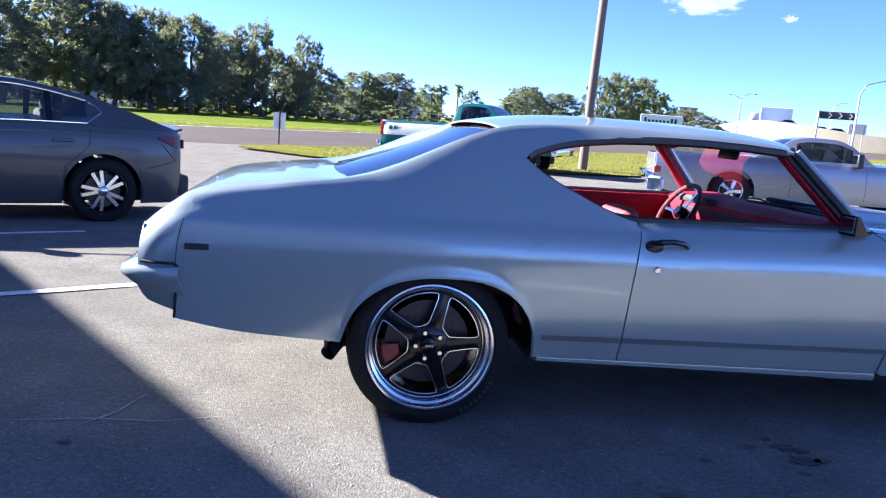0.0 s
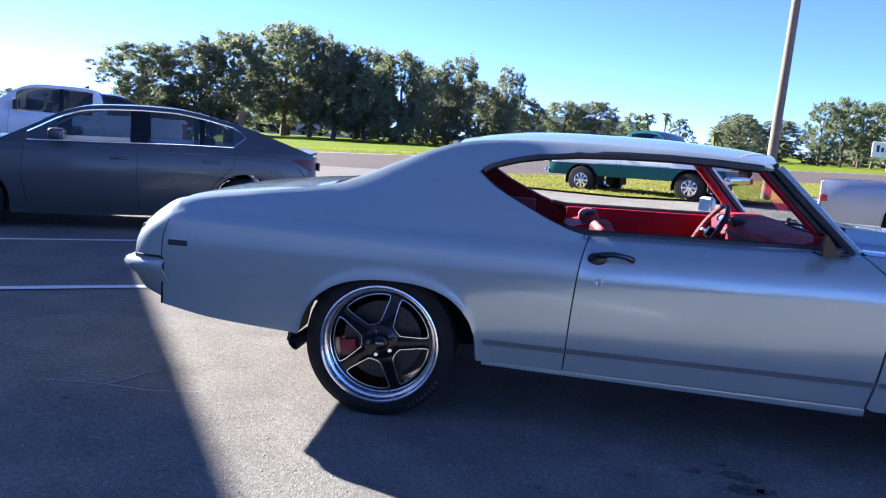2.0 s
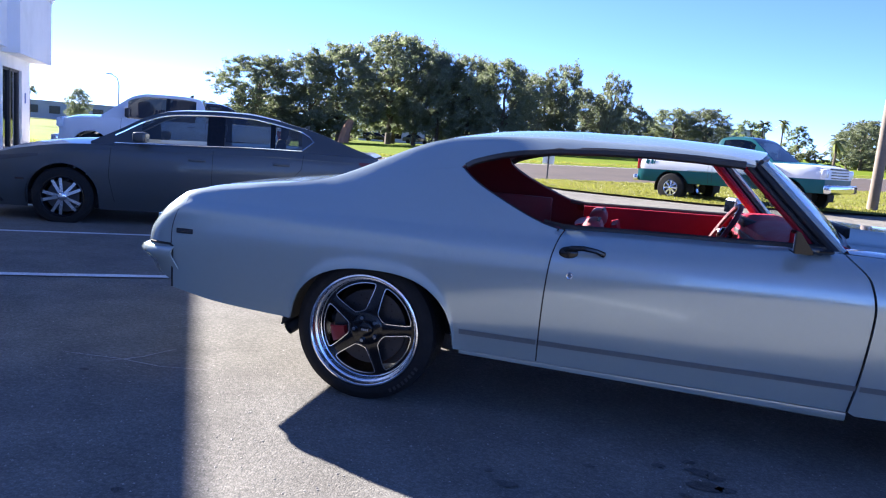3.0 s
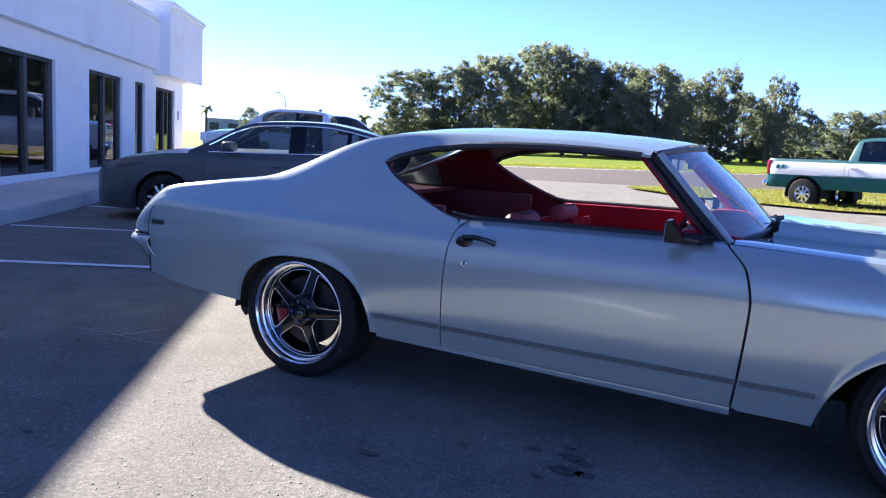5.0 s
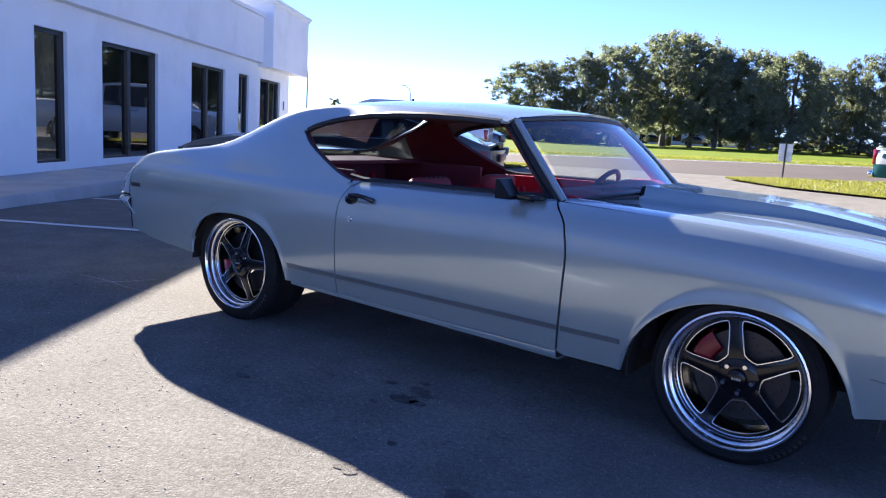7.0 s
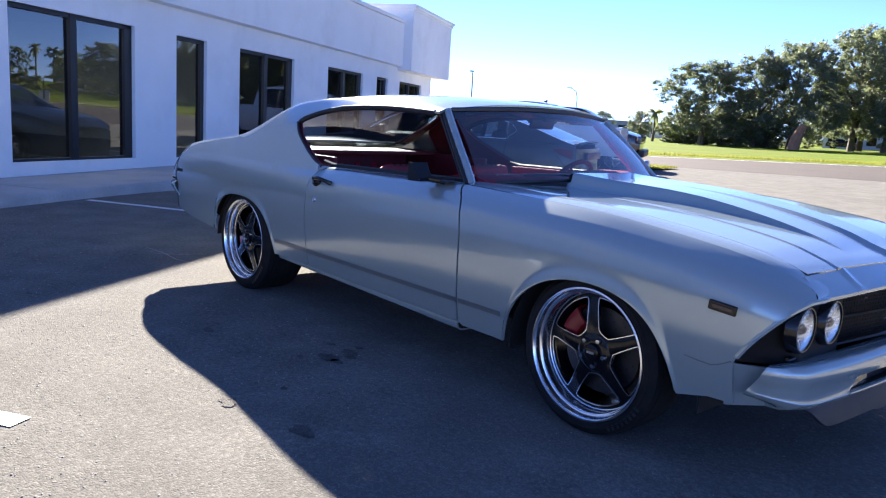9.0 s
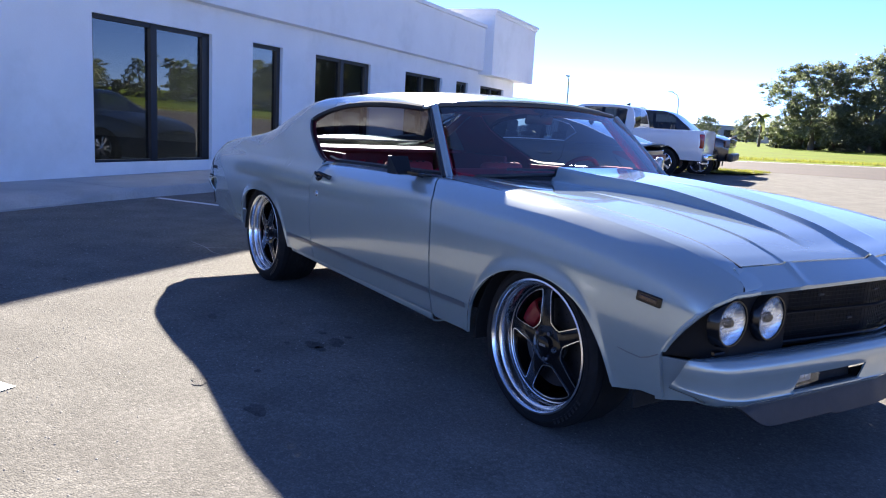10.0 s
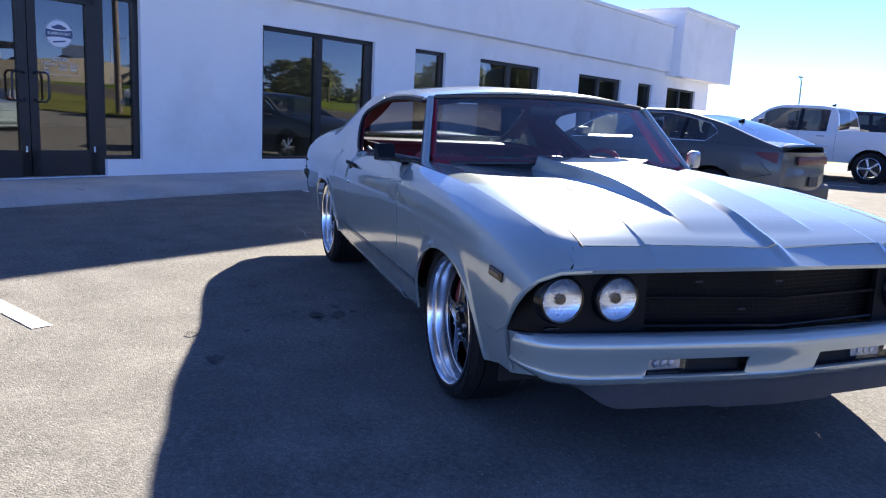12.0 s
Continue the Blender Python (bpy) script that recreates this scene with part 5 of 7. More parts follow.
    g.grid(side_panel(xs, low_z, belt_z, 58, side, lambda z: gap_f(z) + 0.004, nose_x), thick=0.012, flip=fl)
    rows = []
    for x0 in list(np.linspace(2.02, 3.60, 40)) + [3.612, 3.622, 3.630, 3.636, 3.640]:
        zb = belt_z(x0)
        x = x0 + (nose_x(zb) - 3.64) * max(0.0, (x0 - 2.082) / 1.558) ** 5
        yb = side_y(x, zb) if x0 > 3.4 else belt_y(x0)
        yi = 0.737 - 0.045 * smooth(3.550, 3.572, x)
        rows.append([(x, side * lerp(yb, yi, q), zb + 0.013 * (1 - (1 - q) ** 2) * (1 - 0.8 * smooth(3.5, 3.62, x))) for q in np.linspace(0, 1, 7)] + [(x, side * (yi - 0.002), zb - 0.014)])
    g.grid(rows, flip=fl)
    fender = part("fender", g, silver_paint, hero, "silver front fender", weld=0.0006)
    # soft shade line at the fender's lower edge, drawn as a thin grey tube
    g = Geo()
    g.tube([(x, side * (side_y(x, z) + 0.0005), z) for x, z in ((3.262, 0.45), (3.31, 0.443), (3.36, 0.44), (3.39, 0.45), (3.43, 0.472))], 0.0022, 6)
    part("panel_groove", g, shade_grey, fender)
    # side markers
    mk = Geo()
    mx, mz = 3.386, 0.649
    yaw = math.degrees(math.atan2(side_y(3.43, mz) - side_y(3.343, mz), 0.087)) * side
    mk.box((mx, side * (side_y(mx, mz) + 0.002), mz), (0.098, 0.012, 0.034), (0, 6, yaw), 0.003)
    bez = part("side_marker", mk, gloss_black, fender, "black-framed amber side marker")
    mk = Geo()
    mk.box((mx, side * (side_y(mx, mz) + 0.008), mz), (0.07, 0.006, 0.016), (0, 6, yaw), 0.002)
    part("lens", mk, amber_lens, bez)
    mk = Geo()
    mk.box((-0.925, side * (side_y(-0.925, 0.705) + 0.001), 0.705), (0.088, 0.008, 0.024), (0, 0, -2 * side), 0.002)
    badge = part("marker_badge", mk, satin_black, hero, "small dark rectangular side marker")
    mk = Geo()
    mk.box((-0.925, side * (side_y(-0.925, 0.705) + 0.005), 0.705), (0.074, 0.004, 0.012), (0, 0, -2 * side), 0.001)
    part("lens", mk, dark_trim, badge)
    # shade under the body crease low on the flank, laid on as a dark strip
    for k, (xa, xb) in enumerate(((0.458, 0.803), (0.815, 2.09), (2.105, 2.372))):
        g = Geo()
        g.grid([[(x, side * (side_y(x, z) + 0.0055), z) for z in (0.388 - 0.008 * (x - 0.4), 0.396 - 0.008 * (x - 0.4), 0.410 - 0.008 * (x - 0.4))] for x in np.linspace(xa, xb, 16)], thick=0.002, flip=fl)
        part("body_line", g, shade_grey, (hero, door, fender)[k])
    # rocker
    g = Geo()
    xs = np.linspace(0.458, 2.078, 30)
    g.grid([[(x, side * y, low_z(x) + dz * (1 if dz > -0.01 else lerp(0.75, 1.2, (x - 0.458) / 1.62))) for y, dz in ((0.80, -0.042), (0.865, -0.042), (0.888, -0.038), (0.900, -0.029), (0.905, -0.012), (0.904, -0.0055), (0.897, -0.002), (0.865, 0.03))] for x in xs], thick=0.008, flip=fl)
    part("rocker_panel", g, silver_paint, hero)
    # A pillar: silver front edge, black behind it
    lo, hi = Vector((1.975, side * 0.785, 0.908)), Vector((1.648, side * 0.668, 1.238))
    g = Geo()
    g.tube([lo + (hi - lo) * s for s in np.linspace(-0.02, 0.99, 8)], [0.028, 0.027, 0.027, 0.026, 0.025, 0.024, 0.022, 0.018], 10, flat=0.85)
    part("a_pillar", g, satin_black, hero, "black inner edge of the windshield pillar")
    g = Geo()
    o = Vector((0.022, side * 0.005, 0.010))
    g.tube([lo + o + (hi + o - lo - o) * s for s in np.linspace(-0.03, 0.99, 6)], 0.019, 10, flat=0.8)
    part("pillar_face", g, silver_paint, hero, "silver front edge of the windshield pillar")
    g = Geo()
    o = Vector((-0.034, 0, -0.006))
    g.tube([lo + o + (hi - lo) * s for s in np.linspace(0.0, 0.98, 6)], 0.012, 6)
    part("pillar_rubber", g, satin_black, hero)
    # black gutter along the window opening
    g = Geo()
    pts = [(x, side * (rail_y(x, dlo_top(x)) - 0.012), dlo_top(x) - 0.008) for x in [1.6, 1.4, 1.2, 1.0, 0.8, 0.65, 0.55, 0.47, 0.42, 0.385]]
    g.tube(pts, 0.014, 6, flat=1.3)
    part("window_rubber", g, satin_black, hero)
    g = Geo()
    pts = [(x, side * (side_y(x, dlo_bot(x)) - 0.012), dlo_bot(x) - 0.002) for x in [0.375, 0.42, 0.5, 0.6, 0.7, 0.78, 0.85]]
    g.tube(pts, 0.009, 6)
    part("window_rubber", g, satin_black, hero)
    # inside of the sail panel and quarter, red
    g = Geo()
    rows = []
    for x in np.linspace(-0.05, 0.86, 22):
        zt = (dlo_bot(x) if x > 0.37 else lerp(1.20, 1.122, smooth(-0.05, 0.37, x)))
        if x <= 0.37:
            zt = min(top_z(x) - 0.03, 1.235)
        rows.append([(x, side * (min(side_y(x, z), 0.9) - 0.045), z) for z in np.linspace(0.68 if x < 0.47 else 0.45, zt, 12)])
    g.grid(rows, thick=0.01, flip=not fl)
    part("rear_side_trim", g, dark_red, hero, "dark red vinyl side trim")
    g = Geo()
    g.grid([[(x, side * (0.775 - 0.03 * (1 - math.cos((z - 0.4) * 6))), z) for z in np.linspace(0.36, belt_z(x) + 0.004, 10)] for x in np.linspace(0.87, 2.0, 14)], thick=0.02, flip=not fl)
    g.box((1.35, side * 0.725, 0.70), (0.55, 0.06, 0.06), (0, 4, 0), 0.02, seg=2)
    part("door_card", g, red_vinyl, door, "red vinyl door card with armrest")
    g = Geo()
    g.tube([(1.945, side * 0.745, 0.885), (1.615, side * 0.642, 1.225)], 0.030, 10, flat=0.75)
    part("pillar_trim", g, red_vinyl, hero, "red vinyl pillar trim")

# roof skin
g = Geo()
rows = []
for x in np.linspace(0.27, 1.665, 46):
    zt, yt, zc = top_z(x), top_y(x), max(roof_c(x), top_z(x) + 0.004)
    rows.append([(x + 0.10 * smooth(1.35, 1.665, x) * (1 - (v) ** 2), v * yt, zt + (zc - zt) * (1 - abs(v) ** 2.6)) for v in np.linspace(-1, 1, 41)])
g.grid(rows, thick=0.01, flip=True)
part("roof", g, silver_paint, hero, "silver roof panel", weld=0.0004)
g = Geo()
rows = []
for x in np.linspace(0.30, 1.70, 30):
    zt, yt = top_z(min(x, 1.66)) - 0.05, top_y(min(x, 1.66)) - 0.02
    zc = roof_c(max(x, 0.2)) - 0.035
    rows.append([(x, v * yt, min(zt, zc) + (max(zc, zt) - min(zt, zc)) * (1 - abs(v) ** 2.4)) for v in np.linspace(-1, 1, 21)])
g.grid(rows, flip=True)
part("headliner", g, headliner, hero, "dark cloth headliner")

# rear glass and its frame, parcel shelf, deck
bl = ip((-0.56, 0.945), (-0.4, 0.978), (0.0, 1.112), (0.2, 1.195), (0.30, 1.247))
g = Geo()
rows = []
for k in range(17):
    s = k / 16
    row = []
    for v in np.linspace(-1, 1, 21):
        hw = lerp(0.64, 0.53, s)
        xx = lerp(-0.35 - 0.05 * (1 - v * v), 0.285 - 0.03 * (1 - v * v), s)
        row.append((xx, v * hw, bl(xx) + 0.012 * (1 - v * v) - 0.03 * v * v * (1 - s)))
    rows.append(row)
g.grid(rows, flip=True)
part("rear_window", g, tint_glass, hero, "curved rear window glass")
for side in (-1, 1):
    g = Geo()
    rows = []
    for k in range(22):
        x = lerp(-0.56, 0.30, k / 21)
        s = clamp((x + 0.5) / 0.785)
        hw = lerp(0.64, 0.53, s)
        rows.append([(x, side * lerp(top_y(x), hw, q), lerp(top_z(x), max(bl(x) - 0.012, 0.93), q ** 1.3) + 0.006 * math.sin(q * 3.14)) for q in np.linspace(0, 1, 7)])
    g.grid(rows, thick=0.01, flip=side < 0)
    part("window_surround", g, silver_paint, hero)
    g = Geo()
    g.grid([[(x, y - side * 0.006, z - 0.0125) for x, y, z in r] for r in rows], thick=0.004, flip=side < 0)
    part("sail_lining", g, dark_red, hero)
    # red trim beside the rear bench
    part("rear_side_trim", Geo().box((0.12, side * 0.655, 0.72), (1.10, 0.03, 0.42), (0, 0, 0), 0.01, seg=2), dark_red, hero)
g = Geo()
rows = []
for x in np.linspace(-1.138, -0.365, 32):
    zt, yt = min(top_z(x), 0.980), top_y(x)
    rows.append([(x, v * yt, zt + 0.022 * (1 - abs(v) ** 2.2) * smooth(-1.14, -0.9, x) - 0.020 * smooth(-0.60, -0.37, x) * (1 - abs(v) ** 4) - 0.016 * smooth(0.88, 0.93, abs(v)) * (1 - smooth(0.93, 0.98, abs(v)))) for v in np.linspace(-1, 1, 61)])
g.grid(rows, thick=0.01, flip=True)
part("deck_lid", g, silver_paint, hero, "silver boot lid", weld=0.0004)
g = Geo()
rows = [[(-1.136 - 0.02 * (1 - abs(v) ** 4), v * 0.84, z) for z in np.linspace(0.50, 0.765, 9)] for v in np.linspace(-1, 1, 15)]
g.grid(rows, thick=0.02)
part("tail_panel", g, silver_paint, hero)
# rear bumper, wrapped round both corners
g = Geo()
rows = []
sec = [(-0.07, -0.10), (-0.052, -0.104), (-0.036, -0.086), (-0.018, -0.055), (0.012, -0.030), (0.040, -0.010), (0.047, 0.008), (0.036, 0.026), (0.0, 0.045), (-0.05, 0.05)]
for side_v in np.linspace(-1, 1, 61):
    a = abs(side_v)
    sg = 1 if side_v >= 0 else -1
    if a < 0.82:
        bx, by = -1.176, sg * a / 0.82 * 0.845
        nx, ny = -1.0, 0.0
    else:
        q = (a - 0.82) / 0.18
        ang = q * 1.45
        bx, by = lerp(-1.176, -0.985, q ** 1.3), sg * (0.845 + 0.082 * math.sin(min(ang, 1.57)))
        nx, ny = -math.cos(ang), sg * math.sin(ang)
    q = clamp((a - 0.82) / 0.18)
    rows.append([(bx + nx * o * lerp(1, 0.55, q) + 0.42 * q * max(0.0, -h), by + ny * o * lerp(1, 0.62, q) + sg * 0.006 * q, 0.582 + (h if h > -0.03 else h * lerp(1.0, 1.5, q))) for o, h in sec])
g.grid(rows, thick=0.006)
part("rear_bumper", g, silver_paint, hero, "silver wrap-around rear bumper", angle=50, weld=0.0004)
part("wheel_tub", Geo().box((-0.50, 0, 0.61), (0.04, 1.70, 0.38), (0, 0, 0), 0.01), soot_black, hero)
# black gap strips round the bumper ends
for side in (-1, 1):
    part("bumper_gap", Geo().tube([(-0.992 - 0.012 * (1 - s), side * (side_y(-0.99, lerp(0.42, 0.625, s)) - 0.002), lerp(0.42, 0.625, s)) for s in np.linspace(0, 1, 7)] + [(-1.0 - 0.13 * s, side * (side_y(-1.0 - 0.13 * s, 0.634) + 0.001 - 0.016 * s ** 4), 0.634) for s in np.linspace(0.08, 1, 7)], 0.006, 6), soot_black, hero)
# exhaust tips
for side in (-1, 1):
    g = Geo()
    g.tube([(-0.15, side * 0.66, 0.33), (-0.36, side * 0.76, 0.308), (-0.41, side * 0.835, 0.270)], 0.032, 16, caps=False)
    g.tube([(-0.41, side * 0.835, 0.270), (-0.36, side * 0.76, 0.308)], 0.027, 16, caps=False)
    part("exhaust_tip", g, satin_black, hero, "black exhaust tip")

# bonnet with cowl-induction scoop
scoop_w = ip((2.1, 0.243), (2.8, 0.250), (3.5, 0.262))
scoop_h = ip((2.1, 0.074), (2.5, 0.064), (2.9, 0.044), (3.2, 0.023), (3.4, 0.007), (3.5, 0.0))


def hood_z(x, y):
    """Bonnet surface: flat sides, a fine rib each side, the cowl scoop and a centre windsplit."""
    a = abs(y)
    z = hood_line(min(x, 3.62)) + 0.012
    z += lerp(-0.016, 0.010, smooth(2.2, 3.2, x)) * (1 - (a / 0.73) ** 2)
    rib = lerp(0.40, 0.505, clamp((x - 2.2) / 1.4))
    z += 0.0045 * (1 - clamp((a - rib) / 0.008)) * smooth(2.35, 3.0, x)
    w, h = scoop_w(x), scoop_h(x)
    z += h * (1 - smooth(w - 0.006, w + 0.022, a))
    grow = smooth(2.55, 3.45, x)
    z += 0.015 * grow * clamp(1 - a / lerp(0.02, 0.034, grow))
    return z


def hood_front(y):
    return 3.548 + 0.055 * (1 - abs(y) / 0.73)


g = Geo()
ysamp = sorted(set([round(v, 4) for v in np.linspace(-0.726, 0.726, 61)] + [round(s * (0.232 + 0.056 * k / 20), 4) for s in (-1, 1) for k in range(21)] + [round(s * (0.395 + 0.125 * k / 26), 4) for s in (-1, 1) for k in range(27)] + [round(-0.048 + 0.006 * k, 4) for k in range(17)]))
rows = []
for k in range(70):
    s = k / 69
    row = []
    for y in ysamp:
        xr = 2.048 + 0.108 * (1 - (y / 0.73) ** 2)
        if abs(y) < 0.255:
            xr += 0.02
        x = lerp(xr, hood_front(y), s)
        row.append((x, y, hood_z(x, y) - (0.004 * smooth(0.97, 1.0, s))))
    rows.append(row)
g.grid(rows, thick=0.012, flip=True)
hood = part("bonnet", g, silver_paint, hero, "silver bonnet with raised cowl scoop", angle=28)
for side in (-1, 1):
    part("bonnet_gap", Geo().tube([(x, side * 0.7318, belt_z(x) + 0.0098) for x in np.linspace(2.06, 3.56, 24)], 0.0056, 8, flat=0.65), soot_black, hero)
part("scoop_seal", Geo().box((2.160, 0, 0.936), (0.050, 0.492, 0.070), (0, 8, 0), 0.014, seg=2), rubber, hood, "black rubber seal in the scoop's rear opening")

# nose panel between bonnet and grille
def nose_lip(y):
    return 3.628 + 0.085 * (1 - abs(y) / 0.78)


g = Geo()
rows = []
for y in sorted(set(list(np.round(np.linspace(-0.768, 0.768, 85), 4)) + [0.0, -0.02, 0.02, -0.04, 0.04, -0.47, 0.47, -0.53, 0.53, -0.50, 0.50])):
    a = abs(y)
    yy = min(a, 0.728)
    x0 = hood_front(yy) + 0.011
    z0 = hood_z(hood_front(yy), yy) - 0.006
    x1 = nose_lip(a)
    z1 = 0.708 + 0.018 * (1 - a / 0.79)
    ridge = 0.006 * max(0.0, 1 - abs(a - 0.50) / 0.03)
    row = []
    for s in np.linspace(0, 1, 9):
        row.append((lerp(x0, x1, s), y, lerp(z0, z1, s ** 0.92) + ridge * (1 - s * 0.6)))
    row.append((x1 - 0.006, y, z1 - 0.014))
    row.append((x1 - 0.05, y, z1 - 0.02))
    rows.append(row)
g.grid(rows, thick=0.006)
part("nose_panel", g, silver_paint, hero, "silver nose panel above the grille", angle=40)

# grille: black shell, fine mesh bars, central bar, lamp bezels
def grille_x(y):
    return 3.585 + 0.07 * (1 - abs(y) / 0.52) if abs(y) < 0.52 else 3.585 - 0.02 * (abs(y) - 0.52)


grille = part("grille", Geo().grid([[(grille_x(y) - 0.045 + 0.03 * smooth(0.5, 0.6, abs(y)) - 0.13 * smooth(0.80, 0.93, abs(y)), y, z) for z in np.linspace(0.47, 0.715, 8)] for y in np.linspace(-0.925, 0.925, 75)], thick=0.02, flip=True), grille_black, hero, "black recessed mesh grille")
bar = Geo()
for k in range(13):
    z = 0.515 + k * 0.0145
    if abs(z - 0.602) < 0.012:
        continue
    bar.tube([(grille_x(y) - 0.02, y, z) for y in np.linspace(-0.52, 0.52, 15)], 0.0012, 4)
tagged(part("grille_mesh", bar, grille_black, grille), kind="stuff")
bar = Geo()
for k in range(53):
    y = -0.52 + 1.04 * k / 52
    bar.tube([(grille_x(y) - 0.026, y, 0.507), (grille_x(y) - 0.026, y, 0.70)], 0.0010, 4)
tagged(part("grille_mesh", bar, grille_black, grille), kind="stuff")
part("grille_bar", Geo().tube([(grille_x(y) - 0.004, y, 0.602) for y in np.linspace(-0.53, 0.53, 21)], 0.008, 8, flat=0.8), grille_black, grille, "dark central grille bar")
part("grille_trim", Geo().tube([(grille_x(y) + 0.002, y, 0.506) for y in np.linspace(-0.86, 0.86, 35)], 0.007, 6), gloss_black, grille)
for ey, ez in ((-0.30, 0.655), (0.0, 0.66), (-0.13, 0.56)):
    part("grille_clip", Geo().box((grille_x(ey) - 0.012, ey, ez), (0.008, 0.03, 0.006), (0, 0, 0), 0.001), dark_trim, grille)
lamp_bowl = Geo().lathe([(0.0, -0.014), (0.03, -0.012), (0.055, -0.007), (0.066, -0.001), (0.070, 0.001)], 24)
bowl_me = lamp_bowl.mesh("reflector", lamp_silver, 60)
lens_me = Geo().lathe([(0.0, 0.014), (0.03, 0.0125), (0.055, 0.007), (0.070, 0.0)], 32).mesh("lens", lamp_glass, 60)
ring_me = Geo().lathe([(0.069, -0.01), (0.070, 0.006), (0.075, 0.007), (0.080, 0.002), (0.086, -0.03)], 32).mesh("lamp_ring", gloss_black, 50)
bulb_me = Geo().lathe([(0.0, 0.004), (0.010, 0.003), (0.013, -0.004), (0.018, -0.007), (0.018, -0.03)], 18).mesh("bulb_shield", gloss_black, 50)
fl_geo = Geo()
for k in range(9):
    yy = -0.048 + 0.012 * k
    hh = math.sqrt(max(0.0, 0.06 ** 2 - yy * yy))
    fl_geo.box((yy, 0, 0.0), (0.0022, 2 * hh, 0.004))
flute_me = fl_geo.mesh("lens_flutes", lamp_glass, 30)
for yl in (-0.815, -0.618, 0.618, 0.815):
    m = pose(3.613 - (0.010 if abs(yl) > 0.7 else 0), yl, 0.607, 0, 90, 0)
    hl = new("headlight", ring_me)
    hl.parent, hl.matrix_basis = hero, m
    hl["label"] = "round headlight in black bezel"
    for me in (bowl_me, lens_me, bulb_me, flute_me):
        o = new(me.name, me)
        o.parent = hl
    hl.children[1].visible_shadow = False
# lamp surrounds that wrap round to the fender
for side in (-1, 1):
    g = Geo()
    rows = []
    for y in np.linspace(0.50, 0.926, 26):
        xf = grille_x(y) + 0.012 - 0.15 * smooth(0.80, 0.945, y)
        zt = lerp(0.712, 0.50, smooth(0.80, 0.965, y))
        rows.append([(xf - 0.006 * q, side * y, lerp(0.478, zt, q)) for q in np.linspace(0, 1, 9)])
    g.grid(rows, thick=0.02, flip=side > 0)
    part("lamp_surround", g, grille_black, grille, "black headlight surround")

# rolled edge from the nose lip round to the flank
for side in (-1, 1):
    pts = [(3.630, 0.735, 0.705), (3.631, 0.75, 0.706), (3.629, 0.768, 0.704)]
    pts += [(nose_x(z) - 0.004, side_y(min(nose_x(z), 3.66), z) - 0.006, z) for z in (0.70, 0.67, 0.63, 0.58, 0.53, 0.49)]
    part("lamp_brow", Geo().tube([(x, side * y, z) for x, y, z in pts], 0.010, 8), silver_paint, hero)

# front bumper, painted, with openings
g = Geo()
rows = []
bs = [(-0.07, 0.045), (-0.02, 0.056), (0.018, 0.052), (0.031, 0.036), (0.032, 0.014), (0.026, -0.004), (0.019, -0.022), (0.000, -0.084), (0.004, -0.092), (-0.004, -0.106), (-0.022, -0.122), (-0.05, -0.134), (-0.12, -0.138)]


def bump_xy(v):
    a = abs(v)
    sg = 1 if v >= 0 else -1
    if a < 0.84:
        y = a / 0.84 * 0.84
        return 3.655 + 0.055 * (1 - y / 0.84) - 0.03 * (y / 0.84) ** 4, sg * y, 1.0, 0.0
    q = (a - 0.84) / 0.16
    ang = q * 1.5
    return 3.625 - 0.155 * q ** 1.4, sg * (0.84 + 0.095 * math.sin(min(ang, 1.57))), math.cos(ang), sg * math.sin(ang)


vs = sorted(set(list(np.round(np.linspace(-1, 1, 101), 4)) + [-0.15, -0.525, 0.15, 0.525]))
for v in vs:
    bx, by, nx, ny = bump_xy(v)
    q = clamp((abs(v) - 0.84) / 0.16)
    tp = smooth(0.72, 1.0, abs(v))
    rows.append([(bx + 0.085 * q * q * clamp((h + 0.138) / 0.194) + nx * o * lerp(1, 0.5, q), by + ny * o * lerp(1, 0.5, q), 0.442 + (h if h > 0 else h * lerp(1.0, 0.66, tp)) * lerp(1, 0.9, q)) for o, h in bs])
inside = lambda i, j: not (j == 6 and 0.15 < abs(0.5 * (vs[i] + vs[i + 1])) < 0.525)
g.grid(rows, thick=0.006, keep=inside)
bumper = part("front_bumper", g, silver_paint, hero, "silver painted front bumper with lamp openings", angle=50)
for side in (-1, 1):
    a, b = 0.145, 0.53
    g = Geo()
    g.grid([[(bump_xy(side * v)[0] + o, side * v * 1.0, z) for o, z in ((-0.006, 0.352), (-0.05, 0.350), (-0.05, 0.432), (0.016, 0.428))] for v in np.linspace(a, b, 5)], thick=0.01, flip=side < 0)
    part("bumper_recess", g, soot_black, bumper)
    g = Geo()
    loop = []
    for v in np.linspace(a, b, 9):
        bx = bump_xy(side * v)[0]
        loop.append((bx + 0.004, side * v, 0.354))
    g.tube(loop, 0.006, 6)
    part("opening_lip", g, silver_paint, bumper)
    g = Geo()
    yc = side * 0.44
    g.box((bump_xy(yc)[0] - 0.022, yc, 0.389), (0.03, 0.15, 0.054), (0, 0, 0), 0.006)
    lampb = part("parking_lamp", g, white_lens, bumper, "small clear rectangular parking lamp")
    lampb.data.materials[0] = lamp_glass
    g = Geo()
    g.box((bump_xy(yc)[0] - 0.038, yc, 0.389), (0.008, 0.14, 0.048), (0, 0, 0), 0.004)
    for dy in (-0.03, 0.0, 0.03):
        g.lathe([(0.0, 0.012), (0.012, 0.008), (0.016, 0.0)], 12, pose(bump_xy(yc)[0] - 0.036, yc + dy, 0.389, 0, 90, 0))
    part("reflector", g, dull_chrome, lampb)
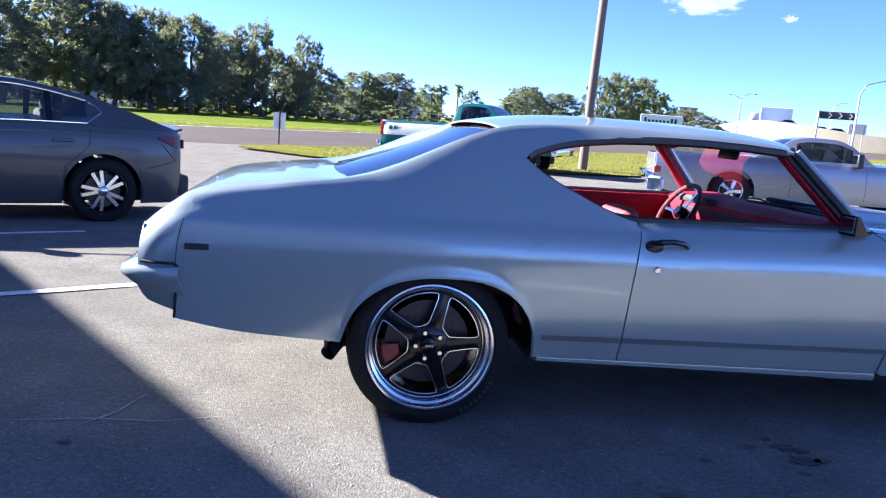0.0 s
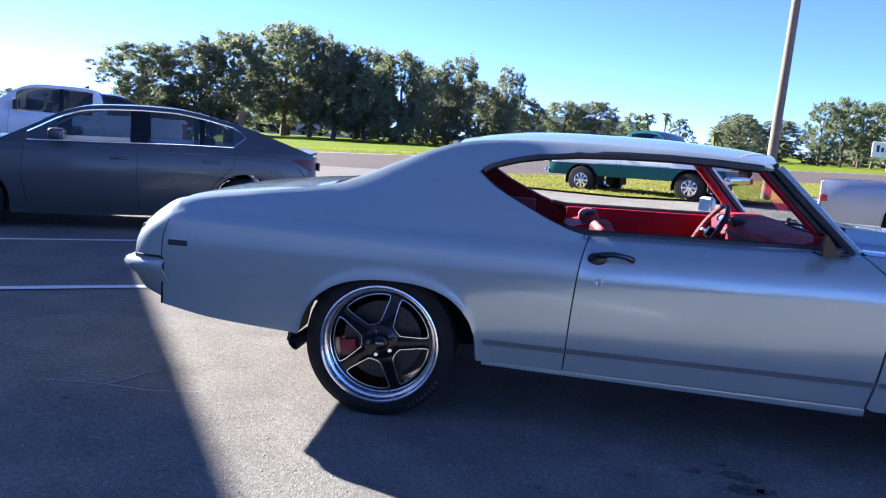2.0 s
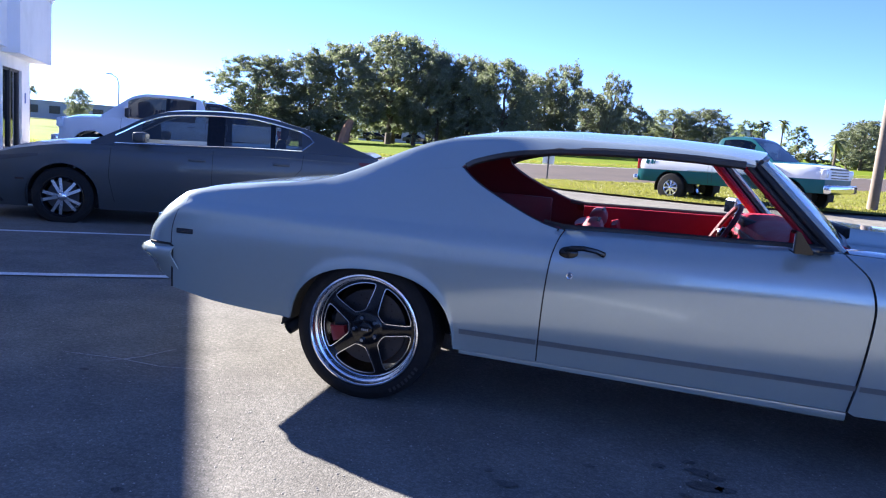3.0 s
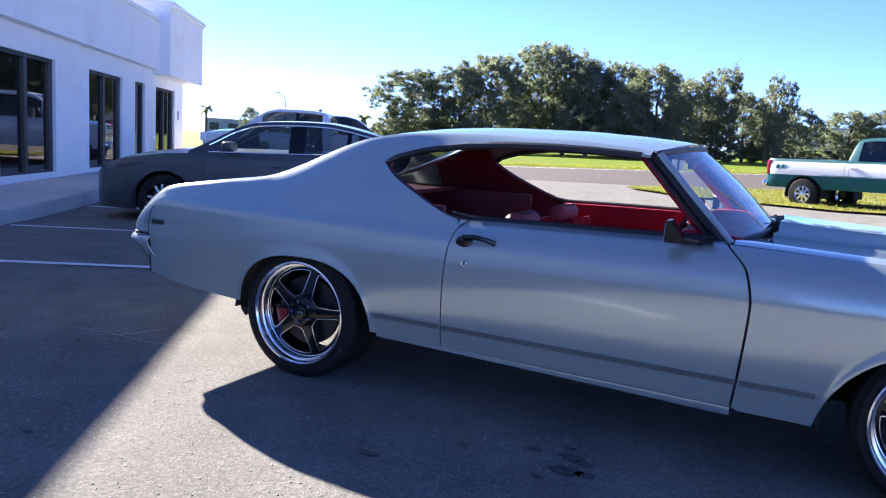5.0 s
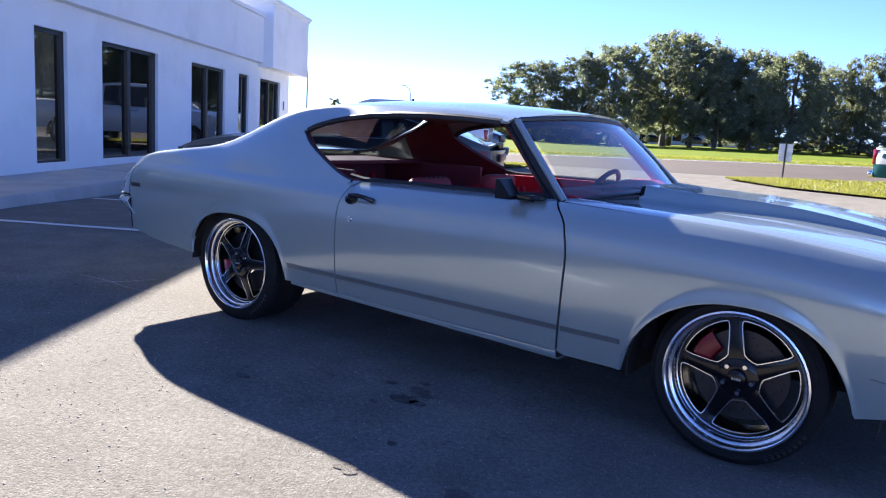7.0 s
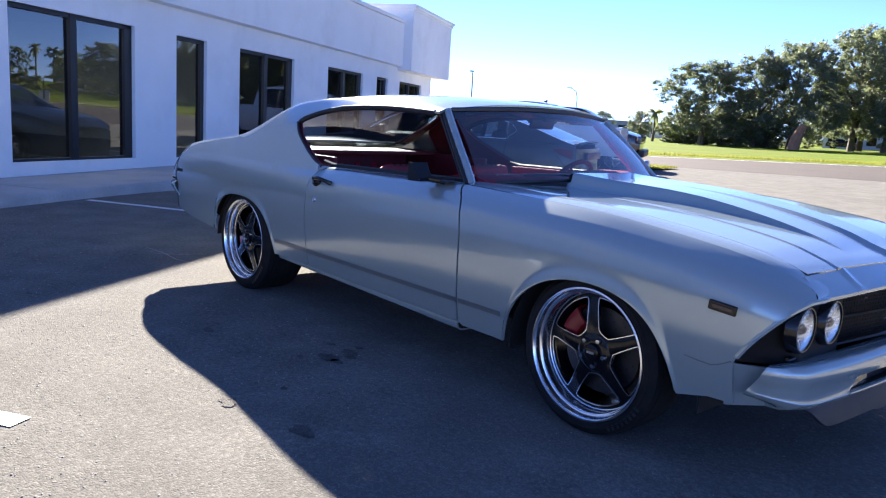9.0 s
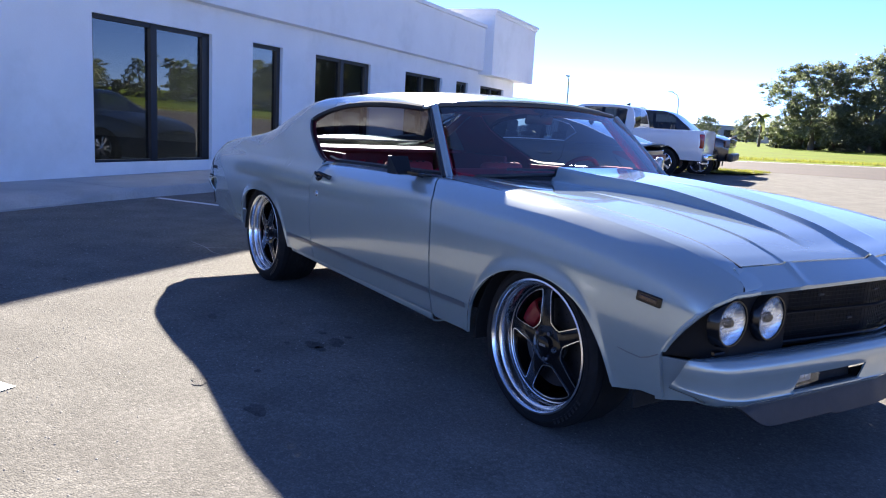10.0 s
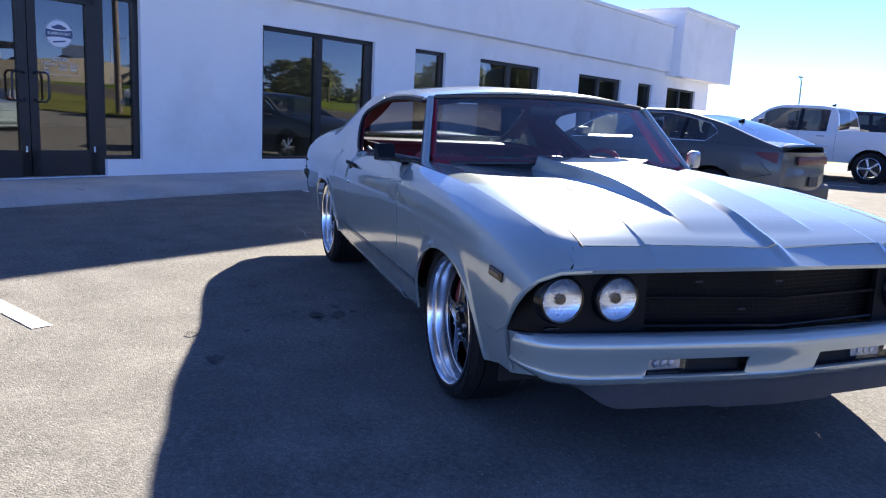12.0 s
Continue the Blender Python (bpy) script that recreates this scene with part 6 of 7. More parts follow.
# lower valance and chin spoiler
g = Geo()
rows = []
for v in np.linspace(-1, 1, 61):
    bx, by, nx, ny = bump_xy(v * 0.97)
    bx, by = bump_xy(v * 0.80)[:2]
    lowz = lerp(0.232, 0.335, smooth(0.74, 1.0, abs(v))) + 0.010 * smooth(0.30, 0.33, abs(v)) * (1 - smooth(0.74, 0.9, abs(v)))
    rows.append([(bx - 0.08, by, 0.36), (bx - 0.04, by, 0.34), (bx - 0.022, by, lerp(0.335, lowz, 0.3)), (bx - 0.008, by, lowz), (bx - 0.024, by, lowz - 0.003)])
g.grid(rows, thick=0.008)
part("chin_spoiler", g, dark_trim, hero, "dark grey chin spoiler", angle=40)
for side in (-1, 1):
    g = Geo()
    g.grid([[(x, side * (side_y(min(x, 3.44), z) - 0.014 - 0.5 * max(0, x - 3.42)), z) for z in np.linspace(lerp(0.30, 0.325, s), 0.462, 6)] for s, x in zip(np.linspace(0, 1, 6), np.linspace(3.40, 3.52, 6))], thick=0.01, flip=side < 0)
    part("valance_corner", g, silver_paint, hero)

# cowl, wipers, windshield
g = Geo()
g.grid([[(2.02 + 0.10 * (1 - v * v) + o, v * 0.76, 0.898 + 0.03 * (1 - v * v) + h) for o, h in ((-0.06, 0.010), (-0.02, 0.0), (0.02, -0.02), (0.06, -0.05))] for v in np.linspace(-1, 1, 25)], thick=0.01)
part("cowl_panel", g, satin_black, hero)
g = Geo()
rows = []
for s in np.linspace(0, 1, 13):
    row = []
    for v in np.linspace(-1, 1, 25):
        hw = lerp(0.755, 0.645, s)
        bow = 0.13 * (1 - v * v)
        xx = lerp(2.01 + bow, 1.668 + bow * 0.75, s)
        zz = lerp(0.913 + 0.025 * (1 - v * v), 1.250 + 0.028 * (1 - v * v), s)
        row.append((xx + 0.02 * math.sin(s * 3.14), v * hw, zz))
    rows.append(row)
g.grid(rows)
ws = part("windshield", g, clear_glass, hero, "curved clear windshield")
ws.visible_shadow = False
top_edge, bot_edge = rows[-1], rows[0]
part("windshield_rubber", Geo().tube(top_edge, 0.013, 6), satin_black, hero)
part("windshield_rubber", Geo().tube(bot_edge, 0.009, 6), satin_black, hero)
for y0 in (-0.05, 0.45):
    g = Geo()
    g.tube([(2.13, y0, 0.945), (2.10, y0 - 0.2, 0.958), (2.04, y0 - 0.42, 0.953)], 0.006, 6)
    g.tube([(2.135, y0 + 0.02, 0.935), (2.125, y0 - 0.02, 0.95)], 0.012, 8)
    part("wiper", g, satin_black, hero, "black wiper arm")

# mirrors
for side in (-1, 1):
    g = Geo()
    yb = side * 0.875
    g.box((1.885, yb, 0.912), (0.13, 0.05, 0.016), (0, -4, 0), 0.006)
    g.tube([(1.90, yb, 0.912), (1.86, side * 0.91, 0.918), (1.82, side * 0.95, 0.925)], [0.016, 0.010, 0.010], 8)
    mirror = part("door_mirror", g, gloss_black, hero, "gloss black wedge-shaped door mirror")
    g = Geo()
    cy = side * (0.985 if side > 0 else 0.95)
    if side > 0:
        g.box((1.785, cy, 0.962), (0.085, 0.116, 0.094), (0, 0, 0), 0.028, seg=3)
    else:
        g.grid([[(1.778 + 0.068 * u, cy + v * (0.054 - 0.012 * u), lerp(0.908 if w < 0 else lerp(0.994, 0.988, u) - 0.066 * max(0.0, u - 0.2) / 0.8, 0.951 - 0.03 * u, 0.0)) for v, w in ((-0.96, -1), (-1, -1), (-1, 1), (-0.9, 1), (0.9, 1), (1, 1), (1, -1), (0.96, -1), (-0.96, -1))] for u in (0.0, 0.06, 0.2, 0.6, 0.94, 1.0)])
        g.prism([(-0.052, 0.912), (0.052, 0.912), (0.052, 0.990), (-0.052, 0.990)], 0.006, Matrix.Translation((1.775, cy, 0)) @ Matrix(((0, 0, 1, 0), (1, 0, 0, 0), (0, 1, 0, 0), (0, 0, 0, 1))))
        g.prism([(-0.035, 0.908), (0.035, 0.908), (0.035, 0.924), (-0.035, 0.924)], 0.004, Matrix.Translation((1.845, cy, 0)) @ Matrix(((0, 0, 1, 0), (1, 0, 0, 0), (0, 1, 0, 0), (0, 0, 0, 1))))
    shell = part("mirror_shell", g, gloss_black if side < 0 else elk_paint, mirror, angle=20)
    g = Geo()
    g.box((1.7405 if side > 0 else 1.7735, cy, 0.962 if side > 0 else 0.951), (0.004, 0.090, 0.068), (0, 0, 0), 0.001)
    pane = part("mirror_glass", g, chrome, mirror)
    if side > 0:
        turn = Matrix.Translation((1.79, cy, 0.962)) @ pose(0, 0, 0, 0, 0, 32) @ Matrix.Diagonal((0.6, 1, 1.15, 1)) @ Matrix.Translation((-1.79, -cy, -0.962))
        shell.data.transform(turn)
        pane.data.transform(turn)

# underbody, wheel wells, floor, firewall, rear bulkhead
# boxes at x 2.87 and 2.2 are added, unseen, to block leaking sun
for c_, sz in (((1.24, 0, 0.30), (1.62, 1.62, 0.06)), ((-0.70, 0, 0.47), (0.56, 1.2, 0.10)), ((2.2, 0, 0.42), (0.5, 1.5, 0.22)), ((3.32, 0, 0.36), (0.40, 1.4, 0.1)), ((2.85, 0, 0.52), (1.0, 1.0, 0.3)), ((0.0, 0, 0.46), (0.9, 1.08, 0.1)), ((2.87, 0, 0.62), (1.28, 1.10, 0.36)), ((3.40, 0, 0.60), (0.26, 1.3, 0.2))):
    part("underbody", Geo().box(c_, sz, bevel=0.02), soot_black, hero)
for cx in (0.035, 2.85):
    for side in (-1, 1):
        g = Geo()
        rows = []
        for k in range(17):
            a = lerp(0.05, math.pi - 0.05, k / 16) if cx < 1 else lerp(-0.12, math.pi + 0.12, k / 16)
            rows.append([(cx + 0.455 * math.cos(a), side * y, 0.28 + 0.40 * math.sin(a)) for y in (0.56, 0.75, 0.885)])
        g.grid(rows, thick=0.006, flip=side > 0)
        g.grid([[(cx + 0.43 * r * math.cos(math.pi * k / 16), side * 0.56, 0.28 + 0.37 * r * math.sin(math.pi * k / 16)) for r in (0.0, 1.0)] for k in range(17)])
        part("wheel_well", g, soot_black, hero)
g = Geo()
g.box((1.26, 0, 0.345), (1.54, 1.5, 0.03), bevel=0.005)
part("cabin_floor", g, dark_red, hero, "dark red carpet")
g = Geo()
g.box((2.12, 0, 0.62), (0.03, 1.5, 0.5), bevel=0.005)
part("firewall", g, soot_black, hero)
g = Geo()
g.box((-0.18, 0, 0.925), (0.62, 1.40, 0.025), (0, 0, 0), 0.005)
part("parcel_shelf", g, dark_red, hero, "dark red parcel shelf")
part("rear_bulkhead", Geo().box((-0.08, 0, 0.66), (0.03, 1.08, 0.55), (0, -8, 0), 0.004), dark_red, hero)
# dashboard, column, steering wheel
g = Geo()
prof = [(2.04, 0.905), (1.95, 0.925), (1.83, 0.92), (1.775, 0.897), (1.765, 0.80), (1.80, 0.70), (1.92, 0.66)]
g.grid([[(x, y, z + 0.02 * smooth(0.15, 0.35, y) * (1 - smooth(0.5, 0.7, y)) * (1 if z > 0.85 else 0)) for x, z in prof] for y in np.linspace(-0.74, 0.74, 25)], thick=0.02, flip=False)
dash = part("dashboard", g, red_vinyl, hero, "red padded dashboard", angle=50)
part("instrument_hood", Geo().box((1.79, 0.36, 0.915), (0.10, 0.40, 0.05), (0, 10, 0), 0.02, seg=2), dark_trim, dash)
part("dash_face", Geo().box((1.757, -0.1, 0.83), (0.012, 1.25, 0.09), (0, -5, 0), 0.004), dark_trim, dash)
part("glovebox", Geo().box((1.75, -0.40, 0.78), (0.02, 0.36, 0.10), (0, -5, 0), 0.008), red_vinyl, dash)
wm = Matrix.Translation((1.66, 0.37, 0.845)) @ pose(0, 0, 0, 0, -60, 0)
sw = part("steering_wheel", Geo().tube([(0.178 * math.cos(a), 0.178 * math.sin(a), 0) for a in np.linspace(0, 2 * math.pi, 37)[:-1]], 0.0145, 8, wm, closed=True), dark_red, hero, "dark red wood-rimmed steering wheel")
g = Geo()
for a in (90, 210, 330):
    ca_, sa_ = math.cos(radians(a)), math.sin(radians(a))
    g.tube([(0.03 * ca_, 0.03 * sa_, -0.02), (0.17 * ca_, 0.17 * sa_, 0)], [0.014, 0.009], 6, wm, flat=0.4)
part("wheel_spokes", g, chrome, sw, "chrome steering wheel spokes")
part("horn_cap", Geo().lathe([(0.0, 0.012), (0.03, 0.008), (0.042, -0.02), (0.042, -0.06)], 20, wm), gloss_black, sw)
part("steering_column", Geo().tube([(1.68, 0.37, 0.835), (1.90, 0.37, 0.74)], 0.03, 10), dark_trim, hero)
part("console", Geo().box((1.25, 0.0, 0.45), (0.75, 0.2, 0.2), (0, 0, 0), 0.03, seg=2), red_vinyl, hero, "red centre console")
part("shifter", Geo().tube([(1.35, 0.03, 0.55), (1.32, 0.03, 0.70)], 0.008, 6).lathe([(0.0, 0.03), (0.02, 0.02), (0.02, 0.0), (0.0, -0.01)], 12, Matrix.Translation((1.32, 0.03, 0.70))), chrome, hero)
g = Geo()
g.tube([(1.78, 0.0, 1.255), (1.74, 0.0, 1.222)], 0.008, 6)
g.box((1.725, 0.0, 1.205), (0.02, 0.20, 0.055), (0, 12, 0), 0.012, seg=2)
part("rear_view_mirror", g, satin_black, hero, "black rear-view mirror")
for side in (-1, 1):
    part("sun_visor", Geo().box((1.60, side * 0.33, 1.245), (0.13, 0.42, 0.016), (0, 10, 0), 0.006), dark_trim, hero)


def seat(y, x, wide, hr):
    s = part("seat", Geo().box((x, y, 0.53), (0.54, wide, 0.17), (0, -6, 0), 0.05, seg=3), red_vinyl, hero, "red vinyl bucket seat" if wide < 0.7 else "red vinyl rear bench")
    g = Geo()
    rows = []
    for k in range(9):
        u = k / 8
        z = 0.52 + 0.335 * u
        xo = x - 0.24 - 0.11 * u
        rows.append([(xo - 0.045 - 0.02 * math.sin(q * 3.14), y + (q - 0.5) * wide * (1 - 0.18 * u ** 3), z) for q in np.linspace(0, 1, 9)])
    g.grid(rows, thick=0.11)
    part("backrest", g, red_vinyl, s, angle=60)
    g = Geo()
    for k in range(5):
        yy = y + (k - 2) * wide * 0.14
        g.tube([(x - 0.205, yy, 0.58), (x - 0.262, yy, 0.74), (x - 0.29, yy, 0.84)], 0.022, 6)
    part("cushion_rib", g, red_vinyl, s)
    if hr:
        g = Geo()
        g.box((x - 0.385, y, 0.862), (0.10, wide * 0.62, 0.10), (0, -14, 0), 0.042, seg=3)
        h = part("headrest", g, headrest_red, s, "perforated dark red headrest")
        g = Geo()
        for r in range(2):
            for k in range(5):
                g.lathe([(0.0, 0.002), (0.007, 0.002), (0.009, -0.004)], 8, Matrix.Translation((x - 0.36 - 0.03 * r, y + (k - 2) * 0.045, 0.913 - 0.006 * r)))
        tagged(part("headrest_eyelets", g, satin_black, h), kind="stuff")
    return s


seat(-0.37, 1.36, 0.54, True)
seat(0.37, 1.36, 0.54, True)
seat(0.0, 0.28, 1.06, False)


# ---- wheels of the coupe ----
def five_spoke(cx, side, cz, rt, rim, width):
    """A wheel under the coupe: tyre, lip, barrel, five machined spokes, hub, nuts, brake."""
    m0 = Matrix.Translation((cx, side * (0.912 if cx < 1 else 0.918), cz)) @ pose(0, 0, 0, 90 if side < 0 else -90, 0, 0)
    g = Geo()
    w = width
    deep = -0.048 if cx < 1 else -0.066
    prof = [(rim - 0.004, -w + 0.02), (rim + 0.012, -w), (rt - 0.03, -w - 0.004), (rt - 0.006, -w + 0.02), (rt, -w + 0.05)]
    for k in range(7):
        z = lerp(-w + 0.055, -0.075, k / 6)
        prof += [(rt, z), (rt, z + 0.022), (rt - 0.008, z + 0.024), (rt - 0.008, z + 0.029)]
    prof += [(rt, -0.045), (rt - 0.006, -0.018), (rt - 0.03, 0.0), (rim + 0.03, 0.006), (rim + 0.012, 0.004), (rim - 0.002, -0.008)]
    g.lathe(prof, 72, m0)
    tyre = part("tyre", g, rubber, hero, "low-profile black tyre", angle=30)
    g = Geo()
    for k in range(8):
        a = 300 + k * 4.5
        g.box((0.5 * (rim + rt + 0.004) * math.cos(radians(a)), 0.5 * (rim + rt + 0.004) * math.sin(radians(a)), 0.0045), (0.020, 0.012, 0.002), (0, 0, a), 0, m0)
    part("sidewall_bars", g, satin_black, tyre)
    g = Geo()
    g.lathe([(rim + 0.002, -0.006), (rim + 0.002, 0.004), (rim - 0.005, 0.006), (rim - 0.010, 0.001), (rim - 0.013, -0.010), (rim - 0.015, -0.026), (rim - 0.023, -0.029), (rim - 0.025, -0.032), (rim - 0.028, deep - 0.012), (rim - 0.034, deep - 0.016)], 72, m0)
    wheel = part("wheel", g, polished, hero, "polished-lip wheel with black spokes", angle=40)
    g = Geo()
    g.lathe([(rim - 0.034, deep - 0.016), (rim - 0.040, deep - 0.06), (rim - 0.030, -w + 0.01)], 48, m0)
    part("barrel", g, gloss_black, wheel)
    g = Geo()
    g.lathe([(rim - 0.033, deep - 0.013), (rim - 0.046, deep - 0.012), (rim - 0.050, deep - 0.020), (rim - 0.044, deep - 0.036)], 60, m0)
    part("spoke_ring", g, gloss_black, wheel)
    rs = rim - 0.042
    for k in range(5):
        ang = 72 * k - side * (3 if cx < 1 else 27)
        mk_ = m0 @ pose(0, 0, 0, 0, 0, ang)
        hw = ip((0.03, 0.036), (0.08, 0.031), (0.13, 0.0265), (0.18, 0.0235), (rs - 0.02, 0.0225), (rs, 0.030))
        zz = ip((0.03, deep + 0.002), (0.08, deep + 0.001), (0.14, deep - 0.004), (rs, deep - 0.016))
        g = Geo()
        rr = np.linspace(0.03, rs, 12)
        g.grid([[(r, q * hw(r), zz(r) + 0.0025 * (1 - q * q)) for q in (-1, -0.9, -0.45, 0, 0.45, 0.9, 1)] for r in rr], thick=0.02, flip=True)
        sp = part("spoke", g, gloss_black, wheel, angle=40)
        sp.data.transform(mk_)
        # bright machined edge round the window beside this spoke
        rl = np.linspace(0.084, rs - 0.010, 7)
        loop = [(r, hw(r) + 0.0005, zz(r) + 0.002) for r in rl]
        a0 = math.atan2(hw(rs - 0.006), rs - 0.006) + 0.028
        loop += [((rs - 0.004) * math.cos(t), (rs - 0.004) * math.sin(t), deep - 0.012) for t in np.linspace(a0, radians(72) - a0, 9)]
        c72, s72 = math.cos(radians(72)), math.sin(radians(72))
        loop += [(r * c72 + (hw(r) + 0.0005) * s72, r * s72 - (hw(r) + 0.0005) * c72, zz(r) + 0.002) for r in rl[::-1]]
        loop = [tuple(lerp(p_[i], q_[i], f) for i in range(3)) for p_, q_ in zip(loop, loop[1:] + loop[:1]) for f in (0.25, 0.75)]
        g = Geo().tube(loop, 0.0025, 4, mk_, closed=True)
        part("machined_edge", g, machined, wheel)
        g = Geo()
        g.lathe([(0.0, 0.009), (0.009, 0.009), (0.012, -0.002), (0.012, -0.014)], 6, m0 @ pose(0, 0, 0, 0, 0, ang + 36) @ Matrix.Translation((0.056, 0, deep + 0.012)))
        part("lug_nut", g, chrome, wheel)
    g = Geo()
    g.lathe([(r_, z_ + deep) for r_, z_ in ((0.0, 0.026), (0.028, 0.026), (0.034, 0.023), (0.037, 0.008), (0.072, 0.006), (0.080, 0.001), (0.081, -0.02))], 40, m0)
    hub = part("hub", g, gloss_black, wheel)
    g = Geo()
    for k in range(4):
        g.box((-0.0135 + 0.009 * k, 0.0, deep + 0.0265), (0.0065, 0.009, 0.002), (0, 0, 0), 0, m0)
    part("cap_bars", g, dull_chrome, hub)
    g = Geo()
    g.lathe([(0.07, deep - 0.060), (0.07, deep - 0.050), (0.178, deep - 0.050), (0.178, deep - 0.078), (0.07, deep - 0.078)], 48, m0)
    rotor = part("brake_rotor", g, iron, hero, "drilled brake rotor")
    g = Geo()
    for k in range(36):
        r = 0.115 + 0.02 * (k % 3)
        a = radians(k * 10)
        g.lathe([(0.0, 0.0), (0.004, 0.0)], 6, m0 @ Matrix.Translation((r * math.cos(a), r * math.sin(a), deep - 0.0495)))
    tagged(part("rotor_holes", g, soot_black, rotor), kind="stuff")
    g = Geo()
    ca0 = 146 if cx > 1 else 196
    if side > 0:
        ca0 = 180 - ca0
    rows = []
    for t in (np.linspace(-17, 17, 8) if cx > 1 else np.linspace(-12, 12, 8)):
        a = radians(ca0 + t)
        rows.append([(r * math.cos(a), r * math.sin(a), z) for r, z in ((0.125, deep - 0.047), (0.128, deep - 0.037), (0.160, deep - 0.033), (0.186, deep - 0.039), (0.190, deep - 0.055), (0.190, deep - 0.095))])
    g.grid(rows, thick=0.012, m=m0, flip=True)
    part("brake_caliper", g, caliper_red, hero, "red brake caliper")


for cx in (0.0, 2.822):
    for side in (-1, 1):
        five_spoke(cx, side, 0.331 if cx < 1 else 0.323, 0.338 if cx < 1 else 0.329, 0.2635 if cx < 1 else 0.267, 0.29 if cx < 1 else 0.25)

# ---- other vehicles ----
def road_wheel(parent, x, y, r, w, rim, spokes, spoke_mat, rim_mat, double=False, meshes={}):
    """Tyre, rim and spokes, outside facing the sign of y."""
    key = (r, w, rim, spokes, spoke_mat.name)
    if key not in meshes:
        t = Geo().lathe([(rim - 0.004, -w + 0.01), (rim + 0.01, -w), (r - 0.03, -w), (r, -w + 0.03), (r, -0.03), (r - 0.03, 0.0), (rim + 0.015, 0.008), (rim - 0.002, -0.006)], 40).mesh("tyre", rubber, 35)
        rm = Geo().lathe([(rim, 0.0), (rim - 0.008, 0.003), (rim - 0.02, -0.01), (rim - 0.03, -0.05), (rim - 0.04, -w + 0.02)], 40).mesh("rim", rim_mat, 40)
        g = Geo()
        for k in range(spokes):
            a = 360 / spokes * k
            offs = (-5, 5) if double else (0,)
            for o in offs:
                g.grid([[(q, s_ * lerp(0.018 if double else 0.022, 0.017 if double else 0.034, (q - 0.03) / rim) + (o * 0.0045 * (q / rim) * 2.3), lerp(-0.01, -0.022, q / rim)) for s_ in (-1, 0, 1)] for q in np.linspace(0.02, rim - 0.02, 5)], thick=0.02, flip=True, m=pose(0, 0, 0, 0, 0, a))
        sp = g.mesh("spokes", spoke_mat, 40)
        hb = Geo().lathe([(0.0, 0.004), (0.03, 0.002), (0.05, -0.01), (0.06, -0.03)], 20).mesh("hub_cap", spoke_mat, 40)
        br = Geo().lathe([(0.0, -0.07), (rim - 0.06, -0.07), (rim - 0.06, -0.09), (0.0, -0.09)], 30).mesh("brake_disc", iron, 40)
        meshes[key] = (t, rm, sp, hb, br)
    t, rm, sp, hb, br = meshes[key]
    wheel = new("wheel", t)
    wheel.parent = parent
    wheel.matrix_basis = Matrix.Translation((x, y, r)) @ pose(0, 0, 0, -90 if y > 0 else 90, 0, 0)
    for me in (rm, sp, hb, br):
        o = new(me.name, me)
        o.parent = wheel
    return wheel


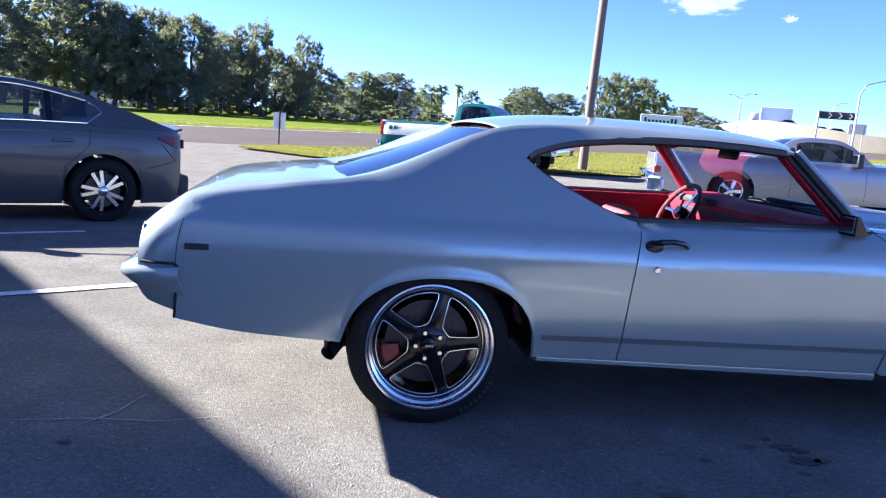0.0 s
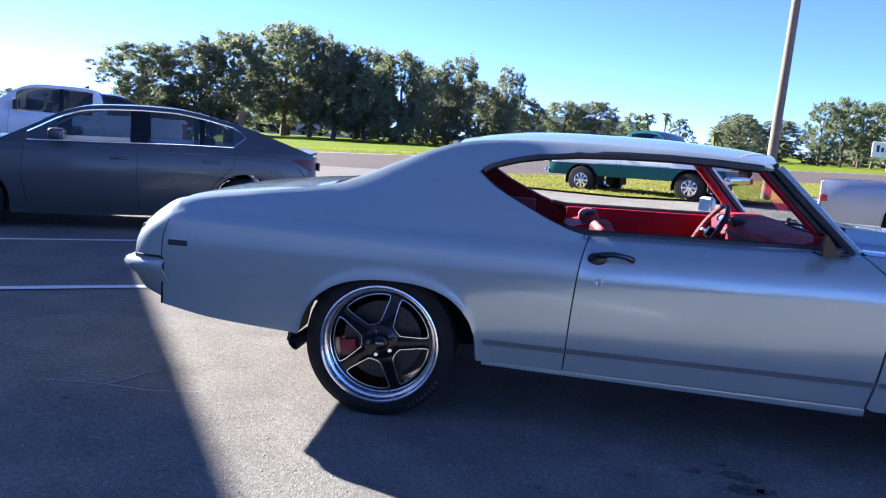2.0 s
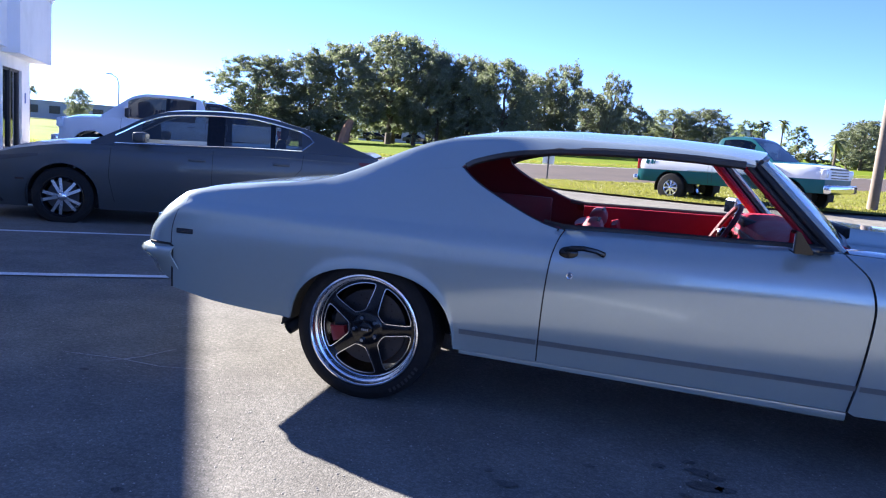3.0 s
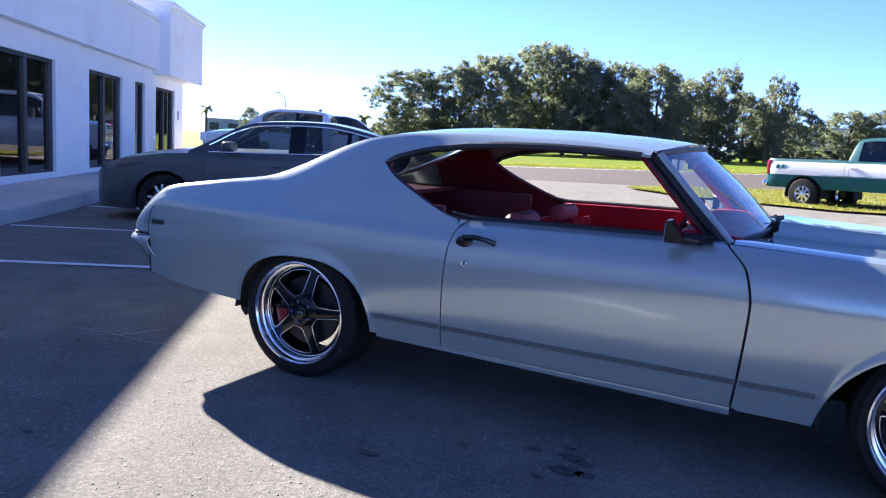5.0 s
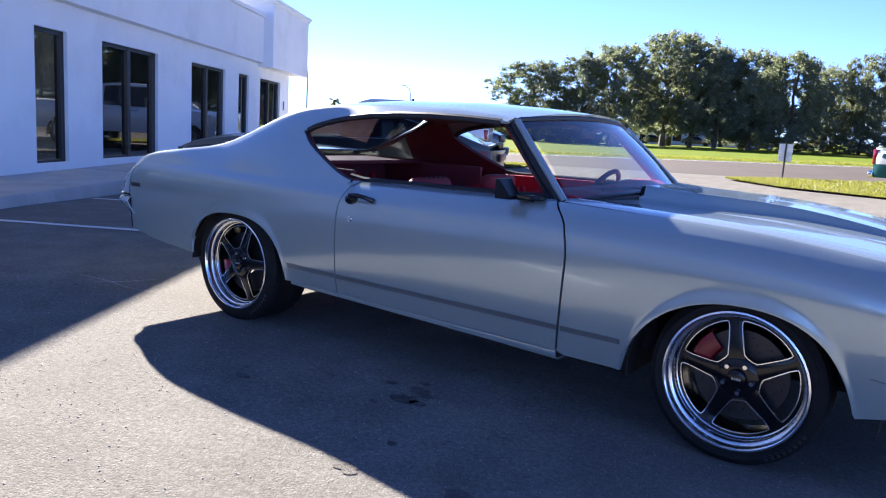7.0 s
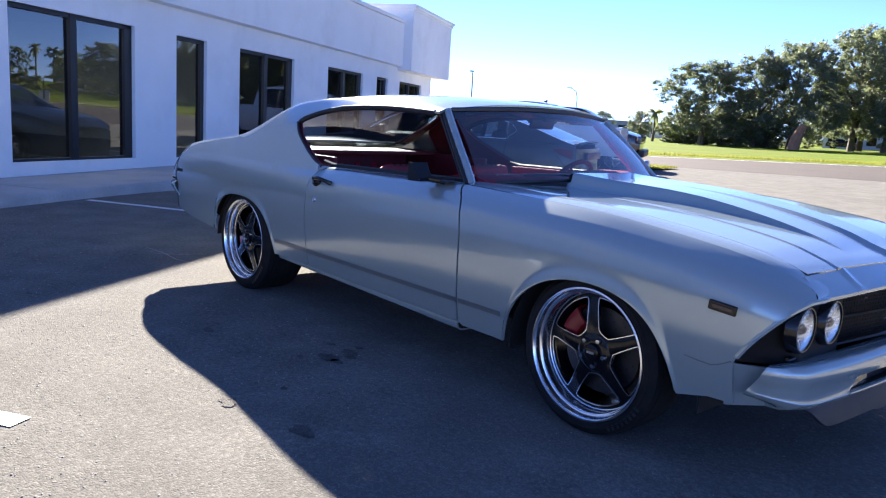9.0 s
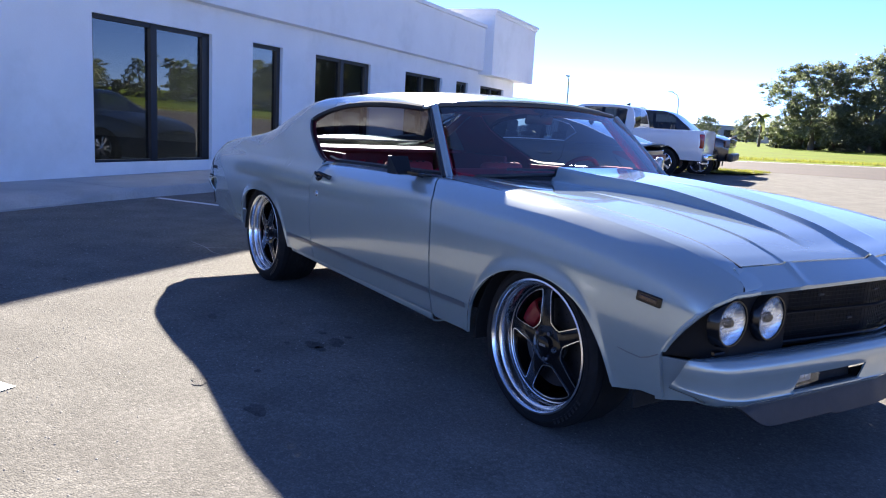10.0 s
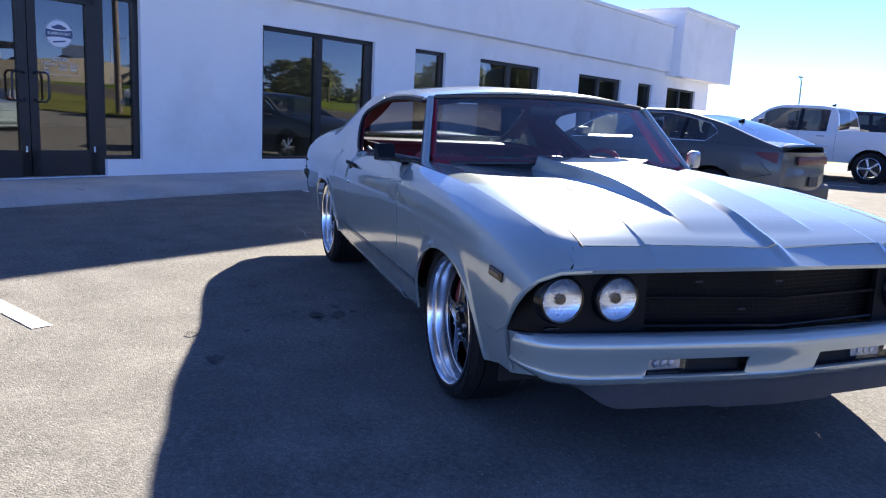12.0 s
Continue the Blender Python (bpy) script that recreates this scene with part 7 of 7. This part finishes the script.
def car_body(root, S):
    """Body and cabin from a set of curves; rear axle at x = 0, nose along +x."""
    plan, belt, low = S["plan"], S["belt"], S["low"]
    W, wb, ar = S["W"], S["wb"], S["arch"]
    barrel = S.get("barrel") or ip((0.0, 0.93), (0.3, 0.985), (0.6, 1.0), (0.85, 0.985), (1.0, 0.945))
    bed = S.get("bed")

    def lo(x):
        z = low
        for c in (0.0, wb):
            u = abs(x - c) / ar
            if u < 1:
                z = max(z, S["wr"] + (ar + 0.0) * (1 - u ** 2.0) ** (1 / 2.0))
        return z

    def y_at(x, z):
        f = clamp((z - low) / (belt(x) - low))
        return W * plan(x) * barrel(f)

    xs = set(round(v, 4) for v in np.linspace(S["tail"], S["nose"], 44))
    for c in (0.0, wb):
        xs |= set(round(c - ar * math.cos(math.pi * k / 12), 4) for k in range(13))
        xs |= {round(c - ar - 0.004, 4), round(c + ar + 0.004, 4)}
    if bed:
        xs |= {bed[0], bed[0] + 0.02, bed[1] - 0.02, bed[1]}
    xs = sorted(xs)
    n = 12
    vs = [1, 0.97, 0.93, 0.92, 0.6, 0.3, 0, -0.3, -0.6, -0.92, -0.93, -0.97, -1]
    rows = []
    for x in xs:
        z0, zb = lo(x), belt(x)
        left = [(x, y_at(x, lerp(z0, zb, j / (n - 1))), lerp(z0, zb, j / (n - 1))) for j in range(n)]
        yb = left[-1][1]
        top = []
        for v in vs[1:-1]:
            z = zb + S.get("crown", 0.05) * (1 - v * v) * (0.35 if bed and x < bed[1] else 1)
            if bed and bed[0] < x < bed[1] and abs(v) < 0.925:
                z = bed[2]
            top.append((x, v * yb, z))
        rows.append(left + top + [(a, -b, c) for a, b, c in left[::-1]])
    k = len(rows[0])
    mats = [S["paint"]]
    body = Geo()
    if S.get("two"):
        mats.append(S["two"][0])
        zlo, zhi = S["two"][1:]
        P = rows
        body.grid(P, flip=False)
        kk = k - 1
        fi = 0
        for i in range(len(P) - 1):
            for j in range(kk):
                zc = (P[i][j][2] + P[i + 1][j + 1][2]) / 2
                body.mi[fi] = 1 if (zlo < zc < zhi and (j < n - 1 or j > k - n - 1)) else 0
                fi += 1
    else:
        body.grid(rows)
    for end, bulge in ((0, -1), (-1, 1)):
        r = rows[end]
        cap = [[(r[j][0] + bulge * S.get("bulge", 0.03) * (1 - q * q), r[j][1] * q, r[j][2]) for q in np.linspace(1, -1, 7)] for j in range(n)]
        body.grid(cap, flip=end == 0)
    b = part("body", body, mats, root, angle=40, weld=0.0 if S.get("two") else 0.0005)
    # cabin
    roof, x0, x1 = S["roof"], S["cab"][0], S["cab"][1]
    zmax = max(roof(v) for v in np.linspace(x0, x1, 40))
    marks = [m for w in S["wins"] for m in w[:2]] + [S["hdr_f"], S["hdr_r"]]
    cx = sorted(set(round(float(v), 4) for v in list(np.linspace(x0, x1, 40)) + marks))
    rows = []
    vt = [1.0, 0.97, 0.9, 0.86, 0.5, 0.0, -0.5, -0.86, -0.9, -0.97, -1.0]
    for x in cx:
        zb = belt(x) - 0.01
        yb = y_at(x, belt(x)) - 0.03
        zc = max(roof(x), zb + 0.006)
        ze = zb + (zc - zb) * 0.955
        fr = (ze - zb) / (zmax - zb)
        ye = lerp(yb, S["roof_y"], clamp(fr) ** 0.9)
        zs = [zb, zb + 0.035, ze - S.get("rail", 0.07), ze]
        zs[1], zs[2] = min(zs[1], lerp(zb, ze, 0.3)), max(zs[2], lerp(zb, ze, 0.45))
        sidep = [(x, lerp(yb, ye, ((z - zb) / (ze - zb)) ** 1.15), z) for z in (zs[0], zs[1], lerp(zs[1], zs[2], 0.5), zs[2], zs[3])]
        topp = [(x, v * ye, ze + (zc - ze) * (1 - abs(v) ** 2.2)) for v in vt[1:-1]]
        rows.append(sidep + topp + [(a, -b_, c) for a, b_, c in sidep[::-1]])
    K = len(rows[0])

    def is_win(i, j):
        xm = 0.5 * (cx[i] + cx[i + 1])
        if j in (1, 2) or j in (K - 3, K - 4):
            return any(w[0] < xm < w[1] for w in S["wins"])
        if 4 + 2 < j + 1 < K - 6 and (xm > S["hdr_f"] or xm < S["hdr_r"]):
            return x0 + 0.03 < xm < x1 - 0.03
        return False
    def is_post(i, j):
        xm = 0.5 * (cx[i] + cx[i + 1])
        return (j in (1, 2) or j in (K - 3, K - 4)) and S["wins"][0][0] < xm < S["wins"][-1][1] and not is_win(i, j)
    if len(S["wins"]) > 1:
        for lo_w, hi_w in zip(S["wins"], S["wins"][1:]):
            for js in ((1, 2), (K - 4, K - 3)):
                part("door_post", Geo().grid(rows, keep=lambda i, j: j in js and is_post(i, j) and lo_w[1] < 0.5 * (cx[i] + cx[i + 1]) < hi_w[0]), gloss_black, root)
    part("cabin", Geo().grid(rows, keep=lambda i, j: not is_win(i, j) and not (len(S["wins"]) > 1 and is_post(i, j))), S.get("cab_paint", S["paint"]), root, angle=40, weld=0.0005)
    for nm, test in (("windshield", lambda i, j: is_win(i, j) and 4 < j < K - 5 and cx[i] >= S["hdr_f"] - 1e-3), ("rear_window", lambda i, j: is_win(i, j) and 4 < j < K - 5 and cx[i + 1] <= S["hdr_r"] + 1e-3)):
        o = part(nm, Geo().grid(rows, keep=test), S["glass"], root, angle=60)
        o.visible_shadow = False
    for w in S["wins"]:
        for js in ((1, 2), (K - 4, K - 3)):
            o = part("side_window", Geo().grid(rows, keep=lambda i, j: j in js and w[0] < 0.5 * (cx[i] + cx[i + 1]) < w[1]), S["glass"], root, angle=60)
            o.visible_shadow = False
    # underside, arches
    g = Geo()
    g.box(((S["tail"] + S["nose"]) / 2, 0, low + 0.10), (S["nose"] - S["tail"] - 0.5, 2 * W * 0.86, 0.16), bevel=0.03)
    part("underbody", g, soot_black, root)
    for c in (0.0, wb):
        for s_ in (-1, 1):
            g = Geo()
            g.grid([[(c + (ar + 0.012) * math.cos(a), s_ * y, S["wr"] + (ar + 0.012) * math.sin(a)) for y in (W * 0.55, W * 0.975)] for a in np.linspace(-0.2, math.pi + 0.2, 15)])
            part("wheel_well", g, soot_black, root)
    if S.get("trim"):
        for s_ in (0, 1):
            line = [(r[3] if s_ == 0 else r[K - 4]) for i, r in enumerate(rows) if S["trim"][0] <= cx[i] <= S["trim"][1]]
            base = [(r[1] if s_ == 0 else r[K - 2]) for i, r in enumerate(rows) if S["trim"][0] <= cx[i] <= S["trim"][1]]
            part("window_trim", Geo().tube(line, 0.010, 6), chrome, root)
            part("window_trim", Geo().tube(base, 0.008, 6), chrome, root)
            tip = (S["trim_end"], lerp(line[0][1], base[0][1], 0.65) , lerp(base[0][2], line[0][2], 0.5))
            mid = (lerp(line[0][0], tip[0], 0.6), lerp(line[0][1], tip[1], 0.5), lerp(line[0][2], tip[2], 0.45))
            part("window_trim", Geo().tube([line[0], mid, tip, base[0]], 0.010, 6), chrome, root)
    # seats seen through the glass
    for sx in S.get("seats", ()):
        for y in (-0.37, 0.37):
            g = Geo()
            zb = belt(sx)
            g.box((sx, y, zb - 0.12), (0.12, 0.46, 0.5), (0, -10, 0), 0.05, seg=2)
            g.box((sx - 0.07, y, zb + 0.21), (0.09, 0.26, 0.17), (0, -10, 0), 0.04, seg=2)
            part("seat", g, seat_grey, root)
    return b, y_at, lo


def seams(root, y_at, lines, material=None):
    for s_ in (-1, 1):
        for pts in lines:
            g = Geo()
            dense = []
            for (xa, za), (xb, zb) in zip(pts, pts[1:]):
                dense += [(lerp(xa, xb, t), lerp(za, zb, t)) for t in np.linspace(0, 1, 7)]
            g.tube([(x, s_ * (y_at(x, z) - 0.001), z) for x, z in dense], 0.004, 4)
            part("door_seam", g, material or soot_black, root)


def handles(root, y_at, spots, material, size=(0.20, 0.03, 0.028)):
    for s_ in (-1, 1):
        for x, z in spots:
            g = Geo()
            g.box((x, s_ * (y_at(x, z) + 0.012), z), size, (0, 0, 0), 0.008, seg=2)
            part("door_handle", g, material, root)


def side_mirror(root, x, y, z, size, material):
    for s_ in (-1, 1):
        g = Geo()
        g.box((x, s_ * (y + size[1] / 2), z), size, (0, 0, s_ * -8), min(size) * 0.3, seg=3)
        g.box((x + 0.04, s_ * (y - 0.03), z - size[2] * 0.3), (0.08, 0.12, 0.04), (0, 0, 0), 0.01)
        o = part("door_mirror", g, material, root)
        g = Geo()
        g.box((x - size[0] / 2 - 0.002, s_ * (y + size[1] / 2), z), (0.004, size[1] * 0.8, size[2] * 0.75), (0, 0, s_ * -8), 0.001)
        part("mirror_glass", g, chrome, o)


def at_bay(s, n, turn):
    p = PB(s, n, 0)
    return Matrix.Translation((p[0], p[1], hz(p[0], p[1]))) @ pose(0, 0, 0, 0, 0, turn)


# grey saloon, nose to the showroom
sedan = thing("sedan", "dark grey four-door saloon with chrome window trim, parked in a bay", "car", Matrix.Translation((-3.02, 5.38, -0.068)) @ pose(0, 0, 0, 0, 0.6, 205.9))
SED = dict(tail=-0.84, nose=3.80, W=0.93, wb=2.84, wr=0.335, arch=0.385, low=0.20, paint=grey_paint, glass=sedan_glass,
           plan=ip((-0.84, 0.80), (-0.76, 0.885), (-0.64, 0.945), (-0.3, 0.99), (1.2, 1.0), (2.8, 0.99), (3.4, 0.93), (3.7, 0.80), (3.8, 0.66)),
           belt=ip((-0.86, 0.92), (-0.78, 0.972), (-0.4, 0.99), (0.3, 1.0), (0.7, 1.0), (1.15, 0.988), (2.3, 0.962), (2.7, 0.95), (3.2, 0.885), (3.6, 0.78), (3.8, 0.66)),
           roof=ip((-0.82, 0.985), (-0.67, 1.035), (-0.34, 1.158), (-0.04, 1.268), (0.26, 1.345), (0.54, 1.406), (0.82, 1.443), (1.1, 1.447), (1.4, 1.437), (1.69, 1.412), (1.94, 1.333), (2.24, 1.16), (2.55, 0.99)),
           cab=(-0.82, 2.55), roof_y=0.62, hdr_f=1.62, hdr_r=0.40, wins=((0.14, 0.46), (0.52, 1.06), (1.26, 2.0)), trim=(0.14, 2.3), trim_end=0.0, bulge=0.09, seats=(0.42, 1.22), rail=0.05, crown=0.06)
_, yat, _ = car_body(sedan, SED)
seams(sedan, yat, [[(2.32, 0.93), (2.34, 0.6), (2.28, 0.30)], [(1.18, 0.96), (1.19, 0.6), (1.16, 0.30)], [(0.12, 0.97), (0.14, 0.80), (0.36, 0.58), (0.38, 0.30)], [(-0.6, 0.84), (-0.76, 0.66), (-0.45, 0.58)]])
seams(sedan, yat, [[(2.7, 0.90), (1.35, 0.915), (0.6, 0.93), (0.0, 0.92), (-0.5, 0.91)]], grey_paint)
handles(sedan, yat, ((1.36, 0.84), (0.38, 0.845)), grey_paint)
side_mirror(sedan, 1.98, 0.93, 1.07, (0.15, 0.16, 0.12), grey_paint)
for s_ in (-1, 1):
    for x in (0.0, 2.84):
        road_wheel(sedan, x, s_ * 0.925, 0.335, 0.22, 0.235, 5, machined, gloss_black, True)
    g = Geo()
    g.grid([[(-0.56 - 0.24 * q, s_ * (yat(-0.56 - 0.24 * q, z) + 0.006), z) for z in (lerp(0.90, 0.79, q), lerp(0.925, 0.93, q))] for q in np.linspace(0, 1, 8)], thick=0.004, flip=s_ < 0)
    part("tail_light", g, dim_red_lens, sedan, "dark red wedge tail light")
    g = Geo()
    g.grid([[(3.10 + 0.62 * q, s_ * (yat(3.10 + 0.62 * q, z) + 0.006), z) for z in (lerp(0.79, 0.68, q), lerp(0.82, 0.745, q))] for q in np.linspace(0, 1, 9)], thick=0.004, flip=s_ < 0)
    part("headlight", g, smoked_lens, sedan, "slim dark headlight")
    g = Geo()
    g.box((3.30, s_ * (yat(3.30, 0.52) + 0.002), 0.52), (0.10, 0.012, 0.02), (0, 0, -s_ * 12), 0.003)
    part("side_marker", g, amber_lens, sedan)
g = Geo()
g.grid([[(-0.78 - 0.09 * q, y, 0.965 + 0.028 * q + 0.02 * (1 - (y / 0.72) ** 2)) for q in (0.0, 0.6, 1.0)] for y in np.linspace(-0.70, 0.70, 15)], thick=0.025)
part("tail_spoiler", g, grey_paint, sedan)
part("tail_bar", Geo().box((-0.942, 0, 0.83), (0.03, 0.96, 0.10), (0, 0, 0), 0.01, seg=2), dim_red_lens, sedan, "dark red full-width rear light bar")
part("number_plate", Geo().box((-0.978, 0, 0.56), (0.012, 0.30, 0.13), (0, 0, 0), 0.004), dark_trim, sedan)
part("rear_valance", Geo().box((-0.86, 0, 0.38), (0.17, 1.48, 0.24), (0, 0, 0), 0.04, seg=2), dark_trim, sedan)
g = Geo()
rear = ip((0.34, -0.925), (0.50, -0.952), (0.62, -0.958), (0.76, -0.944), (0.86, -0.944), (0.935, -0.962))
g.grid([[(rear(z) + 0.15 * abs(y / 0.74) ** 3.2, y, z) for z in np.linspace(0.34, 0.935, 22)] for y in np.linspace(-0.74, 0.74, 25)], thick=0.012)
part("rear_panel", g, grey_paint, sedan, "dark grey boot panel and bumper", angle=60)
part("aerial_fin", Geo().prism([(0.0, 0.0), (0.16, 0.0), (0.03, 0.06), (0.0, 0.065)], 0.025, Matrix.Translation((0.02, 0.0125, 1.275)) @ pose(0, 0, 0, 90)), gloss_black, sedan)
part("grille", Geo().box((3.80, 0, 0.46), (0.05, 1.0, 0.22), (0, -6, 0), 0.02), gloss_black, sedan)


def pickup(name, label, m, paint_, S, rim_paint, lamps):
    root = thing(name, label, "pickup", m)
    b, ya, _ = car_body(root, S)
    W = S["W"]
    t, n_ = S["tail"], S["nose"]
    for s_ in (-1, 1):
        for x in (0.0, S["wb"]):
            road_wheel(root, x, s_ * (W - 0.015), S["wr"], 0.26, S["rim"], S["spk"], rim_paint, rim_paint)
        g = Geo()
        g.box((t + 0.04, s_ * (W * S["plan"](t + 0.04) - 0.055), lamps[0]), (0.13, 0.13, lamps[1]), (0, 0, 0), 0.02, seg=2)
        part("tail_light", g, red_lens, root, "red tail light")
        g = Geo()
        g.box((n_ - 0.05, s_ * (W * 0.80), lamps[2]), (0.14, 0.30, lamps[3]), (0, 0, s_ * -8), 0.03, seg=2)
        part("headlight", g, S.get("lamp", white_lens), root)
    g = Geo()
    g.box((t - 0.09, 0, S["bump"]), (0.14, 2 * W * 0.93, 0.17), (0, 0, 0), 0.04, seg=3)
    part("rear_bumper", g, chrome, root, "bright rear bumper")
    g = Geo()
    g.box((n_ + 0.07, 0, S["bump"] + 0.02), (0.18, 2 * W * 0.95, 0.22), (0, 0, 0), 0.05, seg=3)
    part("front_bumper", g, S.get("bump_mat", chrome), root)
    g = Geo()
    for k in range(4):
        g.box((n_ + 0.015, 0, lamps[2] - lamps[3] * 0.5 + k * lamps[3] / 3), (0.05, W * 1.15, 0.022), (0, 0, 0), 0.005)
    g.box((n_ + 0.0, 0, lamps[2]), (0.03, W * 1.2, lamps[3] * 1.3), (0, 0, 0), 0.01)
    part("grille", g, gloss_black, root)
    g = Geo()
    g.box((t - 0.015, 0, (S["belt"](t) + S["low"]) / 2 + 0.12), (0.03, 2 * W * 0.80, (S["belt"](t) - S["low"]) * 0.62), (0, 0, 0), 0.012)
    part("tailgate", g, S["paint"] if not S.get("two") else S["two"][0], root)
    seams(root, ya, S["seams"])
    handles(root, ya, S["hand"], S.get("hand_mat", chrome))
    side_mirror(root, S["mir"][0], W * 0.93, S["mir"][1], (0.11, 0.20, 0.24), S.get("mir_mat", satin_black))
    return root, ya


RAM = dict(tail=-1.02, nose=4.34, W=1.0, wb=3.57, wr=0.40, arch=0.47, low=0.50, paint=white_paint, glass=dark_glass, rim=0.265, spk=5,
           plan=ip((-1.02, 0.94), (-0.85, 0.985), (0.7, 0.99), (3.4, 1.0), (4.05, 0.95), (4.34, 0.82)),
           belt=ip((-1.02, 1.29), (0.0, 1.29), (0.86, 1.275), (0.9, 1.23), (2.6, 1.21), (3.2, 1.22), (3.8, 1.20), (4.2, 1.12), (4.34, 1.03)),
           roof=ip((0.86, 1.40), (0.93, 1.72), (1.05, 1.87), (1.6, 1.92), (2.3, 1.91), (2.6, 1.84), (3.0, 1.56), (3.35, 1.28)),
           cab=(0.86, 3.35), roof_y=0.70, hdr_f=2.52, hdr_r=1.0, wins=((1.12, 1.75), (1.85, 2.75)), seats=(1.35, 2.2), crown=0.06, bed=(-0.96, 0.80, 0.85),
           bump=0.59, seams=[[(0.86, 1.27), (0.86, 0.55)], [(1.80, 1.26), (1.80, 0.6)], [(2.88, 1.24), (2.9, 0.6)]], hand=((1.22, 1.13), (2.05, 1.13)), mir=(2.72, 1.38))
ram, _ = pickup("pickup_truck", "white crew-cab pickup truck with chrome rear bumper, parked in a bay", Matrix.Translation((-9.14, 14.80, hz(-9.14, 14.80) - 0.02)) @ pose(0, 0, 0, 0, 0, 207.0), white_paint, RAM, polished, (1.02, 0.38, 1.02, 0.22))
part("aerial_fin", Geo().prism([(0.0, 0.0), (0.18, 0.0), (0.02, 0.08), (0.0, 0.085)], 0.03, Matrix.Translation((1.25, 0.015, 1.89)) @ pose(0, 0, 0, 90)), gloss_black, ram)
BLK = dict(RAM)
BLK.update(paint=black_paint, lamp=smoked_lens, bump_mat=satin_black, hand_mat=black_paint)
pickup("pickup_truck", "black crew-cab pickup truck parked nose to the road", at_bay(19.95, -3.0, 29.0), black_paint, BLK, polished, (1.10, 0.42, 1.02, 0.22))
TEAL = dict(tail=-1.02, nose=3.82, W=0.97, wb=2.98, wr=0.385, arch=0.46, low=0.52, paint=teal_white, glass=tint_glass, rim=0.20, spk=8,
            plan=ip((-1.02, 0.95), (-0.85, 0.985), (0.7, 0.99), (3.2, 1.0), (3.7, 0.96), (3.82, 0.90)),
            belt=ip((-1.02, 1.235), (0.0, 1.235), (1.00, 1.225), (1.04, 1.20), (2.2, 1.19), (3.0, 1.18), (3.6, 1.14), (3.82, 1.07)),
            roof=ip((1.04, 1.24), (1.10, 1.60), (1.22, 1.76), (1.58, 1.80), (1.90, 1.77), (2.25, 1.52), (2.60, 1.20)),
            cab=(1.04, 2.60), roof_y=0.66, hdr_f=1.85, hdr_r=1.17, wins=((1.26, 2.08),), seats=(1.42,), crown=0.04, bed=(-0.96, 0.98, 0.80),
            bump=0.60, bump_mat=chrome, seams=[[(1.01, 1.22), (1.01, 0.55)], [(2.16, 1.17), (2.18, 0.6)], [(1.12, 1.18), (1.12, 0.6)]], hand=((1.24, 1.05),), mir=(2.05, 1.30))
p0 = Vector((2.75, 17.64))
teal, ty = pickup("pickup_truck", "teal and white two-tone regular-cab pickup truck parked on grass", Matrix.Translation((p0.x, p0.y, hz(p0.x, p0.y) - 0.11)) @ pose(0, 0, 0, 0, -1.6, -32.0), teal_paint, TEAL, polished, (1.02, 0.36, 0.98, 0.20))
g = Geo()
for k, (dx, w_) in enumerate(((0.0, 0.10), (0.13, 0.07), (0.20, 0.03))):
    g.box((-0.72 + dx, -(ty(-0.7, 1.04) + 0.004), 1.04), (w_, 0.006, 0.11), (0, 18, 0), 0.002)
part("side_decal_bars", g, teal_paint, teal)
for s_ in (-1, 1):
    part("side_stripe", Geo().tube([(x, s_ * (ty(x, 0.86) + 0.006), 0.86) for x in np.linspace(0.45, 2.45, 8)], 0.02, 6, flat=0.4), teal_paint, teal)
ELK = dict(tail=-1.28, nose=3.95, W=0.955, wb=2.946, wr=0.33, arch=0.39, low=0.24, paint=elk_paint, glass=tint_glass, rim=0.20, spk=5,
           plan=ip((-1.28, 0.93), (-1.0, 0.975), (0.5, 1.0), (3.0, 1.0), (3.6, 0.97), (3.95, 0.88)),
           belt=ip((-1.28, 0.90), (-0.5, 0.93), (0.6, 0.93), (1.2, 0.905), (2.1, 0.905), (2.8, 0.89), (3.5, 0.83), (3.95, 0.74)),
           roof=ip((0.35, 0.94), (0.75, 1.14), (1.0, 1.29), (1.3, 1.34), (1.65, 1.33), (1.85, 1.27), (2.25, 0.92)),
           cab=(0.35, 2.25), roof_y=0.62, hdr_f=1.82, hdr_r=0.98, wins=((1.02, 1.92),), seats=(1.2,), crown=0.05, bed=(-1.2, 0.62, 0.55),
           bump=0.48, seams=[[(0.95, 0.90), (0.95, 0.30)], [(2.12, 0.88), (2.14, 0.30)]], hand=((1.1, 0.78),), mir=(1.95, 0.98))
pickup("car_based_pickup", "silver vintage car-based pickup parked on the asphalt", Matrix.Translation((6.95, 9.1, hz(6.95, 9.1))) @ pose(0, 0, 0, 0, -1.0, -20.0), elk_paint, ELK, polished, (0.62, 0.12, 0.62, 0.14))
